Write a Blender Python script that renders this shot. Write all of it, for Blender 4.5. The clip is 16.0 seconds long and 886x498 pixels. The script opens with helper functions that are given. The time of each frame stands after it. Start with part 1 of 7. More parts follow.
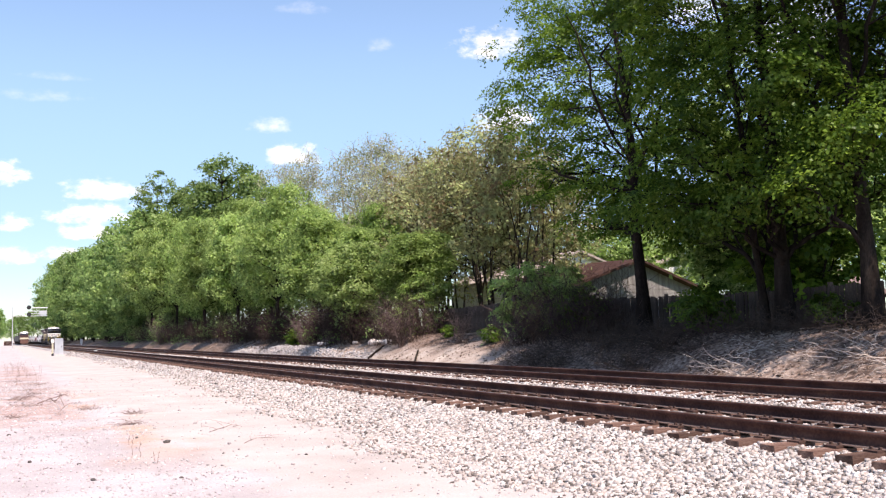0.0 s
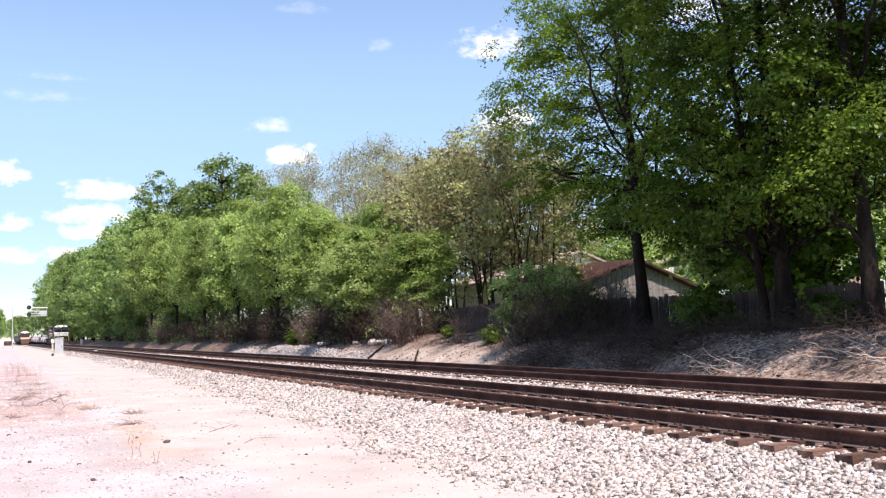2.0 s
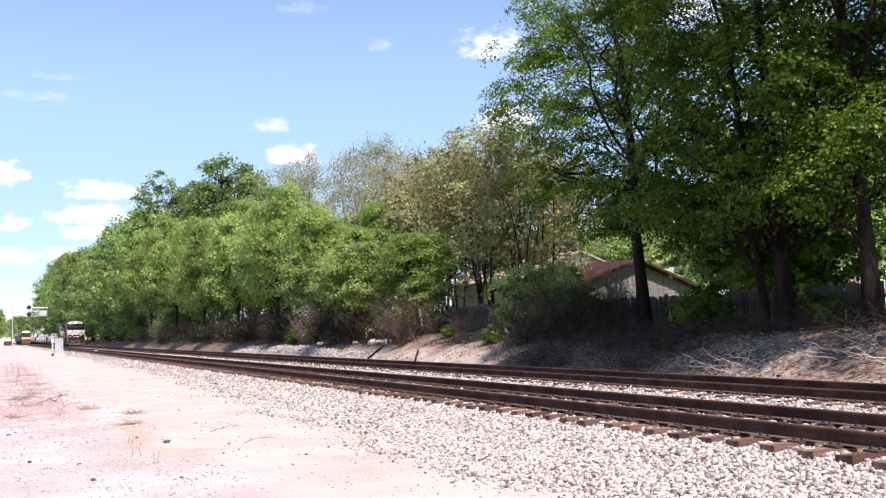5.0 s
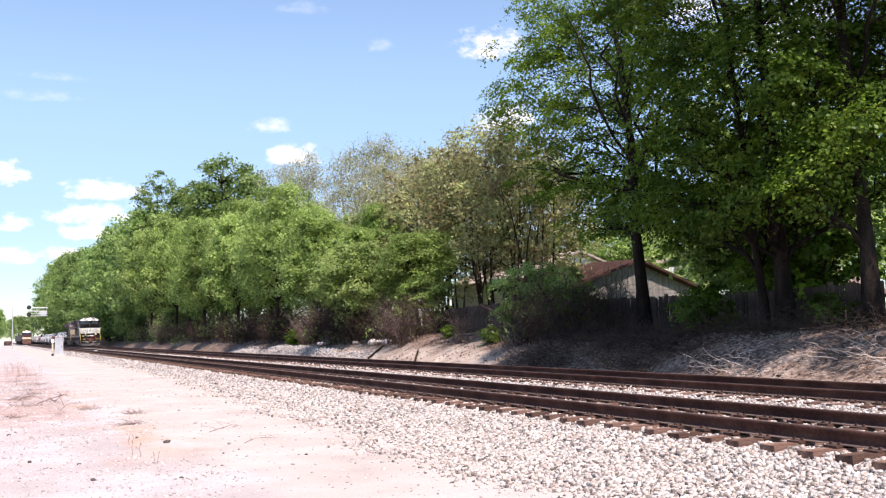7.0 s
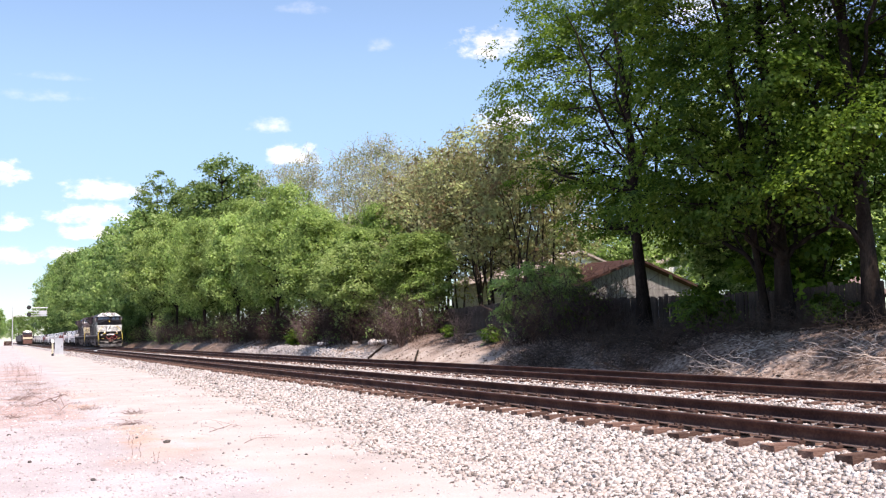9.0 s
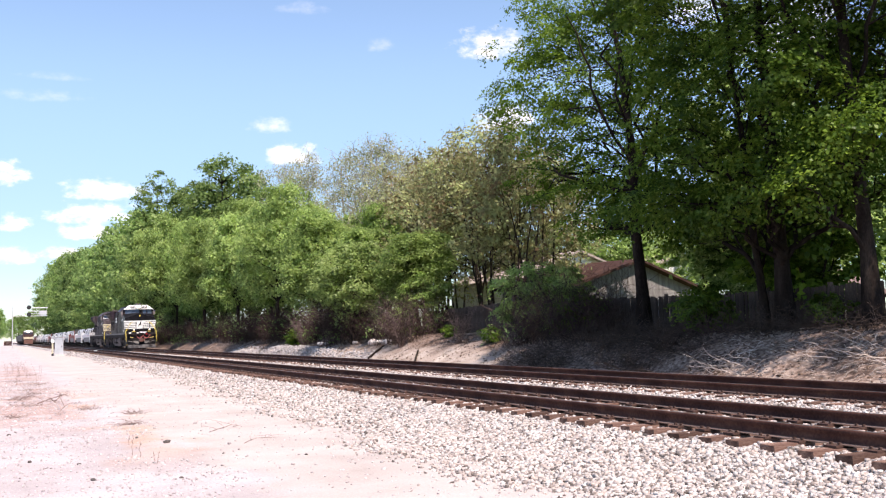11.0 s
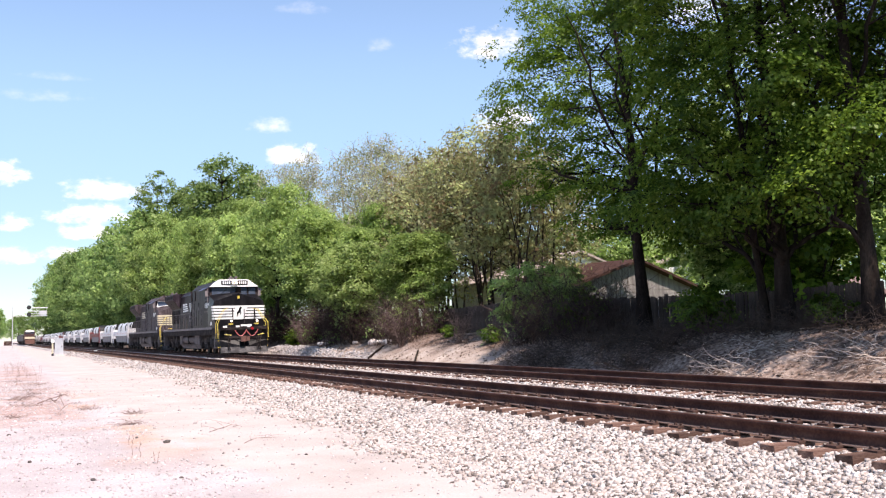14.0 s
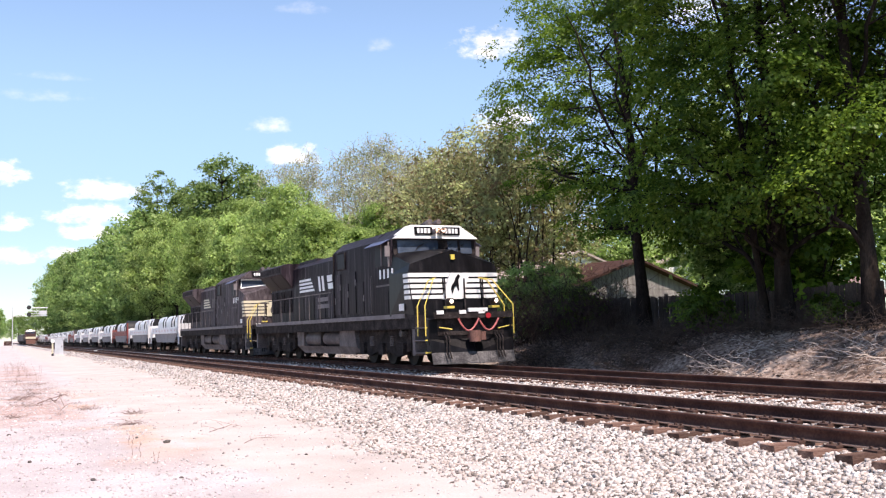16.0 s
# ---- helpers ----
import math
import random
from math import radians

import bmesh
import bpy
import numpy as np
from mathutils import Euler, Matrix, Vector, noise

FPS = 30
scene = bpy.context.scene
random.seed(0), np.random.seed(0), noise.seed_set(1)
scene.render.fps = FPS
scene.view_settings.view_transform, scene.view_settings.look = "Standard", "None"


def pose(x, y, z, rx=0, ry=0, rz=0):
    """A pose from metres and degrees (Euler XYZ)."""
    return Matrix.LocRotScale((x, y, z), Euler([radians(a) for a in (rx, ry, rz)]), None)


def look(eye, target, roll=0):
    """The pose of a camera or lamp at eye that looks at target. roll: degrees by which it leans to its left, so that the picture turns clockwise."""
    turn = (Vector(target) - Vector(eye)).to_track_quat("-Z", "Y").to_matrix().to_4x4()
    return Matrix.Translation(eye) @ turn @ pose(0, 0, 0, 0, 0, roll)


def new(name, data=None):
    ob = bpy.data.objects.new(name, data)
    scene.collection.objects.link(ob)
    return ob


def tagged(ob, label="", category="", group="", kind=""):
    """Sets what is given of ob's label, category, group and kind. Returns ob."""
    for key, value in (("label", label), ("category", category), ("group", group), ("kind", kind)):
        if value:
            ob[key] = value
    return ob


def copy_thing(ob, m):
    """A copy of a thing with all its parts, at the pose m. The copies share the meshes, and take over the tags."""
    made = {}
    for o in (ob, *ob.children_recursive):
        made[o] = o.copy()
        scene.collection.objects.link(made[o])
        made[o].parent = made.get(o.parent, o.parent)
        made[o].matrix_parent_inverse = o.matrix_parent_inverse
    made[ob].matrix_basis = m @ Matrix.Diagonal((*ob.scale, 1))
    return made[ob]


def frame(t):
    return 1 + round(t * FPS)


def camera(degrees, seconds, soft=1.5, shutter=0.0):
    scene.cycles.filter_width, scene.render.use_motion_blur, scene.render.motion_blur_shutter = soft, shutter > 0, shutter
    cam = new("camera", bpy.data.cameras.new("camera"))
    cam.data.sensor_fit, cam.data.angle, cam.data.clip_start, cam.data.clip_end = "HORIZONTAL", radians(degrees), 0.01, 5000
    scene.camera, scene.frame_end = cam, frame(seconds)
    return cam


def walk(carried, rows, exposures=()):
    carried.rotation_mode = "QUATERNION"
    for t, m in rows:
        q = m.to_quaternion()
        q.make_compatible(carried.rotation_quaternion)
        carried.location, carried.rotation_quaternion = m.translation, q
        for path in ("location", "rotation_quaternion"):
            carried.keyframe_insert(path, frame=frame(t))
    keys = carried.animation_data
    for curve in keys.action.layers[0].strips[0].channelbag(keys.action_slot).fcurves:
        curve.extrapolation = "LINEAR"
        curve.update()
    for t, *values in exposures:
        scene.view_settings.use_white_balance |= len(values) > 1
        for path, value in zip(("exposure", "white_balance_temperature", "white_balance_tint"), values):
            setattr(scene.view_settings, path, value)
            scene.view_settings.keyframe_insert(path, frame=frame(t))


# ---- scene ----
# ---------------------------------------------------------------- camera
cam = camera(50.03, 16.0, soft=1.25)
EYE = Vector((0.0, 0.0, 1.18))
YAW, TILT, LEAN = radians(24.90), radians(4.753), -1.763
AIM = Vector((math.sin(YAW) * math.cos(TILT), math.cos(YAW) * math.cos(TILT), math.sin(TILT)))
walk(cam, [(0.0, look(EYE, EYE + 50 * AIM, LEAN)), (16.0, look(EYE, EYE + 50 * AIM, LEAN))],
     exposures=[(0.0, 0.64, 7150, 20), (16.0, 0.64, 7150, 20)])

# ---------------------------------------------------------------- plan, z = 0 at the top of the rails
GAUGE = 1.505
NEAR, FAR = 8.7165, 12.936            # centre lines of the two tracks
SPEED, NOSE_END = 15.16, 27.13        # the train on the far track, its nose at 16 s
UNIT = 22.3                           # length of a locomotive over the couplers


def bend(y):
    """Sideways shift of the gently curving line at y."""
    return -1.524e-5 * max(0.0, y - 30) ** 2


def along(x, y, z=0.0):
    """Pose of a vehicle whose middle stands at y on the track with centre line x."""
    turn = math.degrees(3.048e-5 * max(0.0, y - 30))
    return pose(x + bend(y), y, z, 0, 0, turn)


# ---------------------------------------------------------------- sky, clouds, sun
SUN_DIR = Vector((0.06, -0.62, 1.0)).normalized()
SUN_EL = math.asin(SUN_DIR.z)
SUN_AZ = math.atan2(SUN_DIR.x, SUN_DIR.y)

# middle and half size of each cloud: bearing and height in degrees, and density
CLOUDS = [
    (16.71, 18.94, 1.37, 0.35, 0.14),
    (21.32, 16.86, 0.76, 0.39, 0.16),
    (28.1, 16.61, 2.01, 0.84, 0.9),
    (14.72, 12.17, 1.21, 0.43, 0.42),
    (16.03, 10.38, 2.1, 0.6, 1.0),
    (5.21, 8.31, 2.23, 0.64, 1.0),
    (4.75, 6.86, 2.52, 0.64, 1.0),
    (4.3, 5.96, 1.67, 0.45, 1.0),
    (0.19, 9.05, 1.03, 0.62, 1.0),
    (0.35, 6.42, 1.0, 0.43, 0.9),
    (0.36, 4.53, 1.2, 0.47, 0.9),
    (2.96, 4.72, 1.91, 0.35, 0.9),
    (1.9, 13.46, 2.09, 0.34, 0.14),
    (2.64, 14.58, 1.93, 0.21, 0.13),
    (29.14, 12.16, 1.89, 0.8, 1.0),
    (25.6, 9.53, 2.06, 0.95, 1.0),
    (45.77, 15.55, 3.55, 1.83, 0.8),
    (40.52, 17.74, 1.92, 0.93, 0.8),
]


def make_world():
    w = bpy.data.worlds.new("sky")
    scene.world = w
    w.use_nodes = True
    nt = w.node_tree
    nd, ln = nt.nodes, nt.links
    nd.clear()
    out = nd.new("ShaderNodeOutputWorld")
    bg = nd.new("ShaderNodeBackground")
    sky = nd.new("ShaderNodeTexSky")
    sky.sky_type = "NISHITA"
    sky.sun_disc = False
    sky.sun_elevation, sky.sun_rotation = SUN_EL, SUN_AZ
    sky.air_density, sky.dust_density, sky.ozone_density = 0.9, 0.1, 0.9
    bg.inputs["Strength"].default_value = 0.15

    def node(op, a, b=None, c=None):
        n = nd.new("ShaderNodeMath")
        n.operation = op
        for i, v in enumerate((a, b, c)):
            if v is None:
                continue
            if isinstance(v, (int, float)):
                n.inputs[i].default_value = v
            else:
                ln.new(v, n.inputs[i])
        return n.outputs[0]

    tc = nd.new("ShaderNodeTexCoord")
    sep = nd.new("ShaderNodeSeparateXYZ")
    ln.new(tc.outputs["Generated"], sep.inputs[0])
    az = node("MULTIPLY", node("ARCTAN2", sep.outputs[0], sep.outputs[1]), 57.2958)
    el = node("MULTIPLY", node("ARCSINE", sep.outputs[2]), 57.2958)
    comb = nd.new("ShaderNodeCombineXYZ")
    ln.new(az, comb.inputs[0])
    ln.new(node("MULTIPLY", el, 1.7), comb.inputs[1])
    tex = nd.new("ShaderNodeTexNoise")
    tex.inputs["Scale"].default_value = 0.75
    tex.inputs["Detail"].default_value = 6.0
    tex.inputs["Roughness"].default_value = 0.62
    ln.new(comb.outputs[0], tex.inputs["Vector"])
    wisp = node("MULTIPLY", node("SUBTRACT", tex.outputs["Fac"], 0.54), 3.2)
    total = None
    for a, e, ra, re, dens in CLOUDS:
        dx = node("DIVIDE", node("SUBTRACT", az, a), ra * 1.25)
        up = node("SUBTRACT", el, e)
        # flat base: the lower side falls off faster
        dy = node("DIVIDE", node("MULTIPLY", up, node("MULTIPLY_ADD", node("LESS_THAN", up, 0.0), 0.7, 1.0)), re * 1.7)
        d = node("ADD", node("MULTIPLY", dx, dx), node("MULTIPLY", dy, dy))
        v = node("ADD", node("SUBTRACT", 1.0, d), wisp)
        v = node("MULTIPLY", node("MULTIPLY_ADD", node("POWER", node("MINIMUM", node("MAXIMUM", v, 0.0), 1.0), 1.8), 1.0, 0.0), dens)
        total = v if total is None else node("MAXIMUM", total, v)
    # the lowest sky is scaled darker and bluer than the sky model gives
    low = nd.new("ShaderNodeMapRange")
    low.interpolation_type = "SMOOTHSTEP"
    low.inputs[1].default_value, low.inputs[2].default_value = 2.0, 17.0
    low.inputs[3].default_value, low.inputs[4].default_value = 0.0, 1.0
    ln.new(el, low.inputs[0])
    gain = nd.new("ShaderNodeMix")
    gain.data_type = "RGBA"
    ln.new(low.outputs[0], gain.inputs["Factor"])
    gain.inputs[6].default_value = (0.50, 0.60, 0.70, 1)
    gain.inputs[7].default_value = (0.93, 1.03, 1.05, 1)
    tint = nd.new("ShaderNodeMix")
    tint.data_type, tint.blend_type = "RGBA", "MULTIPLY"
    tint.inputs["Factor"].default_value = 1.0
    ln.new(sky.outputs[0], tint.inputs[6])
    ln.new(gain.outputs[2], tint.inputs[7])
    mix = nd.new("ShaderNodeMix")
    mix.data_type = "RGBA"
    ln.new(node("MINIMUM", total, 1.0), mix.inputs["Factor"])
    ln.new(tint.outputs[2], mix.inputs[6])
    mix.inputs[7].default_value = (6.6, 6.7, 6.9, 1)
    ln.new(mix.outputs[2], bg.inputs["Color"])
    ln.new(bg.outputs[0], out.inputs[0])


make_world()
sun = new("sun", bpy.data.lights.new("sun", "SUN"))
sun.data.energy, sun.data.angle, sun.data.color = 4.6, radians(0.53), (1.0, 0.955, 0.90)
sun.matrix_world = look((0, 0, 60), Vector((0, 0, 60)) - SUN_DIR)


# ---------------------------------------------------------------- materials
def material(name, colours, rough=0.7, metal=0.0, scale=3.0, fine=60.0, bump=0.3, depth=0.01, spread=0.0, glow=None,
             spec=0.4, stretch=(1, 1, 1), through_light=0.0):
    """Procedural surface: colours mixed by coarse and fine noise, with relief; spread varies it from piece to piece."""
    m = bpy.data.materials.new(name)
    m.use_nodes = True
    nt = m.node_tree
    nd, ln = nt.nodes, nt.links
    bs = nd["Principled BSDF"]
    bs.inputs["Roughness"].default_value = rough
    bs.inputs["Metallic"].default_value = metal
    bs.inputs["Specular IOR Level"].default_value = spec
    tc = nd.new("ShaderNodeTexCoord")
    mp = nd.new("ShaderNodeMapping")
    mp.inputs["Scale"].default_value = stretch
    ln.new(tc.outputs["Object"], mp.inputs[0])
    big, small = nd.new("ShaderNodeTexNoise"), nd.new("ShaderNodeTexNoise")
    for t, s in ((big, scale), (small, fine)):
        t.inputs["Scale"].default_value = s
        t.inputs["Detail"].default_value = 5.0
        t.inputs["Roughness"].default_value = 0.6
        ln.new(mp.outputs[0], t.inputs["Vector"])
    ad = nd.new("ShaderNodeMath")
    ad.operation = "MULTIPLY_ADD"
    ad.inputs[1].default_value = 0.4
    ln.new(small.outputs["Fac"], ad.inputs[0])
    sc = nd.new("ShaderNodeMath")
    sc.operation = "MULTIPLY"
    sc.inputs[1].default_value = 0.6
    ln.new(big.outputs["Fac"], sc.inputs[0])
    ln.new(sc.outputs[0], ad.inputs[2])
    ramp = nd.new("ShaderNodeValToRGB")
    el = ramp.color_ramp.elements
    n = len(colours)
    while len(el) < n:
        el.new(0.5)
    for i, c in enumerate(colours):
        el[i].position = 0.36 + 0.28 * i / max(1, n - 1)
        el[i].color = (*c, 1)
    ln.new(ad.outputs[0], ramp.inputs[0])
    col = ramp.outputs[0]
    if spread:
        info = nd.new("ShaderNodeObjectInfo")
        hsv = nd.new("ShaderNodeHueSaturation")
        mr = nd.new("ShaderNodeMapRange")
        mr.inputs[3].default_value, mr.inputs[4].default_value = 1 - spread, 1 + spread
        ln.new(info.outputs["Random"], mr.inputs[0])
        ln.new(mr.outputs[0], hsv.inputs["Value"])
        ln.new(col, hsv.inputs["Color"])
        col = hsv.outputs[0]
    ln.new(col, bs.inputs["Base Color"])
    if bump:
        bp = nd.new("ShaderNodeBump")
        bp.inputs["Strength"].default_value, bp.inputs["Distance"].default_value = bump, depth
        ln.new(ad.outputs[0], bp.inputs["Height"])
        ln.new(bp.outputs[0], bs.inputs["Normal"])
    if glow:
        bs.inputs["Emission Color"].default_value = (*glow[0], 1)
        bs.inputs["Emission Strength"].default_value = glow[1]
    return m


def leaf_material(name, dark, mid, light, pass_through=0.45):
    """Leaf: varies from leaf to leaf and in broad patches, and lets light through."""
    m = bpy.data.materials.new(name)
    m.use_nodes = True
    nt = m.node_tree
    nd, ln = nt.nodes, nt.links
    nd.remove(nd["Principled BSDF"])
    out = nd["Material Output"]
    geo = nd.new("ShaderNodeNewGeometry")
    tc = nd.new("ShaderNodeTexCoord")
    ns = nd.new("ShaderNodeTexNoise")
    ns.inputs["Scale"].default_value = 0.7
    ns.inputs["Detail"].default_value = 3.0
    ln.new(tc.outputs["Object"], ns.inputs["Vector"])
    ad = nd.new("ShaderNodeMath")
    ad.operation = "MULTIPLY_ADD"
    ad.inputs[1].default_value = 0.18
    ln.new(geo.outputs["Random Per Island"], ad.inputs[0])
    half = nd.new("ShaderNodeMath")
    half.operation = "MULTIPLY"
    half.inputs[1].default_value = 0.75
    ln.new(ns.outputs["Fac"], half.inputs[0])
    ln.new(half.outputs[0], ad.inputs[2])
    ramp = nd.new("ShaderNodeValToRGB")
    el = ramp.color_ramp.elements
    el.new(0.5)
    for i, (pos, c) in enumerate(((0.32, dark), (0.47, mid), (0.64, light))):
        el[i].position, el[i].color = pos, (*c, 1)
    ln.new(ad.outputs[0], ramp.inputs[0])
    info = nd.new("ShaderNodeObjectInfo")
    hsv = nd.new("ShaderNodeHueSaturation")
    mr = nd.new("ShaderNodeMapRange")
    mr.inputs[3].default_value, mr.inputs[4].default_value = 0.80, 1.2
    ln.new(info.outputs["Random"], mr.inputs[0])
    ln.new(mr.outputs[0], hsv.inputs["Value"])
    ln.new(ramp.outputs[0], hsv.inputs["Color"])
    df, tr, gl = nd.new("ShaderNodeBsdfDiffuse"), nd.new("ShaderNodeBsdfTranslucent"), nd.new("ShaderNodeBsdfGlossy")
    gl.inputs["Roughness"].default_value = 0.45
    gl.inputs["Color"].default_value = (0.8, 0.85, 0.8, 1)
    ln.new(hsv.outputs[0], df.inputs[0])
    ln.new(hsv.outputs[0], tr.inputs[0])
    m1, m2 = nd.new("ShaderNodeMixShader"), nd.new("ShaderNodeMixShader")
    m1.inputs[0].default_value = pass_through
    ln.new(df.outputs[0], m1.inputs[1])
    ln.new(tr.outputs[0], m1.inputs[2])
    m2.inputs[0].default_value = 0.018
    ln.new(m1.outputs[0], m2.inputs[1])
    ln.new(gl.outputs[0], m2.inputs[2])
    ln.new(m2.outputs[0], out.inputs[0])
    return m


def ground_material():
    """Pale gravel, dirt road, red earth and leaf litter, laid out across the line, with ragged borders."""
    m = bpy.data.materials.new("ground_soil")
    m.use_nodes = True
    nt = m.node_tree
    nd, ln = nt.nodes, nt.links
    bs = nd["Principled BSDF"]
    bs.inputs["Roughness"].default_value = 0.95
    bs.inputs["Specular IOR Level"].default_value = 0.15
    tc = nd.new("ShaderNodeTexCoord")
    sep = nd.new("ShaderNodeSeparateXYZ")
    ln.new(tc.outputs["Object"], sep.inputs[0])

    def noise_at(s, detail=6.0, stretch=(1, 1, 1)):
        mp = nd.new("ShaderNodeMapping")
        mp.inputs["Scale"].default_value = stretch
        ln.new(tc.outputs["Object"], mp.inputs[0])
        n = nd.new("ShaderNodeTexNoise")
        n.inputs["Scale"].default_value, n.inputs["Detail"].default_value = s, detail
        ln.new(mp.outputs[0], n.inputs["Vector"])
        return n.outputs["Fac"]

    def math_node(op, a, b=None, c=None):
        n = nd.new("ShaderNodeMath")
        n.operation = op
        for i, v in enumerate((a, b, c)):
            if isinstance(v, (int, float)):
                n.inputs[i].default_value = v
            elif v is not None:
                ln.new(v, n.inputs[i])
        return n.outputs[0]

    def step(x, lo, hi):
        n = nd.new("ShaderNodeMapRange")
        n.interpolation_type = "SMOOTHSTEP"
        n.inputs[1].default_value, n.inputs[2].default_value = lo, hi
        ln.new(x, n.inputs[0])
        return n.outputs[0]

    def ramp(x, cols, lo=0.3, hi=0.7):
        r = nd.new("ShaderNodeValToRGB")
        e = r.color_ramp.elements
        while len(e) < len(cols):
            e.new(0.5)
        for i, c in enumerate(cols):
            e[i].position = lo + (hi - lo) * i / (len(cols) - 1)
            e[i].color = (*c, 1)
        ln.new(x, r.inputs[0])
        return r.outputs[0]

    def mixed(f, a, b):
        n = nd.new("ShaderNodeMix")
        n.data_type = "RGBA"
        ln.new(f, n.inputs["Factor"])
        ln.new(a, n.inputs[6])
        ln.new(b, n.inputs[7])
        return n.outputs[2]

    ragged = math_node("MULTIPLY", math_node("SUBTRACT", noise_at(0.8), 0.5), 3.0)
    x = math_node("ADD", sep.outputs[0], ragged)
    grit = noise_at(34.0)
    coarse = noise_at(0.9)
    both = math_node("MULTIPLY_ADD", grit, 0.45, math_node("MULTIPLY", coarse, 0.55))
    gravel = ramp(both, [(0.36, 0.315, 0.31), (0.46, 0.405, 0.40), (0.57, 0.515, 0.51)], 0.32, 0.68)
    red = ramp(both, [(0.40, 0.25, 0.19), (0.49, 0.35, 0.28), (0.55, 0.43, 0.37)])
    road = ramp(both, [(0.38, 0.325, 0.295), (0.48, 0.418, 0.388), (0.56, 0.495, 0.463)])
    bank = ramp(math_node("MULTIPLY_ADD", noise_at(9.0), 0.6, math_node("MULTIPLY", noise_at(0.6), 0.4)),
                [(0.05, 0.032, 0.026), (0.18, 0.122, 0.096), (0.39, 0.29, 0.235)], 0.38, 0.64)
    grass = ramp(noise_at(2.0), [(0.05, 0.08, 0.025), (0.10, 0.14, 0.04), (0.19, 0.17, 0.08)])
    red_strip = math_node("MULTIPLY", math_node("MULTIPLY", step(x, 1.2, 2.0), step(math_node("MULTIPLY", x, -1.0), -3.4, -2.6)), math_node("MULTIPLY", step(sep.outputs[1], 12.0, 17.0), step(math_node("MULTIPLY", sep.outputs[1], -1.0), -42.0, -28.0)))
    c = mixed(math_node("MULTIPLY", red_strip, step(noise_at(0.6), 0.38, 0.56)), gravel, red)
    rusty = ramp(math_node("MULTIPLY_ADD", noise_at(7.0), 0.6, math_node("MULTIPLY", grit, 0.4)), [(0.27, 0.165, 0.14), (0.42, 0.30, 0.27), (0.52, 0.42, 0.39)], 0.36, 0.62)
    weedy = math_node("MULTIPLY", math_node("MULTIPLY", step(x, -0.7, 0.3), step(math_node("MULTIPLY", x, -1.0), -2.1, -1.3)), math_node("MULTIPLY", step(sep.outputs[1], 17.0, 25.0), step(math_node("MULTIPLY", sep.outputs[1], -1.0), -85.0, -60.0)))
    c = mixed(math_node("MULTIPLY", weedy, step(noise_at(0.8), 0.36, 0.56)), c, rusty)
    c = mixed(step(x, 2.1, 3.2), c, road)
    c = mixed(step(x, 15.0, 16.2), c, bank)
    # pale sand on the sunny stretches of the bank, with sunlight in its colour
    sunlit_sand = ramp(both, [(0.24, 0.18, 0.147), (0.41, 0.33, 0.28), (0.55, 0.475, 0.42)], 0.36, 0.64)
    slope_y = math_node("ADD", sep.outputs[1], ragged)
    c = mixed(math_node("MULTIPLY", step(x, 15.0, 15.8), math_node("MULTIPLY", step(slope_y, 29.5, 32.0), step(math_node("MULTIPLY", slope_y, -1.0), -53.0, -46.0))), c, sunlit_sand)
    c = mixed(math_node("MULTIPLY", math_node("MULTIPLY", step(x, 15.0, 15.8), math_node("MULTIPLY", step(noise_at(1.3), 0.40, 0.62), 0.7)), math_node("MULTIPLY", step(math_node("MULTIPLY", x, -1.0), -17.3, -16.3), step(math_node("MULTIPLY", slope_y, -1.0), -19.6, -17.6))), c, sunlit_sand)
    c = mixed(step(x, 16.7, 17.9), c, bank)
    c = mixed(step(x, 19.5, 23.0), c, grass)
    ln.new(c, bs.inputs["Base Color"])
    bp = nd.new("ShaderNodeBump")
    bp.inputs["Strength"].default_value, bp.inputs["Distance"].default_value = 0.7, 0.05
    ln.new(both, bp.inputs["Height"])
    ln.new(bp.outputs[0], bs.inputs["Normal"])
    return m


def stone_material(name, cols, seed=0.0):
    """Crushed stone that varies from stone to stone."""
    m = bpy.data.materials.new(name)
    m.use_nodes = True
    nt = m.node_tree
    nd, ln = nt.nodes, nt.links
    bs = nd["Principled BSDF"]
    bs.inputs["Roughness"].default_value = 0.85
    bs.inputs["Specular IOR Level"].default_value = 0.25
    geo = nd.new("ShaderNodeNewGeometry")
    r = nd.new("ShaderNodeValToRGB")
    e = r.color_ramp.elements
    while len(e) < len(cols):
        e.new(0.5)
    for i, c in enumerate(cols):
        e[i].position, e[i].color = i / (len(cols) - 1), (*c, 1)
    ln.new(geo.outputs["Random Per Island"], r.inputs[0])
    tc = nd.new("ShaderNodeTexCoord")
    ns = nd.new("ShaderNodeTexNoise")
    ns.inputs["Scale"].default_value = 25.0
    ln.new(tc.outputs["Object"], ns.inputs["Vector"])
    mr = nd.new("ShaderNodeMapRange")
    mr.inputs[3].default_value, mr.inputs[4].default_value = 0.75, 1.2
    ln.new(ns.outputs["Fac"], mr.inputs[0])
    hsv = nd.new("ShaderNodeHueSaturation")
    ln.new(r.outputs[0], hsv.inputs["Color"])
    ln.new(mr.outputs[0], hsv.inputs["Value"])
    ln.new(hsv.outputs[0], bs.inputs["Base Color"])
    return m


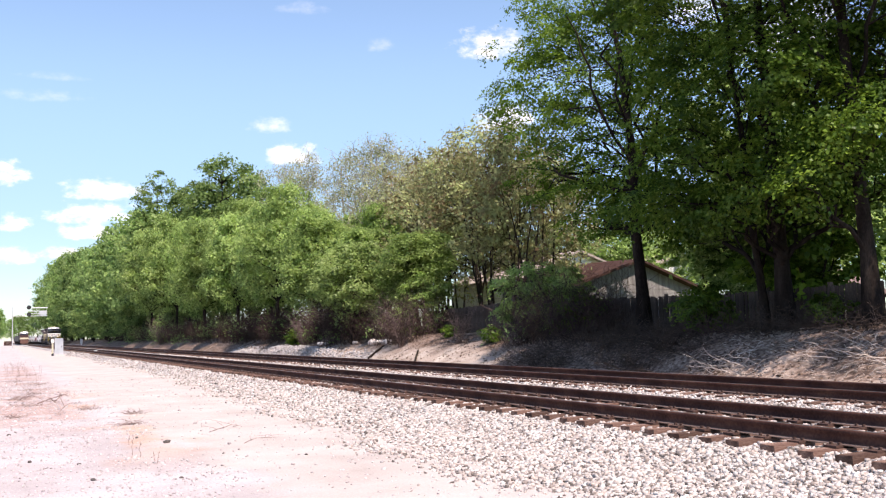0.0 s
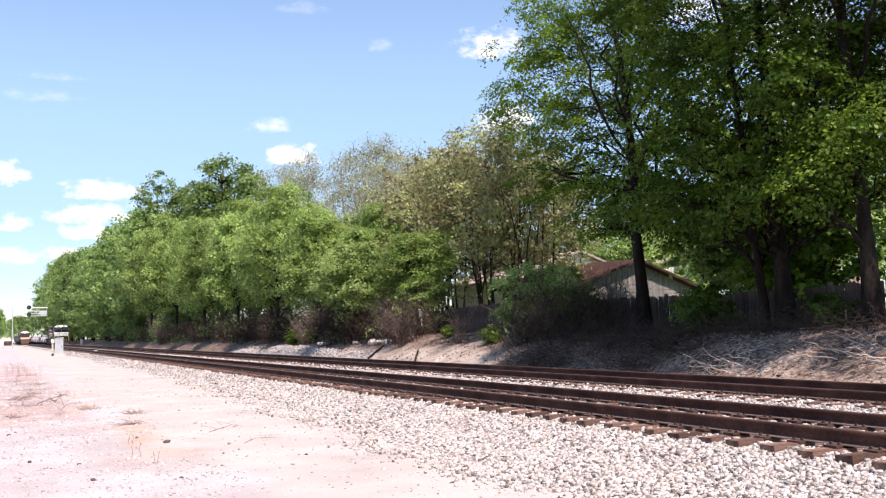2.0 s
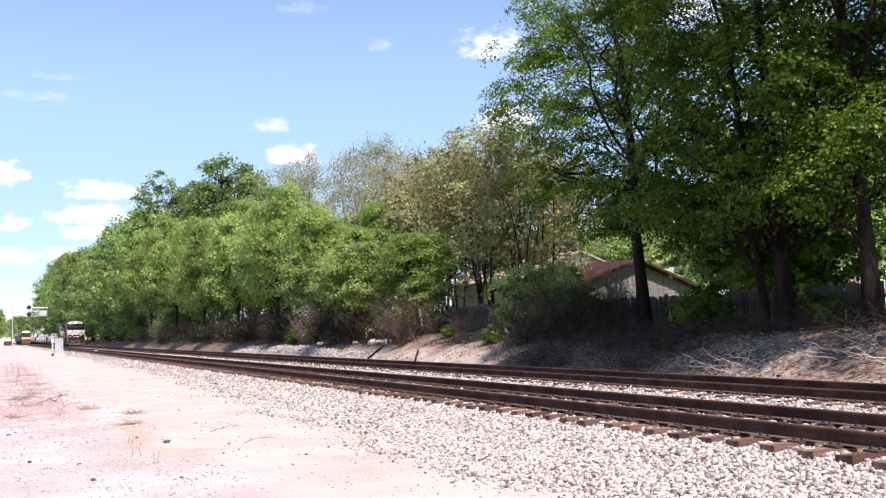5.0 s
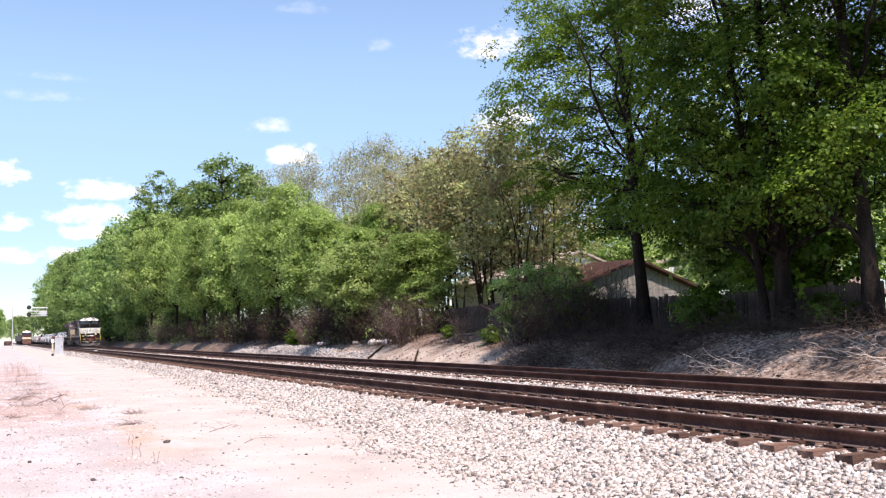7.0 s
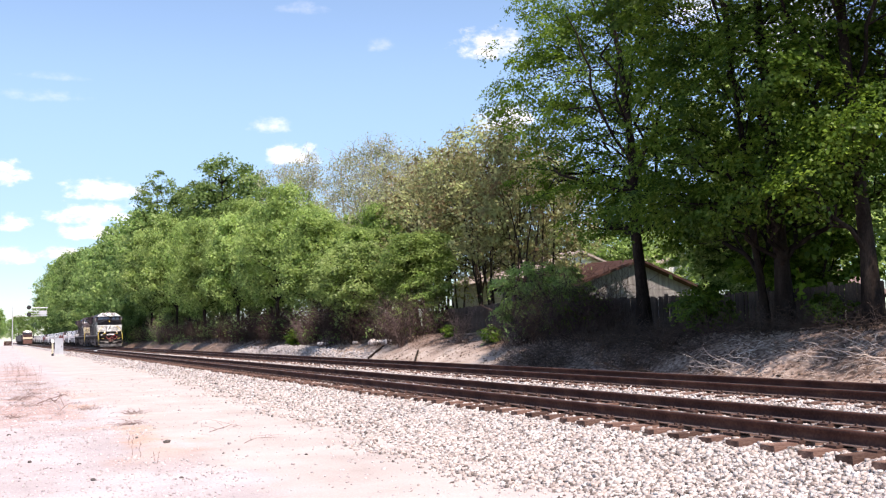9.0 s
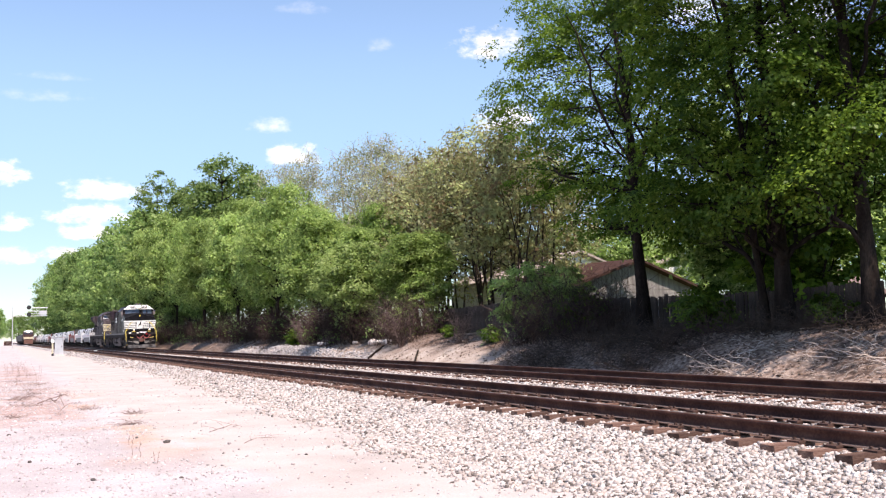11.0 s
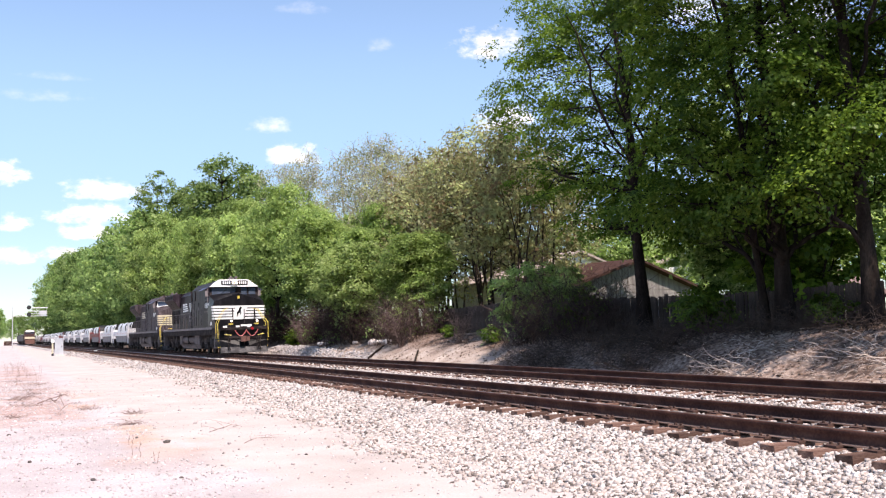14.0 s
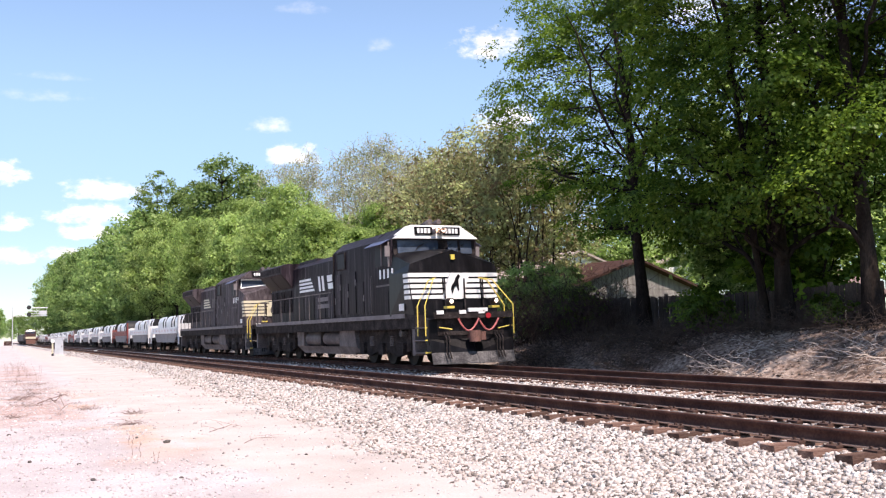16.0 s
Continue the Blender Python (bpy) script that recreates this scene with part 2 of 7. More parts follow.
def ballast_bed_material():
    """Bed of crushed stone seen from afar: cells with their own shade, and relief."""
    m = bpy.data.materials.new("ballast_bed")
    m.use_nodes = True
    nt = m.node_tree
    nd, ln = nt.nodes, nt.links
    bs = nd["Principled BSDF"]
    bs.inputs["Roughness"].default_value = 0.92
    bs.inputs["Specular IOR Level"].default_value = 0.15
    tc = nd.new("ShaderNodeTexCoord")
    vo = nd.new("ShaderNodeTexVoronoi")
    vo.inputs["Scale"].default_value = 17.0
    ln.new(tc.outputs["Object"], vo.inputs["Vector"])
    sp = nd.new("ShaderNodeSeparateColor")
    ln.new(vo.outputs["Color"], sp.inputs[0])
    r = nd.new("ShaderNodeValToRGB")
    e = r.color_ramp.elements
    e.new(0.5)
    for i, (p, c) in enumerate(((0.0, (0.13, 0.115, 0.11)), (0.5, (0.36, 0.325, 0.31)), (1.0, (0.58, 0.54, 0.53)))):
        e[i].position, e[i].color = p, (*c, 1)
    ln.new(sp.outputs[0], r.inputs[0])
    ln.new(r.outputs[0], bs.inputs["Base Color"])
    bp = nd.new("ShaderNodeBump")
    bp.inputs["Strength"].default_value, bp.inputs["Distance"].default_value = 0.9, 0.04
    bp.invert = True
    ln.new(vo.outputs["Distance"], bp.inputs["Height"])
    ln.new(bp.outputs[0], bs.inputs["Normal"])
    return m


M_GROUND, M_BED = ground_material(), ballast_bed_material()
M_STONE = stone_material("crushed_stone", [(0.09, 0.078, 0.07), (0.26, 0.215, 0.19), (0.43, 0.38, 0.35), (0.50, 0.40, 0.35), (0.61, 0.56, 0.525), (0.40, 0.365, 0.345), (0.57, 0.52, 0.485), (0.72, 0.675, 0.64)])
M_PILE = stone_material("grey_stone", [(0.22, 0.20, 0.195), (0.36, 0.325, 0.315), (0.48, 0.44, 0.43)])
M_VERGE = stone_material("bleached_stone", [(0.34, 0.29, 0.28), (0.46, 0.405, 0.395), (0.54, 0.49, 0.48), (0.62, 0.58, 0.57)])
M_CLOD = stone_material("clod", [(0.04, 0.023, 0.015), (0.09, 0.055, 0.037), (0.14, 0.09, 0.063), (0.20, 0.14, 0.10), (0.46, 0.38, 0.32)])
# paler rust on the foot: sun on its upper face put into the colour
M_RAILFOOT = material("sunlit_rail_foot", [(0.12, 0.075, 0.06), (0.24, 0.165, 0.135)], 0.9, 0, 2, 40, 0.2)
M_RAIL = material("rusted_rail_steel", [(0.034, 0.015, 0.013), (0.072, 0.033, 0.026), (0.13, 0.064, 0.047)], 0.85, 0.0, 1.5, 30, 0.25, spec=0.12)
M_RAILTOP = material("worn_rail_head", [(0.20, 0.17, 0.16), (0.34, 0.31, 0.30)], 0.38, 0.85, 1.0, 30, 0.05)
M_TIE = material("weathered_tie_timber", [(0.06, 0.030, 0.024), (0.135, 0.078, 0.060), (0.25, 0.165, 0.13)], 0.9, 0, 3, 40, 0.7, 0.01, 0.4, stretch=(0.3, 3, 3), spec=0.08)
M_PLATE = material("rusted_plate", [(0.05, 0.026, 0.02), (0.12, 0.065, 0.05)], 0.85, 0.2, 6, 60, 0.3)
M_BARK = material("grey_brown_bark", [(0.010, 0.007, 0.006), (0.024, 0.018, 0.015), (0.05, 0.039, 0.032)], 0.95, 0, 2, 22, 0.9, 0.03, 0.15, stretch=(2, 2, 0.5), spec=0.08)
M_TWIG = material("dry_twig", [(0.17, 0.105, 0.09), (0.28, 0.20, 0.175), (0.40, 0.31, 0.28)], 0.95, 0, 2, 30, 0.2, spec=0.08)
M_BUSH = material("pinkish_grey_bush_stem", [(0.09, 0.062, 0.055), (0.16, 0.115, 0.102), (0.25, 0.19, 0.172)], 0.95, 0, 2, 30, 0.2, spec=0.08)
M_PALEBARK = material("pale_grey_bark", [(0.20, 0.18, 0.15), (0.32, 0.29, 0.25), (0.45, 0.42, 0.37)], 0.95, 0, 2, 22, 0.3, spec=0.08)
M_LITTER = material("shade_dark_litter", [(0.032, 0.022, 0.017), (0.078, 0.055, 0.044), (0.15, 0.11, 0.09)], 0.95, 0, 3, 30, 0.2, spec=0.08)
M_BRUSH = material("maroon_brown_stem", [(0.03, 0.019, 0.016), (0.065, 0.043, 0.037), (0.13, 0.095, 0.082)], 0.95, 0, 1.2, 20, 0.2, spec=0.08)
M_STRAW = material("bleached_dead_branch", [(0.28, 0.22, 0.18), (0.46, 0.38, 0.33), (0.58, 0.50, 0.45)], 0.95, 0, 3, 30, 0.2, spec=0.08)
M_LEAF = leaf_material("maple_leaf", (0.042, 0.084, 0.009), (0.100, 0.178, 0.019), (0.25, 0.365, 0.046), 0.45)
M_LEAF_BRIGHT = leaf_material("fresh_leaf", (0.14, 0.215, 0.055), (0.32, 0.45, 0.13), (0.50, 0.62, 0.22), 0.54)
M_LEAF_MID = leaf_material("summer_leaf", (0.105, 0.175, 0.05), (0.24, 0.37, 0.112), (0.41, 0.54, 0.19), 0.54)
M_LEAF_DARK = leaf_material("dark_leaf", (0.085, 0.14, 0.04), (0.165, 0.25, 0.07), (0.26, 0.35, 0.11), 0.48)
M_LEAF_OLIVE = leaf_material("opening_leaf", (0.28, 0.30, 0.14), (0.40, 0.43, 0.21), (0.53, 0.55, 0.31), 0.45)
M_LEAF_BROWN = leaf_material("bronze_leaf", (0.17, 0.115, 0.055), (0.30, 0.30, 0.135), (0.46, 0.54, 0.24), 0.55)
# greyer leaf green that carries the distance haze in its colour
M_LEAF_FAR = leaf_material("distant_leaf", (0.1, 0.15, 0.06), (0.17, 0.23, 0.09), (0.24, 0.3, 0.14), 0.5)


# ---------------------------------------------------------------- mesh helpers
def from_arrays(name, verts, faces_flat, sides, smooth=False):
    """A mesh from arrays, all faces with the same number of sides."""
    me = bpy.data.meshes.new(name)
    v = np.asarray(verts, dtype=np.float32).reshape(-1, 3)
    f = np.asarray(faces_flat, dtype=np.int32).reshape(-1)
    n = len(f) // sides
    me.vertices.add(len(v))
    me.vertices.foreach_set("co", v.ravel())
    me.loops.add(len(f))
    me.loops.foreach_set("vertex_index", f)
    me.polygons.add(n)
    me.polygons.foreach_set("loop_start", np.arange(0, n * sides, sides, dtype=np.int32))
    me.polygons.foreach_set("loop_total", np.full(n, sides, dtype=np.int32))
    if smooth:
        me.polygons.foreach_set("use_smooth", np.ones(n, dtype=bool))
    me.update(calc_edges=True)
    me.validate()
    return me


def part(name, data, material_, parent=None, label="", kind=""):
    """Links a bmesh or mesh as one object, under a thing or a part if one is given."""
    if isinstance(data, bmesh.types.BMesh):
        me = bpy.data.meshes.new(name)
        bmesh.ops.recalc_face_normals(data, faces=data.faces)
        data.to_mesh(me)
        data.free()
    else:
        me = data
    if not me.materials:
        for m in (material_ if isinstance(material_, (list, tuple)) else [material_]):
            me.materials.append(m)
    ob = new(name, me)
    if parent is not None:
        ob.parent = parent
    if label or kind:
        tagged(ob, label=label, kind=kind)
    return ob


def thing(name, label, category, group="", kind="", m=None):
    """An Empty that carries the parts of a thing."""
    ob = new(name)
    ob.empty_display_size = 0.3
    tagged(ob, label, category, group, kind)
    if m is not None:
        ob.matrix_world = m
    return ob


def box(bm, x0, x1, y0, y1, z0, z1, m=None, mat=0):
    """A box from its bounds."""
    vs = [bm.verts.new((x, y, z)) for z in (z0, z1) for y in (y0, y1) for x in (x0, x1)]
    if m is not None:
        for v in vs:
            v.co = m @ v.co
    for f in ((0, 1, 3, 2), (4, 6, 7, 5), (0, 4, 5, 1), (2, 3, 7, 6), (0, 2, 6, 4), (1, 5, 7, 3)):
        bm.faces.new([vs[i] for i in f]).material_index = mat
    return vs


def prism(bm, outline, lo, hi, axis="x", mat=0):
    """A solid from an outline of pairs, drawn out along an axis: x takes (y, z), y takes (x, z), z takes (x, y)."""
    def place(a, b, t):
        return {"x": (t, a, b), "y": (a, t, b), "z": (a, b, t)}[axis]
    lo_v = [bm.verts.new(place(a, b, lo)) for a, b in outline]
    hi_v = [bm.verts.new(place(a, b, hi)) for a, b in outline]
    n = len(outline)
    fs = [bm.faces.new(lo_v[::-1]), bm.faces.new(hi_v)]
    for i in range(n):
        fs.append(bm.faces.new((lo_v[i], lo_v[(i + 1) % n], hi_v[(i + 1) % n], hi_v[i])))
    for f in fs:
        f.material_index = mat
    return lo_v + hi_v


def tube(bm, pts, r, sides=6, r_end=None):
    """A round bar along points."""
    pts = [Vector(p) for p in pts]
    rings = []
    for i, p in enumerate(pts):
        d = (pts[min(i + 1, len(pts) - 1)] - pts[max(i - 1, 0)]).normalized()
        a = d.cross(Vector((0, 0, 1)) if abs(d.z) < 0.9 else Vector((1, 0, 0))).normalized()
        b = d.cross(a)
        rr = r if r_end is None else r + (r_end - r) * i / (len(pts) - 1)
        rings.append([bm.verts.new(p + (a * math.cos(t) + b * math.sin(t)) * rr)
                      for t in [2 * math.pi * k / sides for k in range(sides)]])
    for q, w in zip(rings, rings[1:]):
        for k in range(sides):
            bm.faces.new((q[k], q[(k + 1) % sides], w[(k + 1) % sides], w[k]))
    bm.faces.new(rings[0][::-1])
    bm.faces.new(rings[-1])


def drum(bm, c, r, length, axis="x", sides=20, hole=0.0):
    """A cylinder about its middle, lying along an axis, with a bore if hole is given."""
    c = Vector(c)
    e = {"x": Vector((1, 0, 0)), "y": Vector((0, 1, 0)), "z": Vector((0, 0, 1))}[axis]
    a = {"x": Vector((0, 1, 0)), "y": Vector((0, 0, 1)), "z": Vector((1, 0, 0))}[axis]
    b = e.cross(a)
    def ring(rad, t):
        return [bm.verts.new(c + e * t + (a * math.cos(w) + b * math.sin(w)) * rad)
                for w in [2 * math.pi * k / sides for k in range(sides)]]
    o0, o1 = ring(r, -length / 2), ring(r, length / 2)
    for k in range(sides):
        bm.faces.new((o0[k], o0[(k + 1) % sides], o1[(k + 1) % sides], o1[k]))
    if hole:
        i0, i1 = ring(hole, -length / 2), ring(hole, length / 2)
        for k in range(sides):
            j = (k + 1) % sides
            bm.faces.new((i0[j], i0[k], i1[k], i1[j]))
            bm.faces.new((o0[j], o0[k], i0[k], i0[j]))
            bm.faces.new((o1[k], o1[j], i1[j], i1[k]))
    else:
        bm.faces.new(o0[::-1])
        bm.faces.new(o1)


def soften(bm, w=0.02, seg=1):
    """Worn, slightly rounded edges."""
    es = [e for e in bm.edges if len(e.link_faces) == 2 and e.calc_face_angle(0) > 0.5]
    bmesh.ops.bevel(bm, geom=es, offset=w, segments=seg, affect="EDGES", clamp_overlap=True)


# ---------------------------------------------------------------- ground, one sheet to the horizon
PROFILE = [(-2000, -0.4), (-60, -0.4), (-8, -0.52), (0, -0.55), (14.8, -0.56), (15.4, -0.52), (16.2, -0.22), (17.4, 0.38),
           (18.6, 0.78), (20.0, 0.88), (24, 0.8), (60, 0.7), (2000, 0.7)]


def ground_z(x, y):
    x = x - bend(y)
    z = float(np.interp(x, [p[0] for p in PROFILE], [p[1] for p in PROFILE]))
    rough = 0.0
    if 14.9 < x < 60:
        k = min(1.0, (x - 14.9) / 1.5)
        rough = k * (0.16 * noise.noise((x * 0.45, y * 0.45, 3)) + 0.07 * noise.noise((x * 1.7, y * 1.7, 8)))
    elif x < 5.5:
        rough = 0.035 * noise.noise((x * 0.5, y * 0.4, 1)) + 0.012 * noise.noise((x * 2.5, y * 2.5, 5))
    # mound of old gravel beside the far track
    rough += 0.55 * math.exp(-((x - 16.0) / 0.7) ** 2) * math.exp(-((y - 56) / 7.5) ** 4) * (1 + 0.25 * noise.noise((x, y * 0.6, 2)))
    rough += 0.28 * math.exp(-((x - 15.9) / 0.6) ** 2) * math.exp(-((y - 70) / 3.5) ** 2)
    return z + rough


def make_ground():
    xs = np.concatenate([[-2000, -700, -250, -100, -50, -25, -14], np.arange(-8, 6.01, 0.35), np.arange(6.5, 14.6, 1.0),
                         np.arange(14.8, 21.5, 0.25), [23, 26, 30, 36, 45, 60, 100, 250, 700, 2000]])
    ys = np.concatenate([[-1500, -300, -80, -30, -10], np.arange(-4, 30, 0.35), np.arange(30, 80, 0.6), np.arange(80, 200, 3),
                         np.arange(200, 620, 12), [700, 900, 1300, 2000, 3500]])
    nx, ny = len(xs), len(ys)
    v = np.array([(x + bend(min(y, 700)), y, ground_z(x + bend(min(y, 700)), min(y, 700))) for y in ys for x in xs])
    i = (np.arange(ny - 1)[:, None] * nx + np.arange(nx - 1)[None, :]).ravel()
    f = np.stack([i, i + 1, i + 1 + nx, i + nx], 1)
    ob = part("ground", from_arrays("ground", v, f, 4, True), M_GROUND)
    tagged(ob, "pale gravel and dirt service road with brown litter bank", "ground", kind="structure")


make_ground()

BED = [(5.0, -0.60), (5.6, -0.54), (6.5, -0.44), (7.25, -0.30), (7.6, -0.222), (9.9, -0.208), (10.3, -0.25), (10.9, -0.275),
       (11.4, -0.245), (11.8, -0.205), (14.05, -0.205), (14.4, -0.26), (15.0, -0.48), (15.5, -0.68)]


def bed_z(x, y):
    x = x - bend(y)
    toe = 5.1 + 1.5 * min(1.0, max(0.0, (y - 9) / 36))        # the shoulder narrows away from the crossing
    if x < 7.25:
        x = 7.25 - (7.25 - x) * 2.25 / (7.25 - toe)
    return float(np.interp(x, [p[0] for p in BED], [p[1] for p in BED]))


def make_bed():
    xs = np.concatenate([np.arange(4.6, 7.6, 0.2), np.arange(7.6, 15.6, 0.3)])
    ys = np.concatenate([[-60, -20], np.arange(-8, 60, 0.4), np.arange(60, 160, 2), np.arange(160, 700, 10), [900, 1400]])
    nx = len(xs)
    v = []
    for y in ys:
        yy = min(y, 700)
        for x in xs:
            z = bed_z(x + bend(yy), yy) + 0.02 * noise.noise((x * 2.2, y * 2.2, 4)) + 0.012 * noise.noise((x * 7, y * 7, 9))
            v.append((x + bend(yy), y, z))
    i = (np.arange(len(ys) - 1)[:, None] * nx + np.arange(nx - 1)[None, :]).ravel()
    f = np.stack([i, i + 1, i + 1 + nx, i + nx], 1)
    ob = part("ballast_bed", from_arrays("ballast_bed", v, f, 4, True), M_BED)
    tagged(ob, "pale crushed-stone ballast bed under two railway tracks", "ballast", kind="structure")


make_bed()


def stones(name, pos, size, rng, mat_, label, category="gravel", flat=0.75):
    """Loose angular stones in one mesh."""
    base = []
    cube = np.array([(x, y, z) for z in (-1, 1) for y in (-1, 1) for x in (-1, 1)], float) * 0.72
    tri = np.array([(0, 2, 1), (1, 2, 3), (4, 5, 6), (5, 7, 6), (0, 1, 4), (1, 5, 4), (2, 6, 3), (3, 6, 7), (0, 4, 2), (2, 4, 6), (1, 3, 5), (3, 7, 5)])
    for k in range(8):
        pts = cube * rng.uniform(0.55, 1.25, (8, 3)) * rng.uniform(0.75, 1.25, (1, 3))
        base.append((pts, tri))
    n = len(pos)
    which = rng.integers(0, 8, n)
    vs, fs, off = [], [], 0
    for k in range(8):
        idx = np.nonzero(which == k)[0]
        pts, tri = base[k]
        a = rng.uniform(0, 2 * np.pi, len(idx))
        b = rng.uniform(-0.9, 0.9, len(idx))
        ca, sa, cb, sb = np.cos(a), np.sin(a), np.cos(b), np.sin(b)
        p = pts[None] * size[idx][:, None, None] * np.array([1, 1, flat])
        y = p[:, :, 1] * cb[:, None] - p[:, :, 2] * sb[:, None]
        z = p[:, :, 1] * sb[:, None] + p[:, :, 2] * cb[:, None]
        x = p[:, :, 0] * ca[:, None] - y * sa[:, None]
        y = p[:, :, 0] * sa[:, None] + y * ca[:, None]
        q = np.stack([x, y, z], 2) + pos[idx][:, None, :]
        vs.append(q.reshape(-1, 3))
        fs.append((tri[None] + (off + np.arange(len(idx)) * len(pts))[:, None, None]).reshape(-1, 3))
        off += len(idx) * len(pts)
    ob = part(name, from_arrays(name, np.concatenate(vs), np.concatenate(fs), 3), mat_)
    return tagged(ob, label, category, kind="stuff")


def make_ballast():
    rng = np.random.default_rng(5)
    # shoulder and beds that pass close: density falls with distance
    pos, size = [], []
    for x0, x1, y0, y1, per in ((3.6, 7.45, 5.5, 16, 860), (3.9, 7.45, 16, 30, 380), (4.6, 7.45, 30, 50, 150), (5.0, 7.45, 50, 75, 70), (5.6, 7.45, 75, 120, 16), (9.6, 11.6, 45, 80, 36), (7.45, 14.3, 6.5, 16, 280),
                                (7.45, 14.3, 16, 30, 140), (9.6, 14.4, 30, 45, 60)):
        n = int((x1 - x0) * (y1 - y0) * per)
        x, y = rng.uniform(x0, x1, n), rng.uniform(y0, y1, n)
        toe = 5.1 + 1.5 * np.clip((y - 9) / 36, 0, 1) + 0.35 * np.sin(y * 1.3) * np.sin(y * 0.47 + 1)
        keep = rng.random(n) < np.clip((x - toe + 0.95) / 1.5, 0.0, 1) ** 2.6
        for c in (NEAR, FAR):     # ties stay mostly clear of loose stone
            on_tie = (np.abs(x - c) < 1.3) & (np.abs(((y - 10.463) / 0.5085 + 0.5) % 1 - 0.5) < 0.27)
            keep &= ~(on_tie & (rng.random(n) < 0.93))
            keep &= ~(np.abs(np.abs(x - c) - GAUGE / 2) < 0.13)
        x, y, toe = x[keep], y[keep], toe[keep]
        z = np.array([bed_z(a, b) for a, b in zip(x, y)])
        z = np.where(x - toe < 0.15, np.maximum(z, np.array([ground_z(a, b) for a, b in zip(x, y)])), z)
        s = rng.uniform(0.013, 0.036, len(x)) * (1.0 if y1 < 20 else 1.12 if y1 < 35 else 1.35 if y1 < 60 else 1.7 if y1 < 90 else 2.4) * np.clip(0.55 + 0.45 * (x - toe + 1.0), 0.5, 1.0)
        pos.append(np.stack([x, y, z + s * 0.35], 1))
        size.append(s)
    stones("ballast_stones", np.concatenate(pos), np.concatenate(size), rng, M_STONE, "pale grey and pink crushed ballast stones beside tracks")
    # scattered stones on the service road and the verge
    n = 23000
    x, y = rng.uniform(-4, 5.2, n), 7 + 38 * rng.random(n) ** 2.2
    dens = np.where(x + 0.5 * np.sin(y * 0.9) < 2.2, 0.95, 0.16)
    keep = rng.random(n) < dens
    x, y = x[keep], y[keep]
    s = rng.uniform(0.007, 0.016, len(x)) * (1 + y / 45) * np.where(rng.random(len(x)) < 0.04, 1.8, 1.0)
    z = np.array([ground_z(a, b) for a, b in zip(x, y)])
    stones("verge_stones", np.stack([x, y, z + s * 0.25], 1), s, rng, M_VERGE, "small pale stones scattered over the dirt road")
    # clods and stones over the bank
    n = 7000
    x, y = rng.uniform(15.2, 19.0, n), 8 + 50 * rng.random(n) ** 1.4
    s = rng.uniform(0.010, 0.032, n) * np.where(rng.random(n) < 0.06, 1.8, 1.0)
    z = np.array([ground_z(a, b) for a, b in zip(x, y)])
    stones("bank_clods", np.stack([x, y, z + s * 0.15], 1), s, rng, M_CLOD, "brown clods and pale stones over the bank")
    # mound of old ballast
    n = 5000
    x, y = rng.normal(15.9, 0.55, n), rng.uniform(44, 75, n)
    keep = (x > 14.9) & (x < 17.2)
    x, y = x[keep], y[keep]
    s = rng.uniform(0.04, 0.08, len(x))
    z = np.array([ground_z(a, b) for a, b in zip(x, y)])
    stones("gravel_mound_stones", np.stack([x, y, z + s * 0.2], 1), s, rng, M_PILE, "grey loose stones heaped beside the far track")


make_ballast()


# ---------------------------------------------------------------- tracks
def rail_mesh(x):
    """A rail swept along the line, with the head, web and foot of its profile; worn top in the second material."""
    half = [(0.072, -0.160), (0.072, -0.151), (0.03, -0.141), (0.009, -0.128), (0.009, -0.056), (0.036, -0.042), (0.0375, -0.010), (0.026, 0.0)]
    ring = half + [(-a, b) for a, b in half[::-1]]
    ys = np.concatenate([np.arange(-60, 40, 10), np.arange(40, 400, 8), np.arange(400, 701, 20)])
    n = len(ring)
    v = [(x + bend(y) + a, y, b) for y in ys for a, b in ring]
    f, top = [], []
    for j in range(len(ys) - 1):
        for k in range(n):
            m = (k + 1) % n
            f.append((j * n + k, j * n + m, (j + 1) * n + m, (j + 1) * n + k))
            top.append(1 if k == len(half) - 1 else 2 if k in (0, 1, n - 3, n - 2) else 0)
    me = from_arrays("rail", v, f, 4)
    me.materials.append(M_RAIL)
    me.materials.append(M_RAILTOP)
    me.materials.append(M_RAILFOOT)
    me.polygons.foreach_set("material_index", top)
    return me


def tie_mesh(rng, name="tie"):
    """A sawn timber tie: slightly uneven, with checked ends."""
    bm = bmesh.new()
    ln_, w, h = 2.60, 0.225, 0.18
    xs = [-ln_ / 2, -0.9, -0.4, 0.3, 0.85, ln_ / 2]
    rows = []
    for x in xs:
        j = rng.uniform(-0.006, 0.006, 4)
        rows.append([bm.verts.new((x, -w / 2 + j[0], -h)), bm.verts.new((x, w / 2 + j[1], -h)),
                     bm.verts.new((x, w / 2 + j[2] - 0.008, j[3])), bm.verts.new((x, -w / 2 + j[0] + 0.008, j[1]))])
    for a, b in zip(rows, rows[1:]):
        for k in range(4):
            bm.faces.new((a[k], a[(k + 1) % 4], b[(k + 1) % 4], b[k]))
    bm.faces.new(rows[0][::-1])
    bm.faces.new(rows[-1])
    me = bpy.data.meshes.new(name)
    bmesh.ops.recalc_face_normals(bm, faces=bm.faces)
    bm.to_mesh(me)
    bm.free()
    me.materials.append(M_TIE)
    return me


TIE_PITCH, TIE_START = 0.5085, 10.463


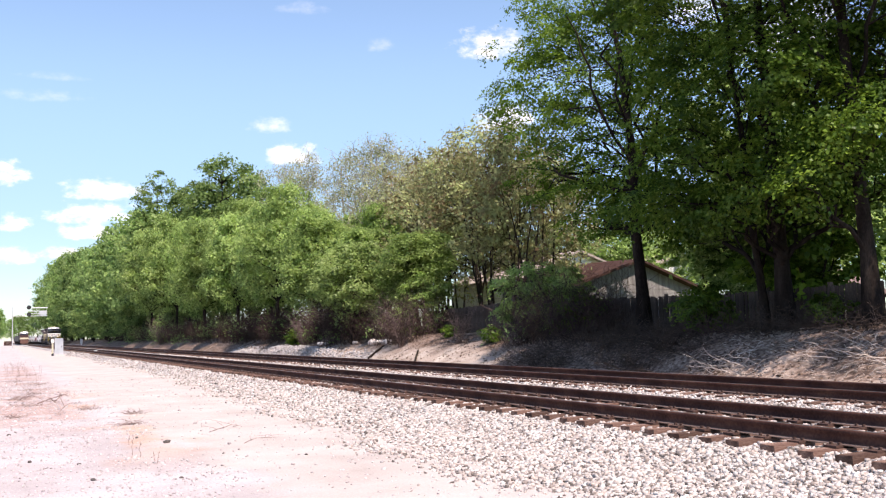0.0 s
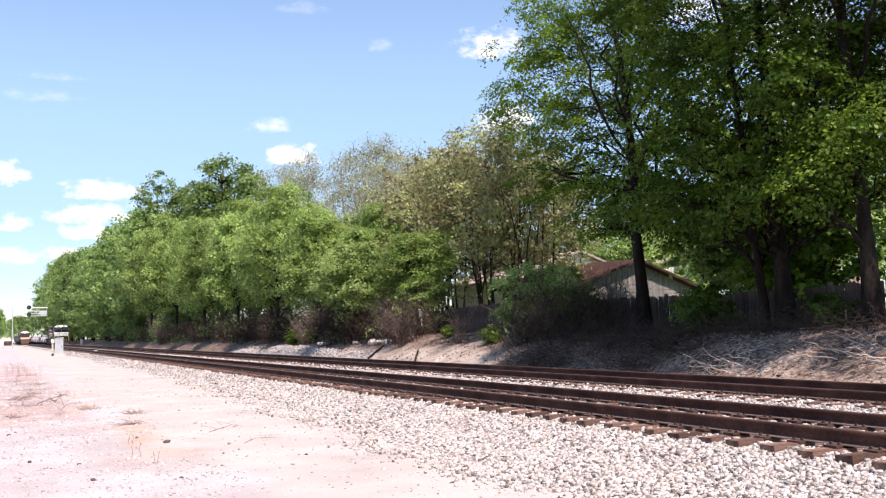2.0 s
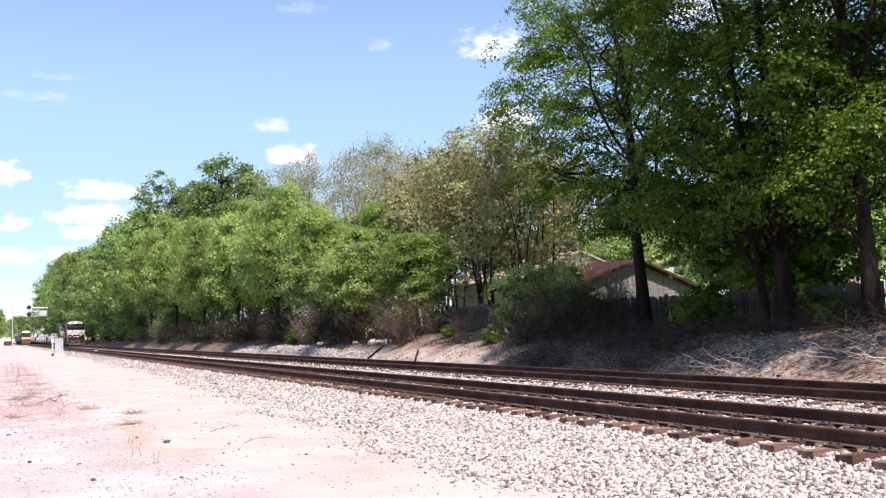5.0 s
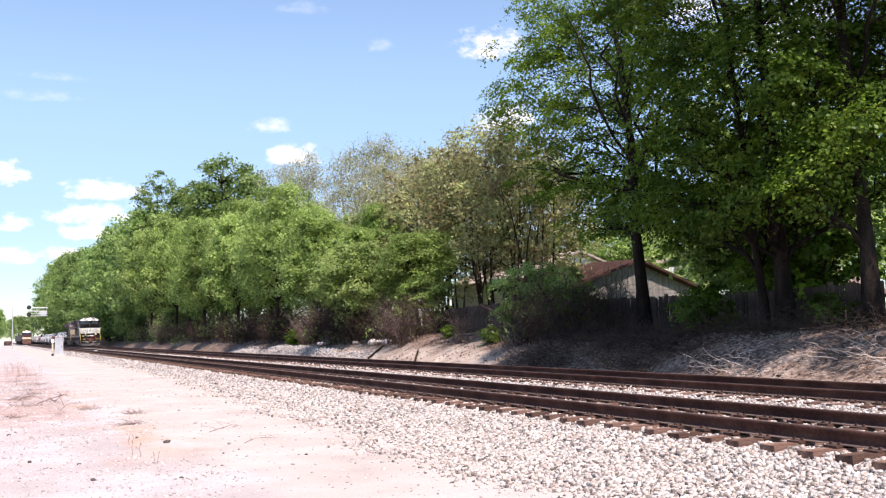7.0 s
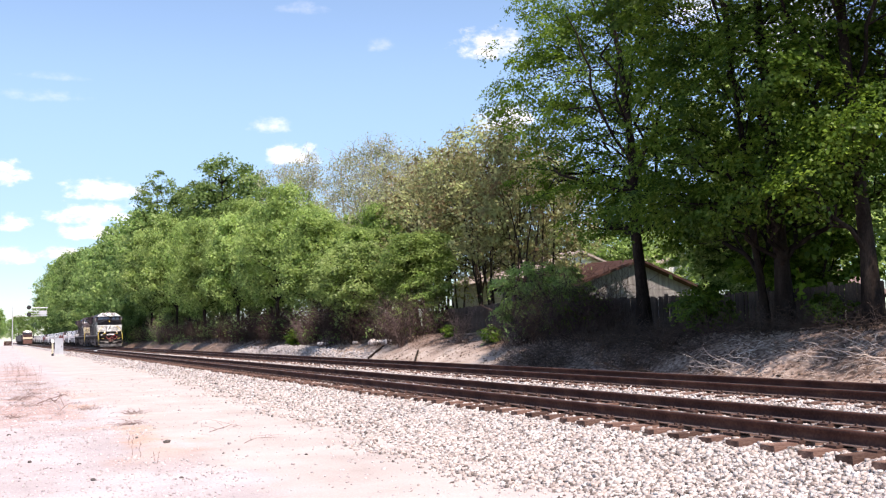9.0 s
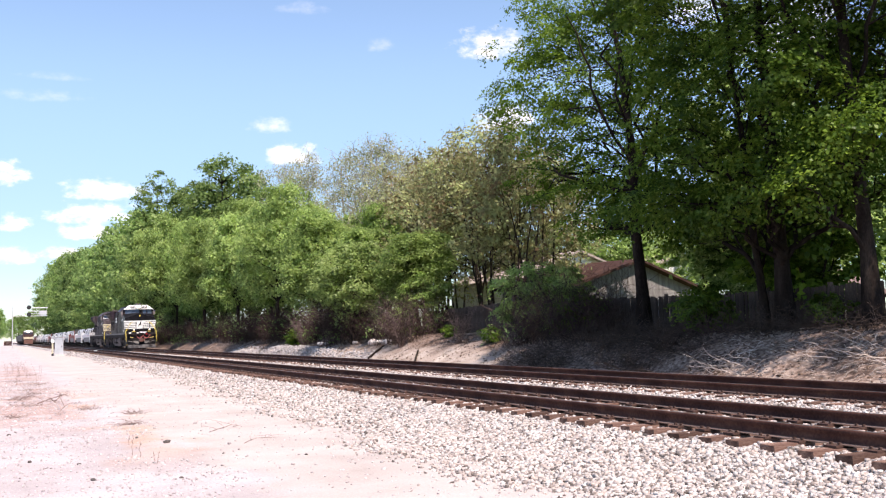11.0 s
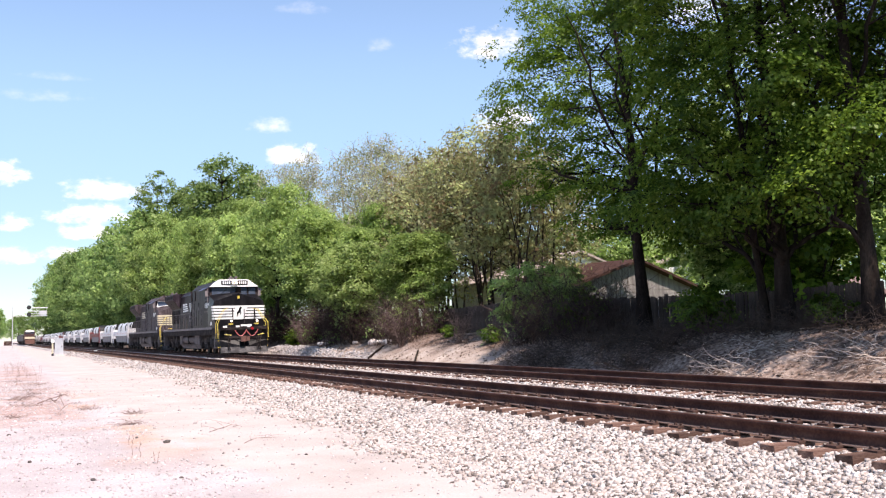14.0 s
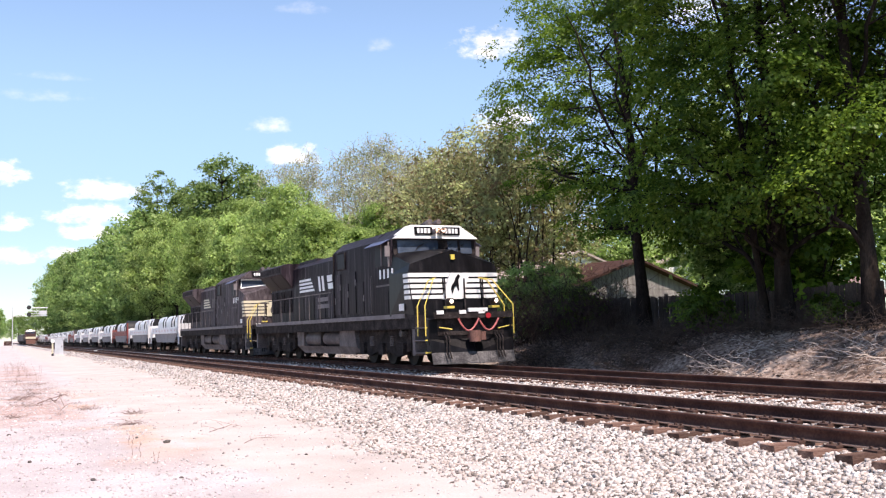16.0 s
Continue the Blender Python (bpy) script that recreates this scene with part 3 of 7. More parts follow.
def make_track(name, centre, label):
    rng = np.random.default_rng(int(centre * 10))
    tr = thing(name, label, "railway track", kind="structure")
    for s in (-1, 1):
        part("rail", rail_mesh(centre + s * GAUGE / 2), None, tr, "rusty steel rail with worn head")
    # plates with spikes under the rails, joined
    bm = bmesh.new()
    far_bm = bmesh.new()
    for k in range(-16, 560):
        y = TIE_START + k * TIE_PITCH
        x = centre + bend(y)
        if y < 75:
            for s in (-1, 1):
                cx = x + s * GAUGE / 2
                box(bm, cx - 0.17, cx + 0.17, y - 0.09, y + 0.09, -0.180, -0.157)
                for dx in (-0.095, 0.095):
                    for dy in (-0.055, 0.055):
                        box(bm, cx + dx - 0.010, cx + dx + 0.010, y + dy - 0.010, y + dy + 0.010, -0.165, -0.138)
                        box(bm, cx + dx * 0.9 - 0.017, cx + dx * 0.9 + 0.017, y + dy - 0.014, y + dy + 0.014, -0.140, -0.130)
        if k >= 132:
            box(far_bm, x - 1.3, x + 1.3, y - 0.11, y + 0.11, -0.38, -0.175)
    part("tie_plates", bm, M_PLATE, tr, "rusted tie plates and spikes", kind="stuff")
    part("far_ties", far_bm, M_TIE, tr, kind="stuff")
    meshes = [tie_mesh(rng) for _ in range(6)]
    for k in range(-16, 132):
        y = TIE_START + k * TIE_PITCH + rng.uniform(-0.03, 0.03)
        ob = new("tie", meshes[rng.integers(0, 6)])
        ob.parent = tr
        ob.matrix_basis = pose(centre + bend(y) + rng.uniform(-0.05, 0.05), y, -0.175 - rng.uniform(0, 0.012), 0, rng.uniform(-0.4, 0.4), rng.uniform(-1.2, 1.2))


make_track("near_track", NEAR, "rusty double-rail track on weathered timber ties")
make_track("far_track", FAR, "rusty railway track on timber ties in gravel")


# ---------------------------------------------------------------- trees and brush
def tubes_mesh(name, paths, sides=5, thin=None):
    """Many tapered branches in one mesh: each path a list of (x, y, z, radius); thin ones get three sides."""
    vs, fs, off = [], [], 0
    for path in paths:
        p = np.asarray(path, float)
        k_ = 3 if thin and p[0, 3] < thin else sides
        ang = 2 * np.pi * np.arange(k_) / k_
        c, r = p[:, :3], p[:, 3]
        d = np.gradient(c, axis=0)
        d /= np.linalg.norm(d, axis=1)[:, None] + 1e-9
        ref = np.where(np.abs(d[:, 2:3]) < 0.9, np.array([[0, 0, 1.0]]), np.array([[1.0, 0, 0]]))
        a = np.cross(d, ref)
        a /= np.linalg.norm(a, axis=1)[:, None] + 1e-9
        b = np.cross(d, a)
        ring = c[:, None] + (a[:, None] * np.cos(ang)[None, :, None] + b[:, None] * np.sin(ang)[None, :, None]) * r[:, None, None]
        vs.append(ring.reshape(-1, 3))
        m = len(c)
        i = np.arange(m - 1)[:, None] * k_
        k = np.arange(k_)[None, :]
        k2 = (k + 1) % k_
        fs.append(np.stack([i + k, i + k2, i + k_ + k2, i + k_ + k], 2).reshape(-1, 4) + off)
        off += m * k_
    return from_arrays(name, np.concatenate(vs), np.concatenate(fs), 4, True)


def leaves_mesh(name, centres, size, rng, up=0.5, long=1.5, out=None, loose=0.32):
    """Many small pointed leaves, each folded a little along its middle, in one mesh; out: the way each one faces."""
    n = len(centres)
    nrm = rng.normal(0, 1, (n, 3))
    if out is None:
        nrm[:, 2] = np.abs(nrm[:, 2]) + up
    else:
        nrm = nrm * loose + out * 1.1 + [0, 0, up]
    nrm /= np.linalg.norm(nrm, axis=1)[:, None]
    t = np.cross(nrm, rng.normal(0, 1, (n, 3)))
    t /= np.linalg.norm(t, axis=1)[:, None] + 1e-9
    s = np.cross(nrm, t)
    sz = (size * rng.uniform(0.6, 1.3, n))[:, None]
    fold = nrm * sz * 0.16
    base, tip = centres - t * sz * long * 0.5, centres + t * sz * long * 0.5 - fold
    l, r = centres + s * sz * 0.5 + fold - t * sz * 0.1, centres - s * sz * 0.5 + fold - t * sz * 0.1
    v = np.stack([base, r, tip, l], 1).reshape(-1, 3)
    f = np.arange(n * 4).reshape(-1, 4)
    return from_arrays(name, v, f, 4)


def shelves_mesh(cents, ways, m, leaf, spread, rng):
    """Leaves laid in sprays: each clump a small drooping dome that faces up and outwards."""
    pts = np.repeat(cents, m, axis=0)
    out = np.repeat(ways, m, axis=0)
    sp = np.repeat(rng.uniform(0.6, 1.4, len(cents)), m)[:, None] * spread
    tilt = np.repeat(rng.normal(0, 0.25, (len(cents), 2)), m, axis=0)
    a = rng.uniform(0, 2 * np.pi, len(pts))
    r = np.sqrt(rng.random(len(pts))) * (1 + 0.25 * rng.normal(0, 1, len(pts)))
    off = np.stack([r * np.cos(a), r * np.sin(a), 0.16 * rng.normal(0, 1, len(pts)) - 0.32 * r * r], 1)
    off[:, 2] += off[:, 0] * tilt[:, 0] + off[:, 1] * tilt[:, 1] - 0.35 * (off[:, 0] * out[:, 0] + off[:, 1] * out[:, 1])
    face = out * 0.55 + np.stack([off[:, 0] * 0.35, off[:, 1] * 0.35, np.full(len(pts), 0.35)], 1)
    return leaves_mesh("crown", pts + off * sp, leaf, rng, 0.25, 1.35, out=face)


def forked(h, r, rng, fork, n, reach, lean=(0, 0), start=(0, 0)):
    """A trunk that divides into ascending limbs."""
    st = trunk_line(h, r, rng, lean, 0.09)
    st[:, 0] += start[0]
    st[:, 1] += start[1]
    out = [st]
    for k in range(n):
        z = fork + (h * 0.62 - fork) * k / max(1, n - 1)
        i = int(np.argmin(np.abs(st[:, 2] - z)))
        a = 2.4 * k + rng.uniform(-0.4, 0.4)
        q = reach * rng.uniform(0.6, 1.0)
        top = st[i, :3] + [q * math.cos(a), q * math.sin(a), (h - st[i, 2]) * rng.uniform(0.55, 0.85)]
        out.append(wander(st[i, :3], top, st[i, 3] * 0.46, 0.02, rng, 9, 0.05))
    return out


def wander(a, b, r0, r1, rng, n=6, wob=0.08):
    """A crooked branch from a to b."""
    a, b = np.asarray(a, float), np.asarray(b, float)
    t = np.linspace(0, 1, n)[:, None]
    ln_ = np.linalg.norm(b - a)
    p = a + (b - a) * t
    p += rng.normal(0, wob * ln_, (n, 3)) * np.sin(np.pi * t) * [1, 1, 0.5]
    p[:, 2] += 0.10 * ln_ * np.sin(np.pi * t[:, 0]) * 0.6
    return np.concatenate([p, (r0 + (r1 - r0) * t)], 1)


def tree_meshes(seed, stems, lobes, clumps, per, leaf, spread=0.5, twig_r=0.012, hollow=0.6, up=0.5, bare=0.0, sides=6, droop=0.0, shelf=False, loose=0.32, crest=0.0, sunward=0.0):
    """Wood and leaf meshes. stems: crooked trunks as lists of (x, y, z, radius). lobes: (x, y, z, rx, ry, rz) masses of the crown."""
    rng = np.random.default_rng(seed)
    paths = [np.asarray(s, float) for s in stems]
    trunk_pts = np.concatenate(paths)
    cents, ways = [], []
    vol = np.array([l[3] * l[4] * l[5] for l in lobes]) ** (2 / 3)
    count = np.maximum(3, (clumps * vol / vol.sum())).astype(int)
    for l, n in zip(lobes, count):
        c, r = np.array(l[:3]), np.array(l[3:])
        # a limb into each mass of leaves
        low = trunk_pts[trunk_pts[:, 2] < c[2] - 0.1 * r[2]]
        if not len(low):
            low = trunk_pts
        d = np.linalg.norm(low[:, :3] - c, axis=1) + np.abs(low[:, 2] - (c[2] - 1.1 * max(r[0], r[1]))) * 0.7
        st = low[np.argmin(d)]
        r0 = min(st[3] * 0.7, 0.05 + 0.02 * r.max())
        limb = wander(st[:3], c + rng.normal(0, 0.12, 3) * r, r0, r0 * 0.3, rng, 8)
        paths.append(limb)
        dirs = rng.normal(0, 1, (n, 3))
        dirs /= np.linalg.norm(dirs, axis=1)[:, None]
        dirs[:, 2] += crest
        dirs /= np.linalg.norm(dirs, axis=1)[:, None]
        rad = hollow + (1 - hollow) * rng.random(n) ** 0.6
        rad *= 1 + 0.10 * rng.normal(0, 1, n)
        cc = c + dirs * rad[:, None] * r
        for k, q in enumerate(cc):
            j = rng.integers(2, 8)
            if k % 3 == 0 or bare:
                paths.append(wander(limb[j, :3], q, min(limb[j, 3] * 0.6, twig_r * 3), twig_r * 0.5, rng, 5, 0.1))
        cents.append(cc)
        ways.append(dirs)
    cents, ways = np.concatenate(cents), np.concatenate(ways)
    cents[:, 2] -= droop * rng.random(len(cents))
    if bare:
        for q in cents:
            for _ in range(int(bare)):
                e = q + rng.normal(0, spread * 1.3, 3) + [0, 0, spread * 0.7]
                paths.append(wander(q, e, twig_r * 0.6, twig_r * 0.25, rng, 3, 0.1))
    m = rng.poisson(per * rng.uniform(0.45, 1.55, len(cents)))
    if shelf:
        return tubes_mesh("trunk", paths, sides, 0.05), shelves_mesh(cents, ways, m, leaf, spread, rng)
    pts = np.repeat(cents, m, axis=0)
    sp = np.repeat(rng.uniform(0.6, 1.35, len(cents)), m)[:, None]
    off = rng.normal(0, 1, pts.shape)
    ln_ = np.linalg.norm(off, axis=1)[:, None] + 1e-6
    off = off / ln_ * np.minimum(ln_, 2.1)                   # clumps with an edge
    pts = pts + off * sp * spread * np.array([1, 1, 0.62])
    return tubes_mesh("trunk", paths, sides, 0.05), leaves_mesh("crown", pts, leaf, rng, up, out=off * 0.5 + np.repeat(ways, m, axis=0) * 0.55 + [0, -sunward, 0], loose=loose)


def plant(name, meshes, m, leaf_mat, label, category="tree", group="", bark=None):
    ob = thing(name, label, category, group, m=m)
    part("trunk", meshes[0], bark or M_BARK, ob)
    part("crown", meshes[1], leaf_mat, ob)
    return ob


def trunk_line(h, r, rng, lean=(0, 0), wob=0.12, top=0.25, n=9):
    t = np.linspace(0, 1, n)
    x = lean[0] * t * h + np.cumsum(rng.normal(0, wob, n)) * t
    y = lean[1] * t * h + np.cumsum(rng.normal(0, wob, n)) * t
    flare = 1 + 0.5 * np.exp(-t * 18)
    return np.stack([x, y, t * h - 0.3 * (t == 0), r * (1 - (1 - top) * t) * flare], 1)


def round_lobes(rng, h, base, radius, n=14, part_size=1.0):
    """Masses of an irregular rounded crown."""
    out = []
    for i in range(n):
        t = (i + 0.5) / n
        z = base + (h - base) * (0.08 + 0.86 * t)
        w = radius * math.sin(math.pi * min(0.97, 0.22 + 0.75 * t)) ** 0.7
        a = i * 2.4 + rng.uniform(-0.5, 0.5)
        q = w * rng.uniform(0.35, 0.75)
        s = w * rng.uniform(0.38, 0.62) * part_size
        q += w * (1 - part_size) * 0.55
        out.append((q * math.cos(a), q * math.sin(a), z, s, s, s * rng.uniform(0.6, 0.85)))
    return out


def billow_lobes(rng, h, base, radius, n=34, pointed=0.0):
    """Many small masses set over an upright, egg-shaped crown."""
    out = []
    zc, rz = (h + base) / 2, (h - base) / 2
    for i in range(n):
        u = -0.92 + 1.88 * (i + 0.5) / n
        a = 2.39996 * i + rng.uniform(-0.5, 0.5)
        w = max(0.12, 1 - u * u) ** 0.5 * (1 - 0.16 * u) * (1 - pointed * 0.5 * (u + 1) * 0.8)
        q = radius * w * rng.uniform(0.45, 1.0)
        k = radius * rng.uniform(0.22, 0.46) * (1 - 0.35 * pointed)
        out.append((q * math.cos(a), q * math.sin(a), zc + rz * u * rng.uniform(0.78, 1.0), k, k, k * rng.uniform(0.9, 1.5)))
    return out


def ground_pose(x, y, rz=0.0, sink=0.05):
    return pose(x, y, ground_z(x, y) - sink, 0, 0, rz)


def make_trees():
    rng = np.random.default_rng(21)
    # three broad maples on the bank by the fence
    st = forked(13.5, 0.21, rng, 3.6, 6, 3.4, (0.05, 0.14))
    lobes = [(l[0] * 0.85 + 2.1, l[1] + 5.4, *l[2:]) for l in round_lobes(rng, 16.5, 4.6, 4.3, 30, 0.72)]
    lobes += [(1.9, 11.8, 11.0, 1.5, 1.5, 0.9), (1.8, 10.9, 12.9, 1.6, 1.6, 0.9), (1.9, 11.6, 9.3, 1.3, 1.3, 0.7), (1.9, 9.0, 8.0, 1.4, 1.4, 0.7), (1.7, 9.4, 14.8, 1.6, 1.6, 1.0), (1.9, 12.4, 10.2, 1.2, 1.2, 0.7), (1.9, 9.6, 6.8, 1.6, 1.6, 1.0),
              (0.6, 1.0, 4.6, 1.7, 1.7, 0.8), (0.3, 3.0, 4.0, 1.5, 1.7, 0.8), (0.3, -1.8, 5.0, 1.9, 1.9, 0.9), (0.8, -1.6, 3.9, 1.6, 1.6, 0.8), (1.6, 1.0, 3.6, 1.6, 1.6, 0.8), (0.9, 3.0, 6.0, 1.8, 1.8, 0.9), (0.6, 3.6, 5.4, 1.7, 1.7, 0.8), (1.4, 2.6, 4.9, 1.6, 1.6, 0.7), (0.6, 0.2, 4.3, 1.7, 1.7, 0.8), (1.6, 4.6, 4.4, 1.5, 1.5, 0.7)]
    lobes += [(1.5, 2.6, 11.2, 1.7, 1.7, 1.3), (1.5, 1.0, 9.5, 1.7, 1.7, 1.3), (0.9, 2.4, 9.0, 1.6, 1.6, 1.2), (0.8, 0.6, 7.3, 1.7, 1.7, 1.2), (1.2, -0.4, 10.4, 1.7, 1.7, 1.3), (1.4, 4.0, 12.1, 1.6, 1.6, 1.2),
              (0.4, 3.2, 13.0, 1.5, 1.5, 1.1), (1.0, 0.2, 12.6, 1.7, 1.7, 1.3), (0.2, 5.0, 11.6, 1.4, 1.4, 1.0), (0.6, 1.6, 5.8, 1.6, 1.6, 1.0)]
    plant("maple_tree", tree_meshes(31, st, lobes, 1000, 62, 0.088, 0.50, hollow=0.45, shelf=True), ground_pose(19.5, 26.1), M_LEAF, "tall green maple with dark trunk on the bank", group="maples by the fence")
    st = forked(14.5, 0.23, rng, 4.0, 7, 3.8) + forked(12.5, 0.12, rng, 4.5, 3, 2.6, (-0.05, 0.05), (-0.1, 0.6))
    lobes = round_lobes(rng, 18, 4.4, 5.2, 40, 0.7) + [(-1.5, -2.8, 4.2, 2.0, 2.0, 0.8), (-1.2, 2.8, 4.2, 2.0, 2.0, 0.8), (1.5, 1.5, 3.8, 2.0, 2.0, 0.8), (-2.6, 0.4, 5.0, 1.8, 1.8, 0.8), (-1.0, -0.8, 4.4, 1.9, 1.9, 0.7), (-2.2, -1.6, 3.7, 1.5, 1.5, 0.6), (-2.4, 1.6, 3.8, 1.5, 1.5, 0.6), (-1.8, 0.2, 3.3, 1.3, 1.3, 0.5),
                                                         (0.4, -3.2, 3.6, 1.9, 1.9, 0.8), (0.8, 3.8, 3.6, 1.8, 1.8, 0.8),
                                                         (1.8, 2.0, 5.5, 1.9, 1.9, 1.2), (2.2, 0.2, 5.0, 1.9, 1.9, 1.2), (1.6, 3.6, 6.0, 1.8, 1.8, 1.2), (2.6, 1.4, 3.8, 1.9, 1.9, 1.1), (1.0, -1.6, 5.5, 1.7, 1.7, 1.1), (2.4, 3.0, 4.2, 1.7, 1.7, 1.0)]
    lobes = [l for l in lobes if not (l[0] < -2.7 and 5.2 < l[2] < 9.5)]
    plant("maple_tree", tree_meshes(32, st, lobes, 1300, 66, 0.088, 0.52, hollow=0.45, shelf=True), ground_pose(20.0, 20.3), M_LEAF, "large leafy maple with twin dark trunks by the fence", group="maples by the fence")
    st = forked(15, 0.21, rng, 3.4, 6, 3.6, (0.02, 0.04))
    lobes = round_lobes(rng, 19.0, 4.8, 4.9, 36, 0.7) + [(-1.4, -0.6, 4.7, 1.1, 1.1, 0.5), (-1.6, -0.1, 5.4, 1.1, 1.1, 0.5), (-1.1, 0.5, 4.1, 1.1, 1.1, 0.5), (-1.5, 0.7, 4.9, 1.0, 1.0, 0.5), (-0.8, -0.9, 5.5, 1.1, 1.1, 0.5), (-1.9, 0.3, 6.2, 1.1, 1.1, 0.6),
                                                         (0.5, 2.0, 3.9, 1.6, 1.6, 0.7), (1.7, 1.5, 8.5, 1.7, 1.7, 1.2), (2.0, 0.6, 9.8, 1.7, 1.7, 1.2), (1.5, 2.6, 10.2, 1.7, 1.7, 1.2), (2.2, 1.2, 7.2, 1.7, 1.7, 1.2), (1.8, 3.0, 7.6, 1.7, 1.7, 1.2), (1.2, 0.2, 11.2, 1.7, 1.7, 1.2), (2.4, 0.2, 6.0, 1.6, 1.6, 1.0)]
    # parts of the crown left out so that sun reaches the low spray
    lobes = [l for l in lobes if not ((l[0] < -1.2 and l[1] < -0.4 and 6.5 < l[2] < 10.5) or l[0] < -2.4)]
    # high lobes above the view, added to shade the boughs below
    lobes += [(-1.8, -1.5, 12.5, 1.7, 1.7, 1.2), (-1.6, -0.3, 11.6, 1.7, 1.7, 1.2), (-2.0, -2.6, 14.0, 1.7, 1.7, 1.2), (-1.2, -1.0, 14.6, 1.7, 1.7, 1.2), (-2.6, -1.0, 13.2, 1.7, 1.7, 1.2), (-1.8, 0.6, 13.0, 1.7, 1.7, 1.2), (-2.8, 0.6, 12.0, 1.6, 1.6, 1.1), (-1.3, -0.9, 9.3, 1.2, 1.2, 0.8), (-0.5, -0.5, 9.6, 1.2, 1.2, 0.8), (-2.1, -0.3, 9.2, 1.1, 1.1, 0.8)]
    lobes += [(-1.6, -2.1, 4.9, 0.9, 0.9, 0.4), (-1.8, -1.5, 4.5, 0.9, 0.9, 0.4), (-2.0, -0.8, 4.0, 0.9, 0.9, 0.4), (-2.2, -0.1, 3.4, 0.8, 0.8, 0.4), (-1.3, -2.8, 5.2, 0.9, 0.9, 0.4)]
    # more unseen high lobes that keep sun off the boughs below
    lobes += [(-2.4, -1.4, 12.2, 1.7, 1.7, 1.2), (-1.0, -2.4, 13.0, 1.7, 1.7, 1.2), (-0.4, -1.2, 12.6, 1.7, 1.7, 1.2), (-3.2, -0.4, 12.6, 1.7, 1.7, 1.2), (-3.1, 1.2, 12.4, 1.7, 1.7, 1.2), (-1.5, 1.6, 12.4, 1.7, 1.7, 1.2), (-0.2, 1.0, 12.6, 1.7, 1.7, 1.2)]
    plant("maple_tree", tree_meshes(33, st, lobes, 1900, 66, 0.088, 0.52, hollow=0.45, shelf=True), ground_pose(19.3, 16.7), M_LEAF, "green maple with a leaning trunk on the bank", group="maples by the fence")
    # unseen fourth maple, added only to shade the second maple and dapple the bank
    st = forked(17, 0.26, rng, 8.0, 6, 3.0)
    plant("maple_tree", tree_meshes(34, st, round_lobes(rng, 23.0, 10.0, 3.8, 26, 0.75) + [(-3.7, -4.6, 12.4, 1.1, 1.1, 0.7), (-4.4, -3.9, 13.0, 0.9, 0.9, 0.6)], 450, 40, 0.13, 0.56, hollow=0.45, shelf=True), ground_pose(22.8, 11.8), M_LEAF, "unseen very tall maple added to shade the maples by the fence", group="maples by the fence")
    # garden trees behind the fence and houses
    kinds = []
    for k in range(3):
        h = (13, 15, 11)[k]
        kinds.append(tree_meshes(60 + k, [trunk_line(h * 0.8, 0.25, rng)], round_lobes(rng, h, 2.2, 4.6, 24, 0.8), 220, 28, 0.23, 0.62, shelf=True))
    for x, y, k, rz, s in ((30, 22, 0, 10, 1.0), (32, 34, 1, 120, 1.1), (33.2, 33.6, 2, 210, 0.9), (62, 66, 0, 60, 1.2), (41, 27, 1, 300, 1.1), (57, 51.5, 1, 20, 1.1),
                           (33, 15, 2, 95, 1.1), (53.5, 47, 0, 170, 1.0),
                           (60, 60, 1, 250, 1.4), (51, 69, 1, 33, 0.75), (46.5, 73.5, 0, 144, 0.85), (36, 9, 1, 15, 1.1), (48, 16, 0, 130, 1.3), (50, 74, 2, 40, 0.95), (56, 76, 0, 100, 0.85), (60, 88, 1, 10, 0.9), (64, 82, 2, 200, 1.1), (54, 64, 2, 290, 0.9), (44, 76, 2, 330, 0.8), (52, 100, 1, 60, 0.8)):
        ob = plant("garden_tree", kinds[k], ground_pose(x, y, rz) @ Matrix.Scale(s, 4), M_LEAF_BRIGHT, "sunlit green garden tree behind the fence", group="garden trees")
    # same tree in the dark maple leaf, added where the background reads as shade
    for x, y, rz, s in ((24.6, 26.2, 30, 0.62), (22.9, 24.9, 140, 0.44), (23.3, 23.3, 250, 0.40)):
        plant("garden_tree", kinds[2], ground_pose(x, y, rz) @ Matrix.Scale(s, 4), M_LEAF, "garden tree in dark leaf, added to deepen the maples' shade", group="garden trees")
    # bronze-leaved trees with many stems
    for sd, x, y, h, w, n, label in ((41, 24.2, 46.8, 10.8, 4.9, 30, "multi-stemmed tree with bronze new leaves behind the fence"), (42, 25.6, 53.5, 11.0, 4.4, 26, "multi-stemmed tree with thin bronze and green leaves"),
                                     (43, 23.6, 40.8, 9.6, 3.2, 18, "slender tree with olive-bronze leaves behind the fence"), (44, 26.8, 59.5, 11.4, 4.2, 24, "multi-stemmed tree with pale bronze new leaves"),
                                     (45, 28.4, 49.0, 9.6, 4.2, 24, "multi-stemmed tree with bronze leaves beside the house")):
        stems = []
        for k in range(9):
            stems.append(trunk_line(rng.uniform(0.6, 0.85) * h, 0.075, rng, (rng.uniform(-0.2, 0.2), rng.uniform(-0.25, 0.25)), 0.10) + [rng.uniform(-0.6, 0.6), rng.uniform(-1.0, 1.0), 0, 0])
        plant("bronze_tree", tree_meshes(sd, stems, billow_lobes(rng, h, 3.2, w, n, 0.0), n * 11, 32, 0.15, 0.40, 0.014, bare=1.0, hollow=0.6, loose=0.5, crest=0.4, sunward=0.3), ground_pose(x, y), M_LEAF_BROWN, label, group="bronze trees")
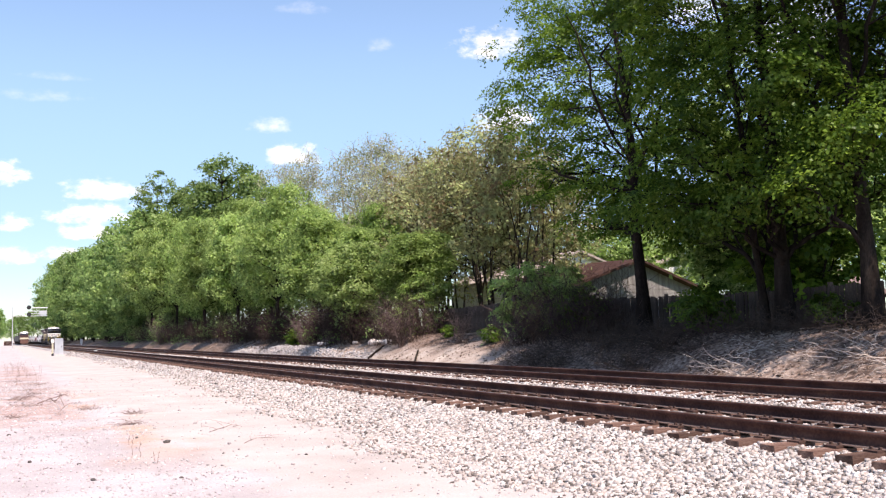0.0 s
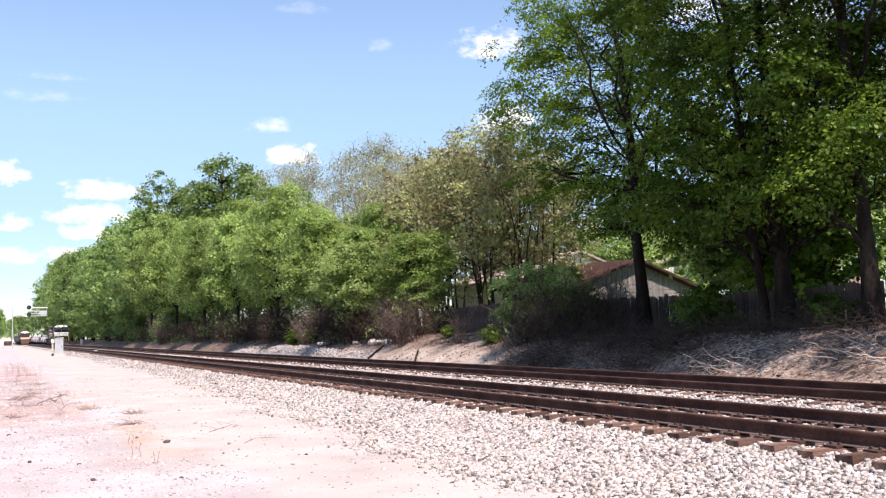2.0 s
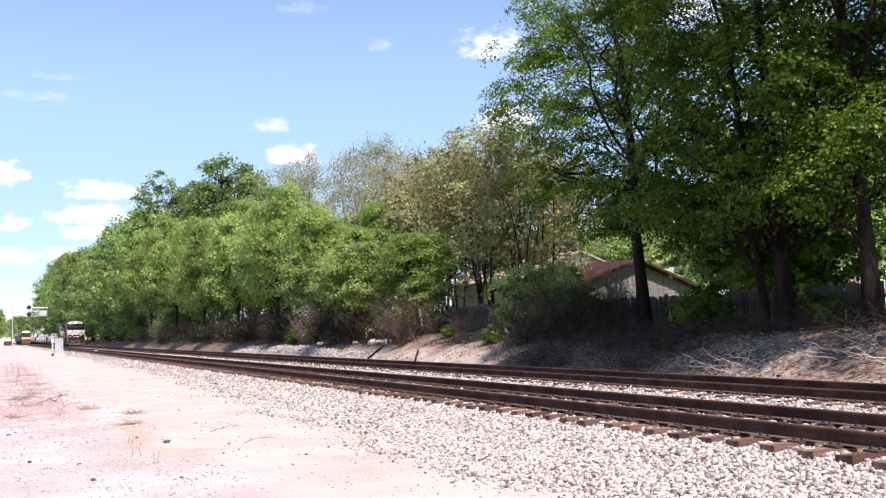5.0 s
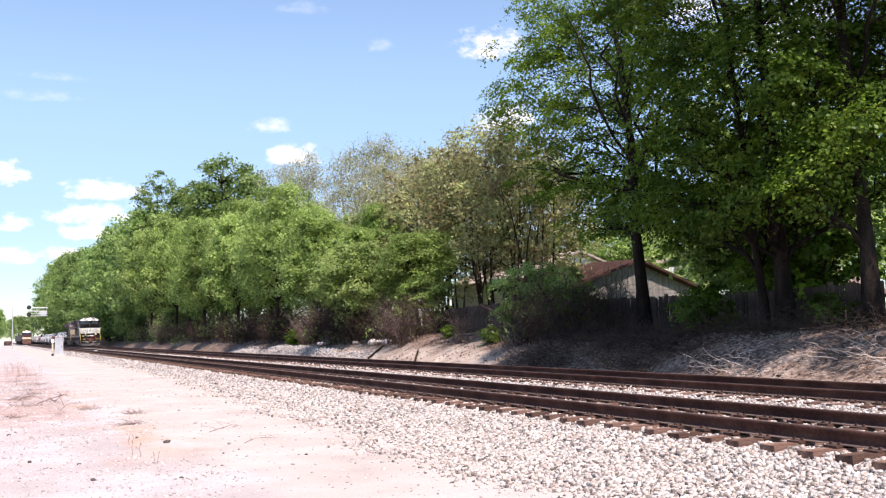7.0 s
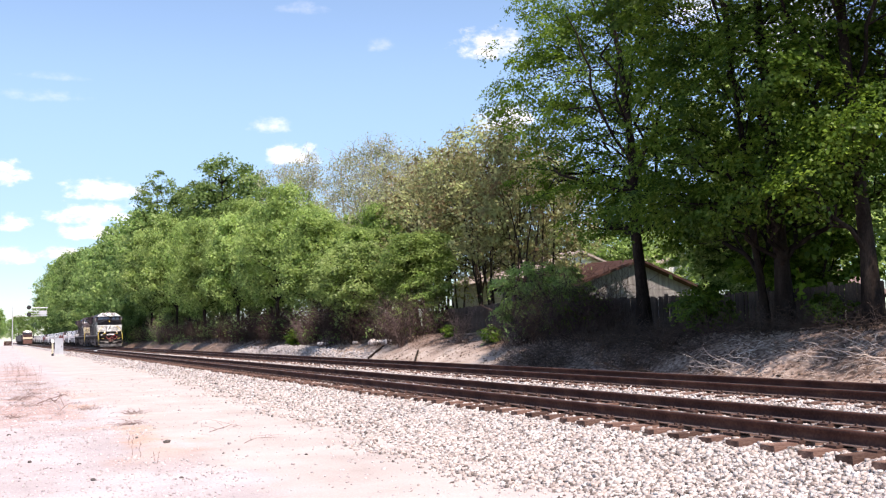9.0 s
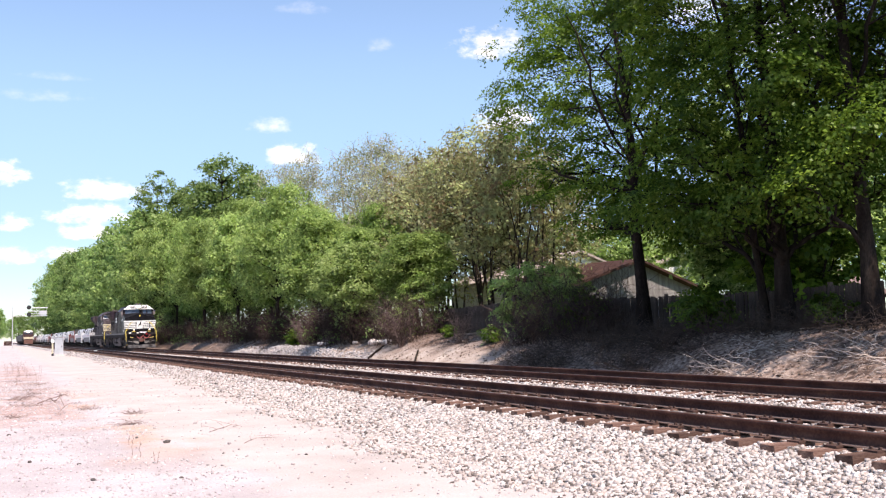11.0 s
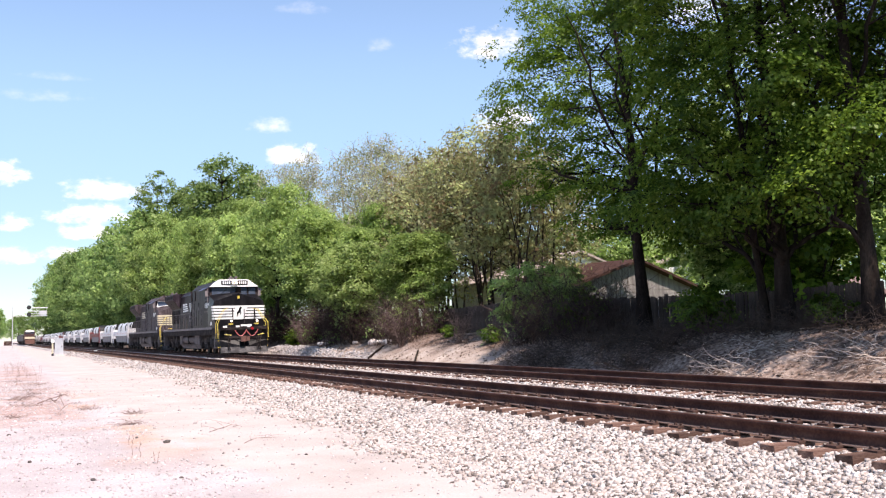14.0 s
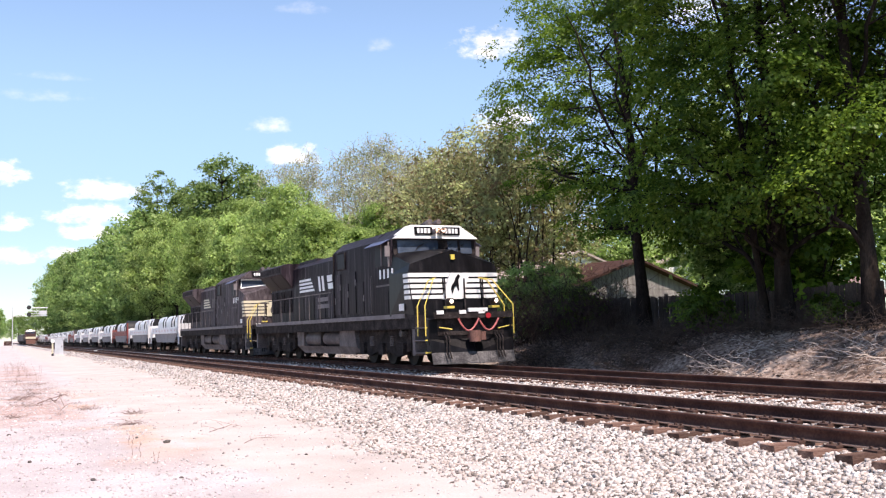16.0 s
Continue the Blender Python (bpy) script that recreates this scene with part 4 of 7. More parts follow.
    # tall thin trees still opening their leaves
    for i, (x, y, h, w) in enumerate(((28, 73, 16.2, 3.4), (27, 66, 13.2, 3.6), (28.5, 82, 16.6, 4.0), (28, 92, 17.4, 4.2), (29, 103, 19.4, 4.2), (26.5, 60, 12.0, 3.2))):
        st = forked(h * 0.92, 0.19, rng, h * 0.3, 7, w * 0.6)
        plant("budding_tree", tree_meshes(50 + i, st, billow_lobes(rng, h, 4.0, w, 26, 0.2), 310, 24, 0.12, 0.5, 0.028, 0.6, bare=3, loose=0.7, crest=0.3), ground_pose(x, y), M_LEAF_OLIVE,
              "tall thin tree with sparse opening leaves", group="budding trees", bark=M_PALEBARK)
    # bushy green trees along the line, taller as they run off; unit crowns 10 m high
    kinds = []
    for k, (base, radius, n, pointed) in enumerate(((2.5, 3.2, 26, 0.1), (2.7, 2.8, 24, 0.35), (2.6, 3.5, 28, 0.0), (2.7, 2.6, 22, 0.6))):
        kinds.append(tree_meshes(70 + k, [trunk_line(7.0, 0.16, rng)], billow_lobes(rng, 10, base, radius, n, pointed),
                                 330, 66, 0.145, 0.38, hollow=0.80, up=0.55, loose=0.62, crest=0.5, sunward=0.5))
    rows = [(18.4, 50.4, 0, 0.56, 0.68, 0, 0), (19.4, 46.2, 1, 0.52, 0.72, 0, 1), (19.6, 56.4, 1, 0.66, 0.78, 0, 2), (19.7, 61.4, 0, 0.80, 0.88, 0, 0), (19.4, 65.6, 1, 0.88, 0.86, 1, 1), (19.7, 70.9, 2, 1.06, 0.96, 0, 0),
            (19.9, 76.4, 1, 1.06, 0.95, 1, 2), (19.8, 81.0, 0, 1.22, 1.02, 0, 1), (19.6, 86.8, 1, 1.16, 1.0, 1, 0), (20.0, 93.2, 2, 1.34, 1.06, 0, 2), (19.8, 100.4, 1, 1.28, 1.1, 1, 1), (20.2, 108.6, 0, 1.46, 1.2, 0, 0),
            (20.1, 117.0, 1, 1.42, 1.22, 1, 1), (20.4, 125.5, 2, 1.58, 1.25, 0, 2), (20.1, 134.0, 1, 1.50, 1.3, 1, 0), (20.3, 143.0, 0, 1.68, 1.3, 0, 1), (20.4, 154.5, 2, 1.82, 1.3, 1, 0), (20.3, 168.0, 1, 1.66, 1.4, 0, 2),
            (23.4, 60.0, 1, 0.86, 0.9, 1, 1), (24.0, 69.0, 0, 0.92, 1.0, 1, 2), (24.5, 98.0, 2, 1.35, 1.2, 1, 1), (19.0, 54.6, 3, 0.62, 0.9, 0, 0)]
    for i, (x, y, k, tall, wide, tint, turn) in enumerate(rows):
        x += (-0.7, 0.5, 1.3, -0.2, 0.9)[i % 5]
        tall *= 0.92 if y > 74 else 1.0
        plant("trackside_tree", kinds[k], ground_pose(x, y, 47 * i + 90 * turn) @ Matrix.Diagonal((wide, wide, tall, 1)), (M_LEAF_BRIGHT, M_LEAF_MID)[tint],
              ("bushy light-green tree beside the railway", "bushy mid-green tree beside the railway")[tint], group="bushy trackside trees")
    # tall dark trees behind them
    big = [tree_meshes(80 + k, [trunk_line(17, 0.35, rng)], round_lobes(rng, 21, 6 - 2 * k, 5.6, 30, 0.72), 400, 46, 0.25, 1.05, hollow=0.5, shelf=True) for k in range(2)]
    light = tree_meshes(86, [trunk_line(17, 0.35, rng)], billow_lobes(rng, 21, 4.5, 6.0, 34, 0.1), 220, 32, 0.42, 0.85, hollow=0.75, loose=0.5, crest=0.4, sunward=0.25)
    low = tree_meshes(87, [trunk_line(6.5, 0.16, rng)], billow_lobes(rng, 9, 1.0, 3.6, 22), 110, 28, 0.30, 0.55, hollow=0.7, loose=0.5, crest=0.4, sunward=0.25)
    # dark bushes added as a backing that closes bright gaps below the crowns
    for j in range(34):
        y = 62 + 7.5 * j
        plant("trackside_tree", low, ground_pose(22.6 + (j % 3) * 1.2 + bend(y), y, 83 * j) @ Matrix.Scale(0.58 + 0.012 * j, 4), M_LEAF_DARK, "low bush added as dark backing behind the trackside trees", group="bushy trackside trees")
    for x, y, k, rz, s in ((27.4, 131, 0, 0, 1.25), (26.5, 146, 1, 80, 1.2), (31.8, 134, 0, 200, 1.2), (25.2, 139, 1, 20, 1.12)):
        plant("tall_tree", big[k], ground_pose(x, y, rz) @ Matrix.Scale(s, 4), M_LEAF_DARK, "tall dark-green tree rising over the trackside bushes", group="tall trees")
    st = forked(22, 0.30, rng, 11, 6, 4.0)
    plant("open_tree", tree_meshes(88, st, round_lobes(rng, 26.5, 16, 4.0, 16, 0.7), 130, 36, 0.27, 0.8, 0.05, shelf=True), ground_pose(21.6, 150), M_LEAF_DARK, "tall open tree with bare lower limbs", group="tall trees")
    # long row running to the distance
    i = 0
    for y, x, s in ((150, 20, 0.90), (162, 20.5, 0.98), (176, 20, 0.96), (192, 20.5, 0.95), (210, 20, 0.93), (228, 20.5, 0.93), (248, 20.5, 1.0), (270, 20, 1.15), (292, 20.5, 1.2), (318, 20.5, 1.25),
                    (345, 20.5, 1.25), (375, 21, 1.3), (405, 21.5, 1.25), (440, 21, 1.3)):
        plant("distant_tree", light, ground_pose(x + bend(y), y, 61 * i) @ Matrix.Scale(s, 4), M_LEAF_MID, "tall green tree in the row along the line", group="row of distant trees")
        i += 1
    for j in range(14):
        y = 150 + 10.5 * j
        plant("trackside_tree", low, ground_pose(17.8 + (j % 3) * 0.7 + bend(y), y, 77 * j) @ Matrix.Scale(0.62 + 0.02 * j, 4), M_LEAF_MID, "low bushy green tree in the trackside row", group="bushy trackside trees")
    for j in range(7):                                       # dark bushes standing in for the shade under the end of the row
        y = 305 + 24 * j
        plant("trackside_tree", low, ground_pose(20.0 + (j % 2) * 2.0 + bend(y), y, 51 * j) @ Matrix.Scale(1.25, 4), M_LEAF_DARK, "low bush added for the dark shade under the tall trees", group="bushy trackside trees")
    for x, y, s in ((9, 720, 0.8), (14, 760, 0.9), (19, 800, 0.9), (24, 760, 1.0), (1.0, 600, 0.85), (0, 560, 0.9), (-2.5, 520, 0.95), (2.0, 680, 0.8), (-5, 640, 1.0)):
        plant("distant_tree", light, ground_pose(x + bend(700) * 0.6, y, 61 * i) @ Matrix.Scale(s, 4), M_LEAF_FAR, "hazy green tree far down the line", group="row of distant trees")
        i += 1


make_trees()


def make_brush():
    """Dark thicket of bare stems at the foot of the trees, and leaf scrub in it."""
    rng = np.random.default_rng(77)
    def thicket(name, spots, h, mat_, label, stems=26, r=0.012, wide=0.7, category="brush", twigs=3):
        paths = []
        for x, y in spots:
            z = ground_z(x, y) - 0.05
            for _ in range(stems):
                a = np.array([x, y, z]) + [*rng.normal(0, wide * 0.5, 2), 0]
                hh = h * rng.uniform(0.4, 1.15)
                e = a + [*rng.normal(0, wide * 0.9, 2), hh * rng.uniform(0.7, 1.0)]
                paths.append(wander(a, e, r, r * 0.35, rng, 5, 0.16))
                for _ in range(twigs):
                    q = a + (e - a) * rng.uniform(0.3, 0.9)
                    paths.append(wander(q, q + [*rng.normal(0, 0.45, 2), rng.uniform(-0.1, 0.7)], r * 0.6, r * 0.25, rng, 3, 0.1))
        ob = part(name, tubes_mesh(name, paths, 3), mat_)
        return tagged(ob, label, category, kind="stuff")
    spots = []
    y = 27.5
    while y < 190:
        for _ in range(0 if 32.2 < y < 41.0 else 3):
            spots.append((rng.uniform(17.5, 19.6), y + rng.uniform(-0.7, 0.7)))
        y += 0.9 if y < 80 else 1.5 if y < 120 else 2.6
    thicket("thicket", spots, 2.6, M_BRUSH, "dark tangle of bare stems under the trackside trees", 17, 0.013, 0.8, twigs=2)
    # dark brush added to deepen the shade on the bank, most below the maples
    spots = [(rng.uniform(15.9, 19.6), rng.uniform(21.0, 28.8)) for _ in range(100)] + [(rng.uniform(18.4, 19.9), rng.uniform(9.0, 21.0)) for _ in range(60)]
    thicket("shade_brush", spots, 0.35, M_LITTER, "dead twigs and litter, darkened for the shade on the bank", 8, 0.011, 0.6, twigs=2)
    # low leafy scrub
    pts = []
    for _ in range(170):
        y = 28 + 140 * rng.random() ** 1.4
        x = rng.uniform(17.4, 19.6)
        if 33.0 < y < 44 or 27 < y < 31:
            continue
        c = np.array([x, y, ground_z(x, y) + rng.uniform(0.1, 1.6)])
        pts.append(c + rng.normal(0, 0.42, (rng.integers(25, 70), 3)) * [1, 1, 0.7])
    for yy in (118, 122, 150, 176):              # green climbing down to the ground here and there
        for _ in range(14):
            c = np.array([rng.normal(17.6, 0.4), yy + rng.normal(0, 1.0), 0.3 + rng.uniform(0, 3.4)])
            pts.append(c + rng.normal(0, 0.4, (40, 3)))
    ob = part("scrub", leaves_mesh("scrub", np.concatenate(pts), 0.12, rng), M_LEAF_MID)
    tagged(ob, "leafy scrub along the foot of the trees", "scrub", kind="stuff")
    # bare pinkish-grey bushes standing out of the thicket
    for x, y, h, n in ((17.3, 58.3, 2.3, 60), (17.4, 53.6, 2.8, 26), (17.6, 44.0, 2.2, 60), (17.5, 42.6, 1.8, 40), (17.0, 117.0, 3.6, 60), (18.0, 37.2, 1.6, 40), (18.2, 31.4, 1.7, 40)):
        B = thing("bare_bush", "bare pinkish-grey bush among dark stems", "bush", "bare bushes", m=ground_pose(x, y))
        paths = []
        for _ in range(n):
            a = rng.uniform(0, 2 * math.pi)
            q = h * rng.uniform(0.15, 0.6)
            e = np.array([q * math.cos(a), q * math.sin(a), h * rng.uniform(0.5, 1.05)])
            w = wander((rng.normal(0, 0.12), rng.normal(0, 0.12), 0), e, 0.012 * h / 2.4, 0.004, rng, 6, 0.08)
            paths.append(w)
            for _ in range(3):
                p = w[rng.integers(2, 6), :3]
                paths.append(wander(p, p + [*rng.normal(0, 0.14 * h, 2), rng.uniform(-0.04, 0.2) * h], 0.007, 0.003, rng, 3, 0.1))
        part("branchwork", tubes_mesh("branchwork", paths, 3), M_BUSH, B)
    # bleached cut branches on the open bank
    paths = []
    for _ in range(130):
        y = rng.uniform(8, 21.0)
        x = rng.uniform(15.9, 18.6)
        if y > 18.5 and rng.random() < 0.5:
            continue
        z = ground_z(x, y)
        a = rng.uniform(0, 2 * math.pi)
        L = rng.uniform(0.12, 0.5) if rng.random() < 0.94 else rng.uniform(0.7, 1.3)
        e = np.array([x + L * math.cos(a), y + L * math.sin(a), z + rng.uniform(0.0, 0.4) * L])
        paths.append(wander((x, y, z - 0.02), e, rng.uniform(0.003, 0.010), 0.003, rng, 5, 0.12))
        for _ in range(2):
            q = paths[-1][rng.integers(1, 4), :3]
            paths.append(wander(q, q + [*rng.normal(0, 0.35 * L, 2), rng.uniform(0, 0.35) * L], 0.005, 0.003, rng, 4, 0.12))
    for px, py, n in ((16.5, 18.7, 30), (17.4, 15.6, 30), (17.0, 14.2, 24)):      # heaps
        for _ in range(n):
            x, y = px + rng.normal(0, 0.30), py + rng.normal(0, 0.42)
            z = ground_z(x, y)
            a = rng.uniform(0, 2 * math.pi)
            L = rng.uniform(0.3, 1.0)
            e = np.array([x + L * math.cos(a), y + L * math.sin(a), z + rng.uniform(0.05, 0.55) * L])
            w = wander((x, y, z - 0.02), e, rng.uniform(0.008, 0.018), 0.004, rng, 5, 0.1)
            paths.append(w)
            q = w[3, :3]
            paths.append(wander(q, q + [*rng.normal(0, 0.2, 2), rng.uniform(0, 0.2)], 0.005, 0.002, rng, 3, 0.1))
    # pale chips strewn only on the sunny stretches, to brighten them
    for _ in range(1500):                                    # chips and short bits
        y = rng.uniform(8, 20.5) if rng.random() < 0.7 else rng.uniform(31, 45)
        x = rng.uniform(15.5, 18.4)
        z = ground_z(x, y) + 0.01
        a = rng.uniform(0, 2 * math.pi)
        L = rng.uniform(0.04, 0.16)
        paths.append(np.array([(x, y, z, 0.008), (x + L * math.cos(a), y + L * math.sin(a), z + rng.uniform(-0.01, 0.05), 0.006)]))
    ob = part("cut_branches", tubes_mesh("cut_branches", paths, 4), M_STRAW)
    tagged(ob, "bleached dead branches heaped on the sunny bank", "branches", kind="stuff")


make_brush()


# ---------------------------------------------------------------- train paint
M_BLACK = material("black_engine_paint", [(0.003, 0.0027, 0.0032), (0.0052, 0.0047, 0.0056), (0.009, 0.0082, 0.0095), (0.022, 0.019, 0.021)], 0.38, 0, 2.4, 11, 0.08, 0.005, stretch=(1, 1.6, 0.16), spec=0.12)
# flank paint lifted above the nose black: rain streaks plus sky sheen in colour
M_SIDE = material("black_hood_paint_sheen", [(0.007, 0.0050, 0.0066), (0.017, 0.0124, 0.0158), (0.032, 0.0240, 0.0295), (0.115, 0.091, 0.104)], 0.40, 0, 1.9, 9, 0.16, 0.008, 0.35, stretch=(1, 3.4, 0.12), spec=0.02)
M_DUSTY = material("dusty_black_paint", [(0.021, 0.0165, 0.0180), (0.048, 0.0385, 0.0415), (0.088, 0.0715, 0.076), (0.17, 0.140, 0.144)], 0.55, 0, 2.0, 11, 0.08, 0.004, stretch=(1, 1.8, 0.2), spec=0.03)
M_WHITE = material("white_paint", [(0.70, 0.69, 0.67), (0.80, 0.80, 0.79)], 0.45, 0, 2, 30, 0.05)
M_CREAM = material("aged_cream_paint", [(0.50, 0.44, 0.30), (0.66, 0.60, 0.44)], 0.55, 0, 3, 30, 0.05)
M_YELLOW = material("yellow_rail_paint", [(0.62, 0.46, 0.08), (0.74, 0.58, 0.12)], 0.45, 0, 5, 40, 0.05)
M_TANK = material("grey_dusty_steel", [(0.075, 0.064, 0.065), (0.13, 0.112, 0.112), (0.20, 0.174, 0.17)], 0.65, 0.0, 1.5, 18, 0.15, spec=0.06)
M_UNDER = material("grimy_running_gear", [(0.010, 0.008, 0.008), (0.026, 0.0215, 0.021), (0.065, 0.053, 0.051)], 0.85, 0, 3, 25, 0.3, spec=0.08)
M_WHEEL = material("worn_wheel_steel", [(0.014, 0.011, 0.010), (0.035, 0.029, 0.026)], 0.7, 0.0, 3, 25, 0.15, spec=0.15)
M_PLOW = material("scuffed_grey_plow", [(0.03, 0.028, 0.030), (0.065, 0.061, 0.063), (0.14, 0.133, 0.133)], 0.6, 0.0, 2.5, 20, 0.2, spec=0.1)
M_GLASS = material("reflecting_cab_glass", [(0.035, 0.048, 0.075), (0.075, 0.095, 0.13)], 0.07, 0.0, 1, 10, 0, spec=0.6)
# flat near-black pane; the unlit inside of an opening is put into its colour
M_DARKPANE = material("unlit_opening", [(0.006, 0.006, 0.008), (0.015, 0.015, 0.018)], 0.5, 0, 2, 20, 0, spec=0.1)
M_RED = material("red_hose_rubber", [(0.40, 0.09, 0.09), (0.52, 0.16, 0.15)], 0.5, 0, 6, 40, 0.1)
M_REDLENS = material("red_marker_lens", [(0.28, 0.01, 0.015), (0.36, 0.02, 0.03)], 0.2, 0, 5, 40, 0)
M_LAMP = material("headlamp_bulb", [(0.9, 0.9, 0.8), (1, 1, 0.9)], 0.3, 0, 5, 40, 0, glow=((1.0, 0.70, 0.42), 120.0))
M_DITCH = material("ditch_lamp_lens", [(0.9, 0.85, 0.7), (1, 0.95, 0.8)], 0.2, 0, 5, 40, 0, glow=((1.0, 0.82, 0.62), 2.0))
M_RUST = material("rusted_casting", [(0.10, 0.05, 0.04), (0.22, 0.11, 0.09)], 0.85, 0.2, 5, 40, 0.3)
M_SILL = material("grey_sill_paint", [(0.14, 0.122, 0.123), (0.25, 0.222, 0.224)], 0.6, 0, 2, 25, 0.08, spec=0.06)
M_SHADE = material("blue_grey_sunshade", [(0.06, 0.075, 0.14), (0.09, 0.11, 0.19)], 0.6, 0, 2, 30, 0.05)
M_COIL = material("bright_coiled_steel", [(0.50, 0.50, 0.51), (0.70, 0.70, 0.71), (0.82, 0.82, 0.82)], 0.45, 0.35, 1.0, 20, 0.1, stretch=(1, 25, 1))
M_COILDARK = material("dark_coil_edge_gap", [(0.012, 0.012, 0.013), (0.03, 0.03, 0.032)], 0.6, 0.4, 2, 60, 0.2)
M_CARWHITE = material("silver_white_car_paint", [(0.50, 0.49, 0.49), (0.68, 0.67, 0.67), (0.78, 0.77, 0.77)], 0.55, 0, 1.2, 14, 0.1, spread=0.12, stretch=(1, 1, 0.4))
M_CARGREY = material("grey_car_trough", [(0.15, 0.137, 0.147), (0.26, 0.24, 0.25)], 0.65, 0, 1.2, 14, 0.1, spread=0.15)
M_CARPINK = material("faded_red_stencil", [(0.55, 0.36, 0.35), (0.66, 0.48, 0.47)], 0.6, 0, 3, 30, 0.05)
M_CARRED = material("oxide_red_car_paint", [(0.17, 0.035, 0.03), (0.27, 0.06, 0.05)], 0.6, 0, 1.5, 16, 0.1)


def quad_solid(bm, pts, thick, mat=0):
    """A flat panel through points, given a little depth."""
    ps = [Vector(p) for p in pts]
    n = (ps[1] - ps[0]).cross(ps[2] - ps[0]).normalized() * thick
    a = [bm.verts.new(p) for p in ps]
    b = [bm.verts.new(p + n) for p in ps]
    k = len(ps)
    bm.faces.new(a[::-1])
    bm.faces.new(b)
    for i in range(k):
        bm.faces.new((a[i], a[(i + 1) % k], b[(i + 1) % k], b[i]))


def locomotive(label, body_mat, stripe_mat, roof_mat, fresh, side_mat):
    """Six-axle wide-nosed diesel; its nose is at y = 0, its tail runs to +y, rail tops at z = 0."""
    L = thing("locomotive", label, "locomotive", "locomotives")
    bm = bmesh.new()                                        # running board and frame
    box(bm, -1.5, 1.5, -0.30, 20.0, 1.18, 1.60)
    box(bm, -1.12, 1.12, -1.12, 20.3, 0.95, 1.58)
    soften(bm, 0.03)
    frame_ = part("underframe", bm, M_UNDER, L)
    bm = bmesh.new()
    for s in (-1, 1):
        box(bm, min(s * 1.50, s * 1.555), max(s * 1.50, s * 1.555), 0.5, 19.6, 1.52, 1.66)
    part("side_sill", bm, M_SILL, L, "pale grey sill stripe")

    # nose: slanted face, gable-shaped top that runs back to the windscreen
    face = [(-1.45, -0.12, 1.60), (1.45, -0.12, 1.60), (1.56, 0.02, 2.95), (1.48, 0.046, 3.20), (0.0, 0.094, 3.66), (-1.48, 0.046, 3.20), (-1.56, 0.02, 2.95)]
    back = [(-1.56, 1.62, 1.60), (1.56, 1.62, 1.60), (1.56, 1.62, 2.95), (1.50, 1.62, 3.66), (0.0, 1.62, 3.80), (-1.50, 1.62, 3.66), (-1.56, 1.62, 2.95)]
    bm = bmesh.new()
    a, b = [bm.verts.new(p) for p in face], [bm.verts.new(p) for p in back]
    bm.faces.new(a[::-1])
    bm.faces.new(b)
    for i in range(7):
        bm.faces.new((a[i], a[(i + 1) % 7], b[(i + 1) % 7], b[i]))
    soften(bm, 0.05, 2)
    nose = part("nose", bm, body_mat, L)
    # white stripes with a pale emblem patch
    z = 2.10
    def face_y(zz):
        return -0.12 + (zz - 1.60) * (0.14 / 1.35)
    for i in range(5):
        z0, z1 = z + 0.172 * i, z + 0.172 * i + (0.112 if i < 4 else 0.125)
        w = 1.46 + 0.1 * (z0 - 1.9)
        for x0, x1 in (((-w, -0.43), (-0.37, 0.90), (0.96, w)) if i < 4 else ((-w, w),)):
            bm = bmesh.new()
            y = face_y((z0 + z1) / 2)
            vs = box(bm, x0, x1, y - 0.022, y + 0.03, z0, z1)
            part("stripe", bm, stripe_mat, nose)
    for i in range(5):                                      # the stripes go round the corner onto the side
        for s in (-1, 1):
            bm = bmesh.new()
            z0 = z + 0.172 * i
            xx = 1.50 + 0.055 * (z0 - 1.7)
            box(bm, min(s * (xx - 0.03), s * (xx + 0.012)), max(s * (xx - 0.03), s * (xx + 0.012)), 0.0, 0.42, z0, z0 + 0.112)
            part("side_stripe", bm, stripe_mat, nose)
    bm = bmesh.new()
    prism(bm, [(-0.46, 2.08), (0.22, 2.08), (0.50, 2.90), (-0.18, 2.90)], -0.135, -0.05, "y")
    part("emblem_panel", bm, stripe_mat, nose)
    bm = bmesh.new()                                        # plain dark rearing mark
    prism(bm, [(-0.16, 2.26), (-0.12, 2.26), (-0.07, 2.44), (0.03, 2.50), (0.07, 2.34), (0.10, 2.36), (0.09, 2.56), (0.08, 2.68), (0.15, 2.80), (0.08, 2.86), (0.00, 2.76), (-0.06, 2.62), (-0.15, 2.50), (-0.18, 2.34), (-0.13, 2.40)],
          -0.165, -0.10, "y")
    part("emblem", bm, body_mat, nose)
    for x in (-0.40, 0.28, 0.93):
        bm = bmesh.new()
        tube(bm, [(x, -0.20, 1.62), (x, -0.16, 2.72)], 0.024, 6)
        part("grab_bar", bm, M_UNDER, nose)
    bm = bmesh.new()
    box(bm, -0.08, 0.05, -0.01, 0.12, 3.34, 3.50)
    part("nose_marker", bm, M_YELLOW, nose, "small yellow plate")

    # cab
    bm = bmesh.new()
    outline = [(-1.54, 1.62), (1.54, 1.62), (1.54, 4.10), (0.90, 4.54), (-0.90, 4.54), (-1.54, 4.10)]
    prism(bm, outline, 1.42, 3.35, "y")
    for v in bm.verts:
        if v.co.y < 1.5 and v.co.z < 3.8:
            v.co.y = 1.60
    soften(bm, 0.04, 2)
    cab = part("cab", bm, side_mat, L)
    bm = bmesh.new()                                        # brow over the windscreen
    pts0 = [(-1.50, 4.12), (1.50, 4.12), (0.88, 4.57), (-0.88, 4.57)]
    v0 = [bm.verts.new((x, 1.18 + (zz - 4.13) * 0.25, zz)) for x, zz in pts0]
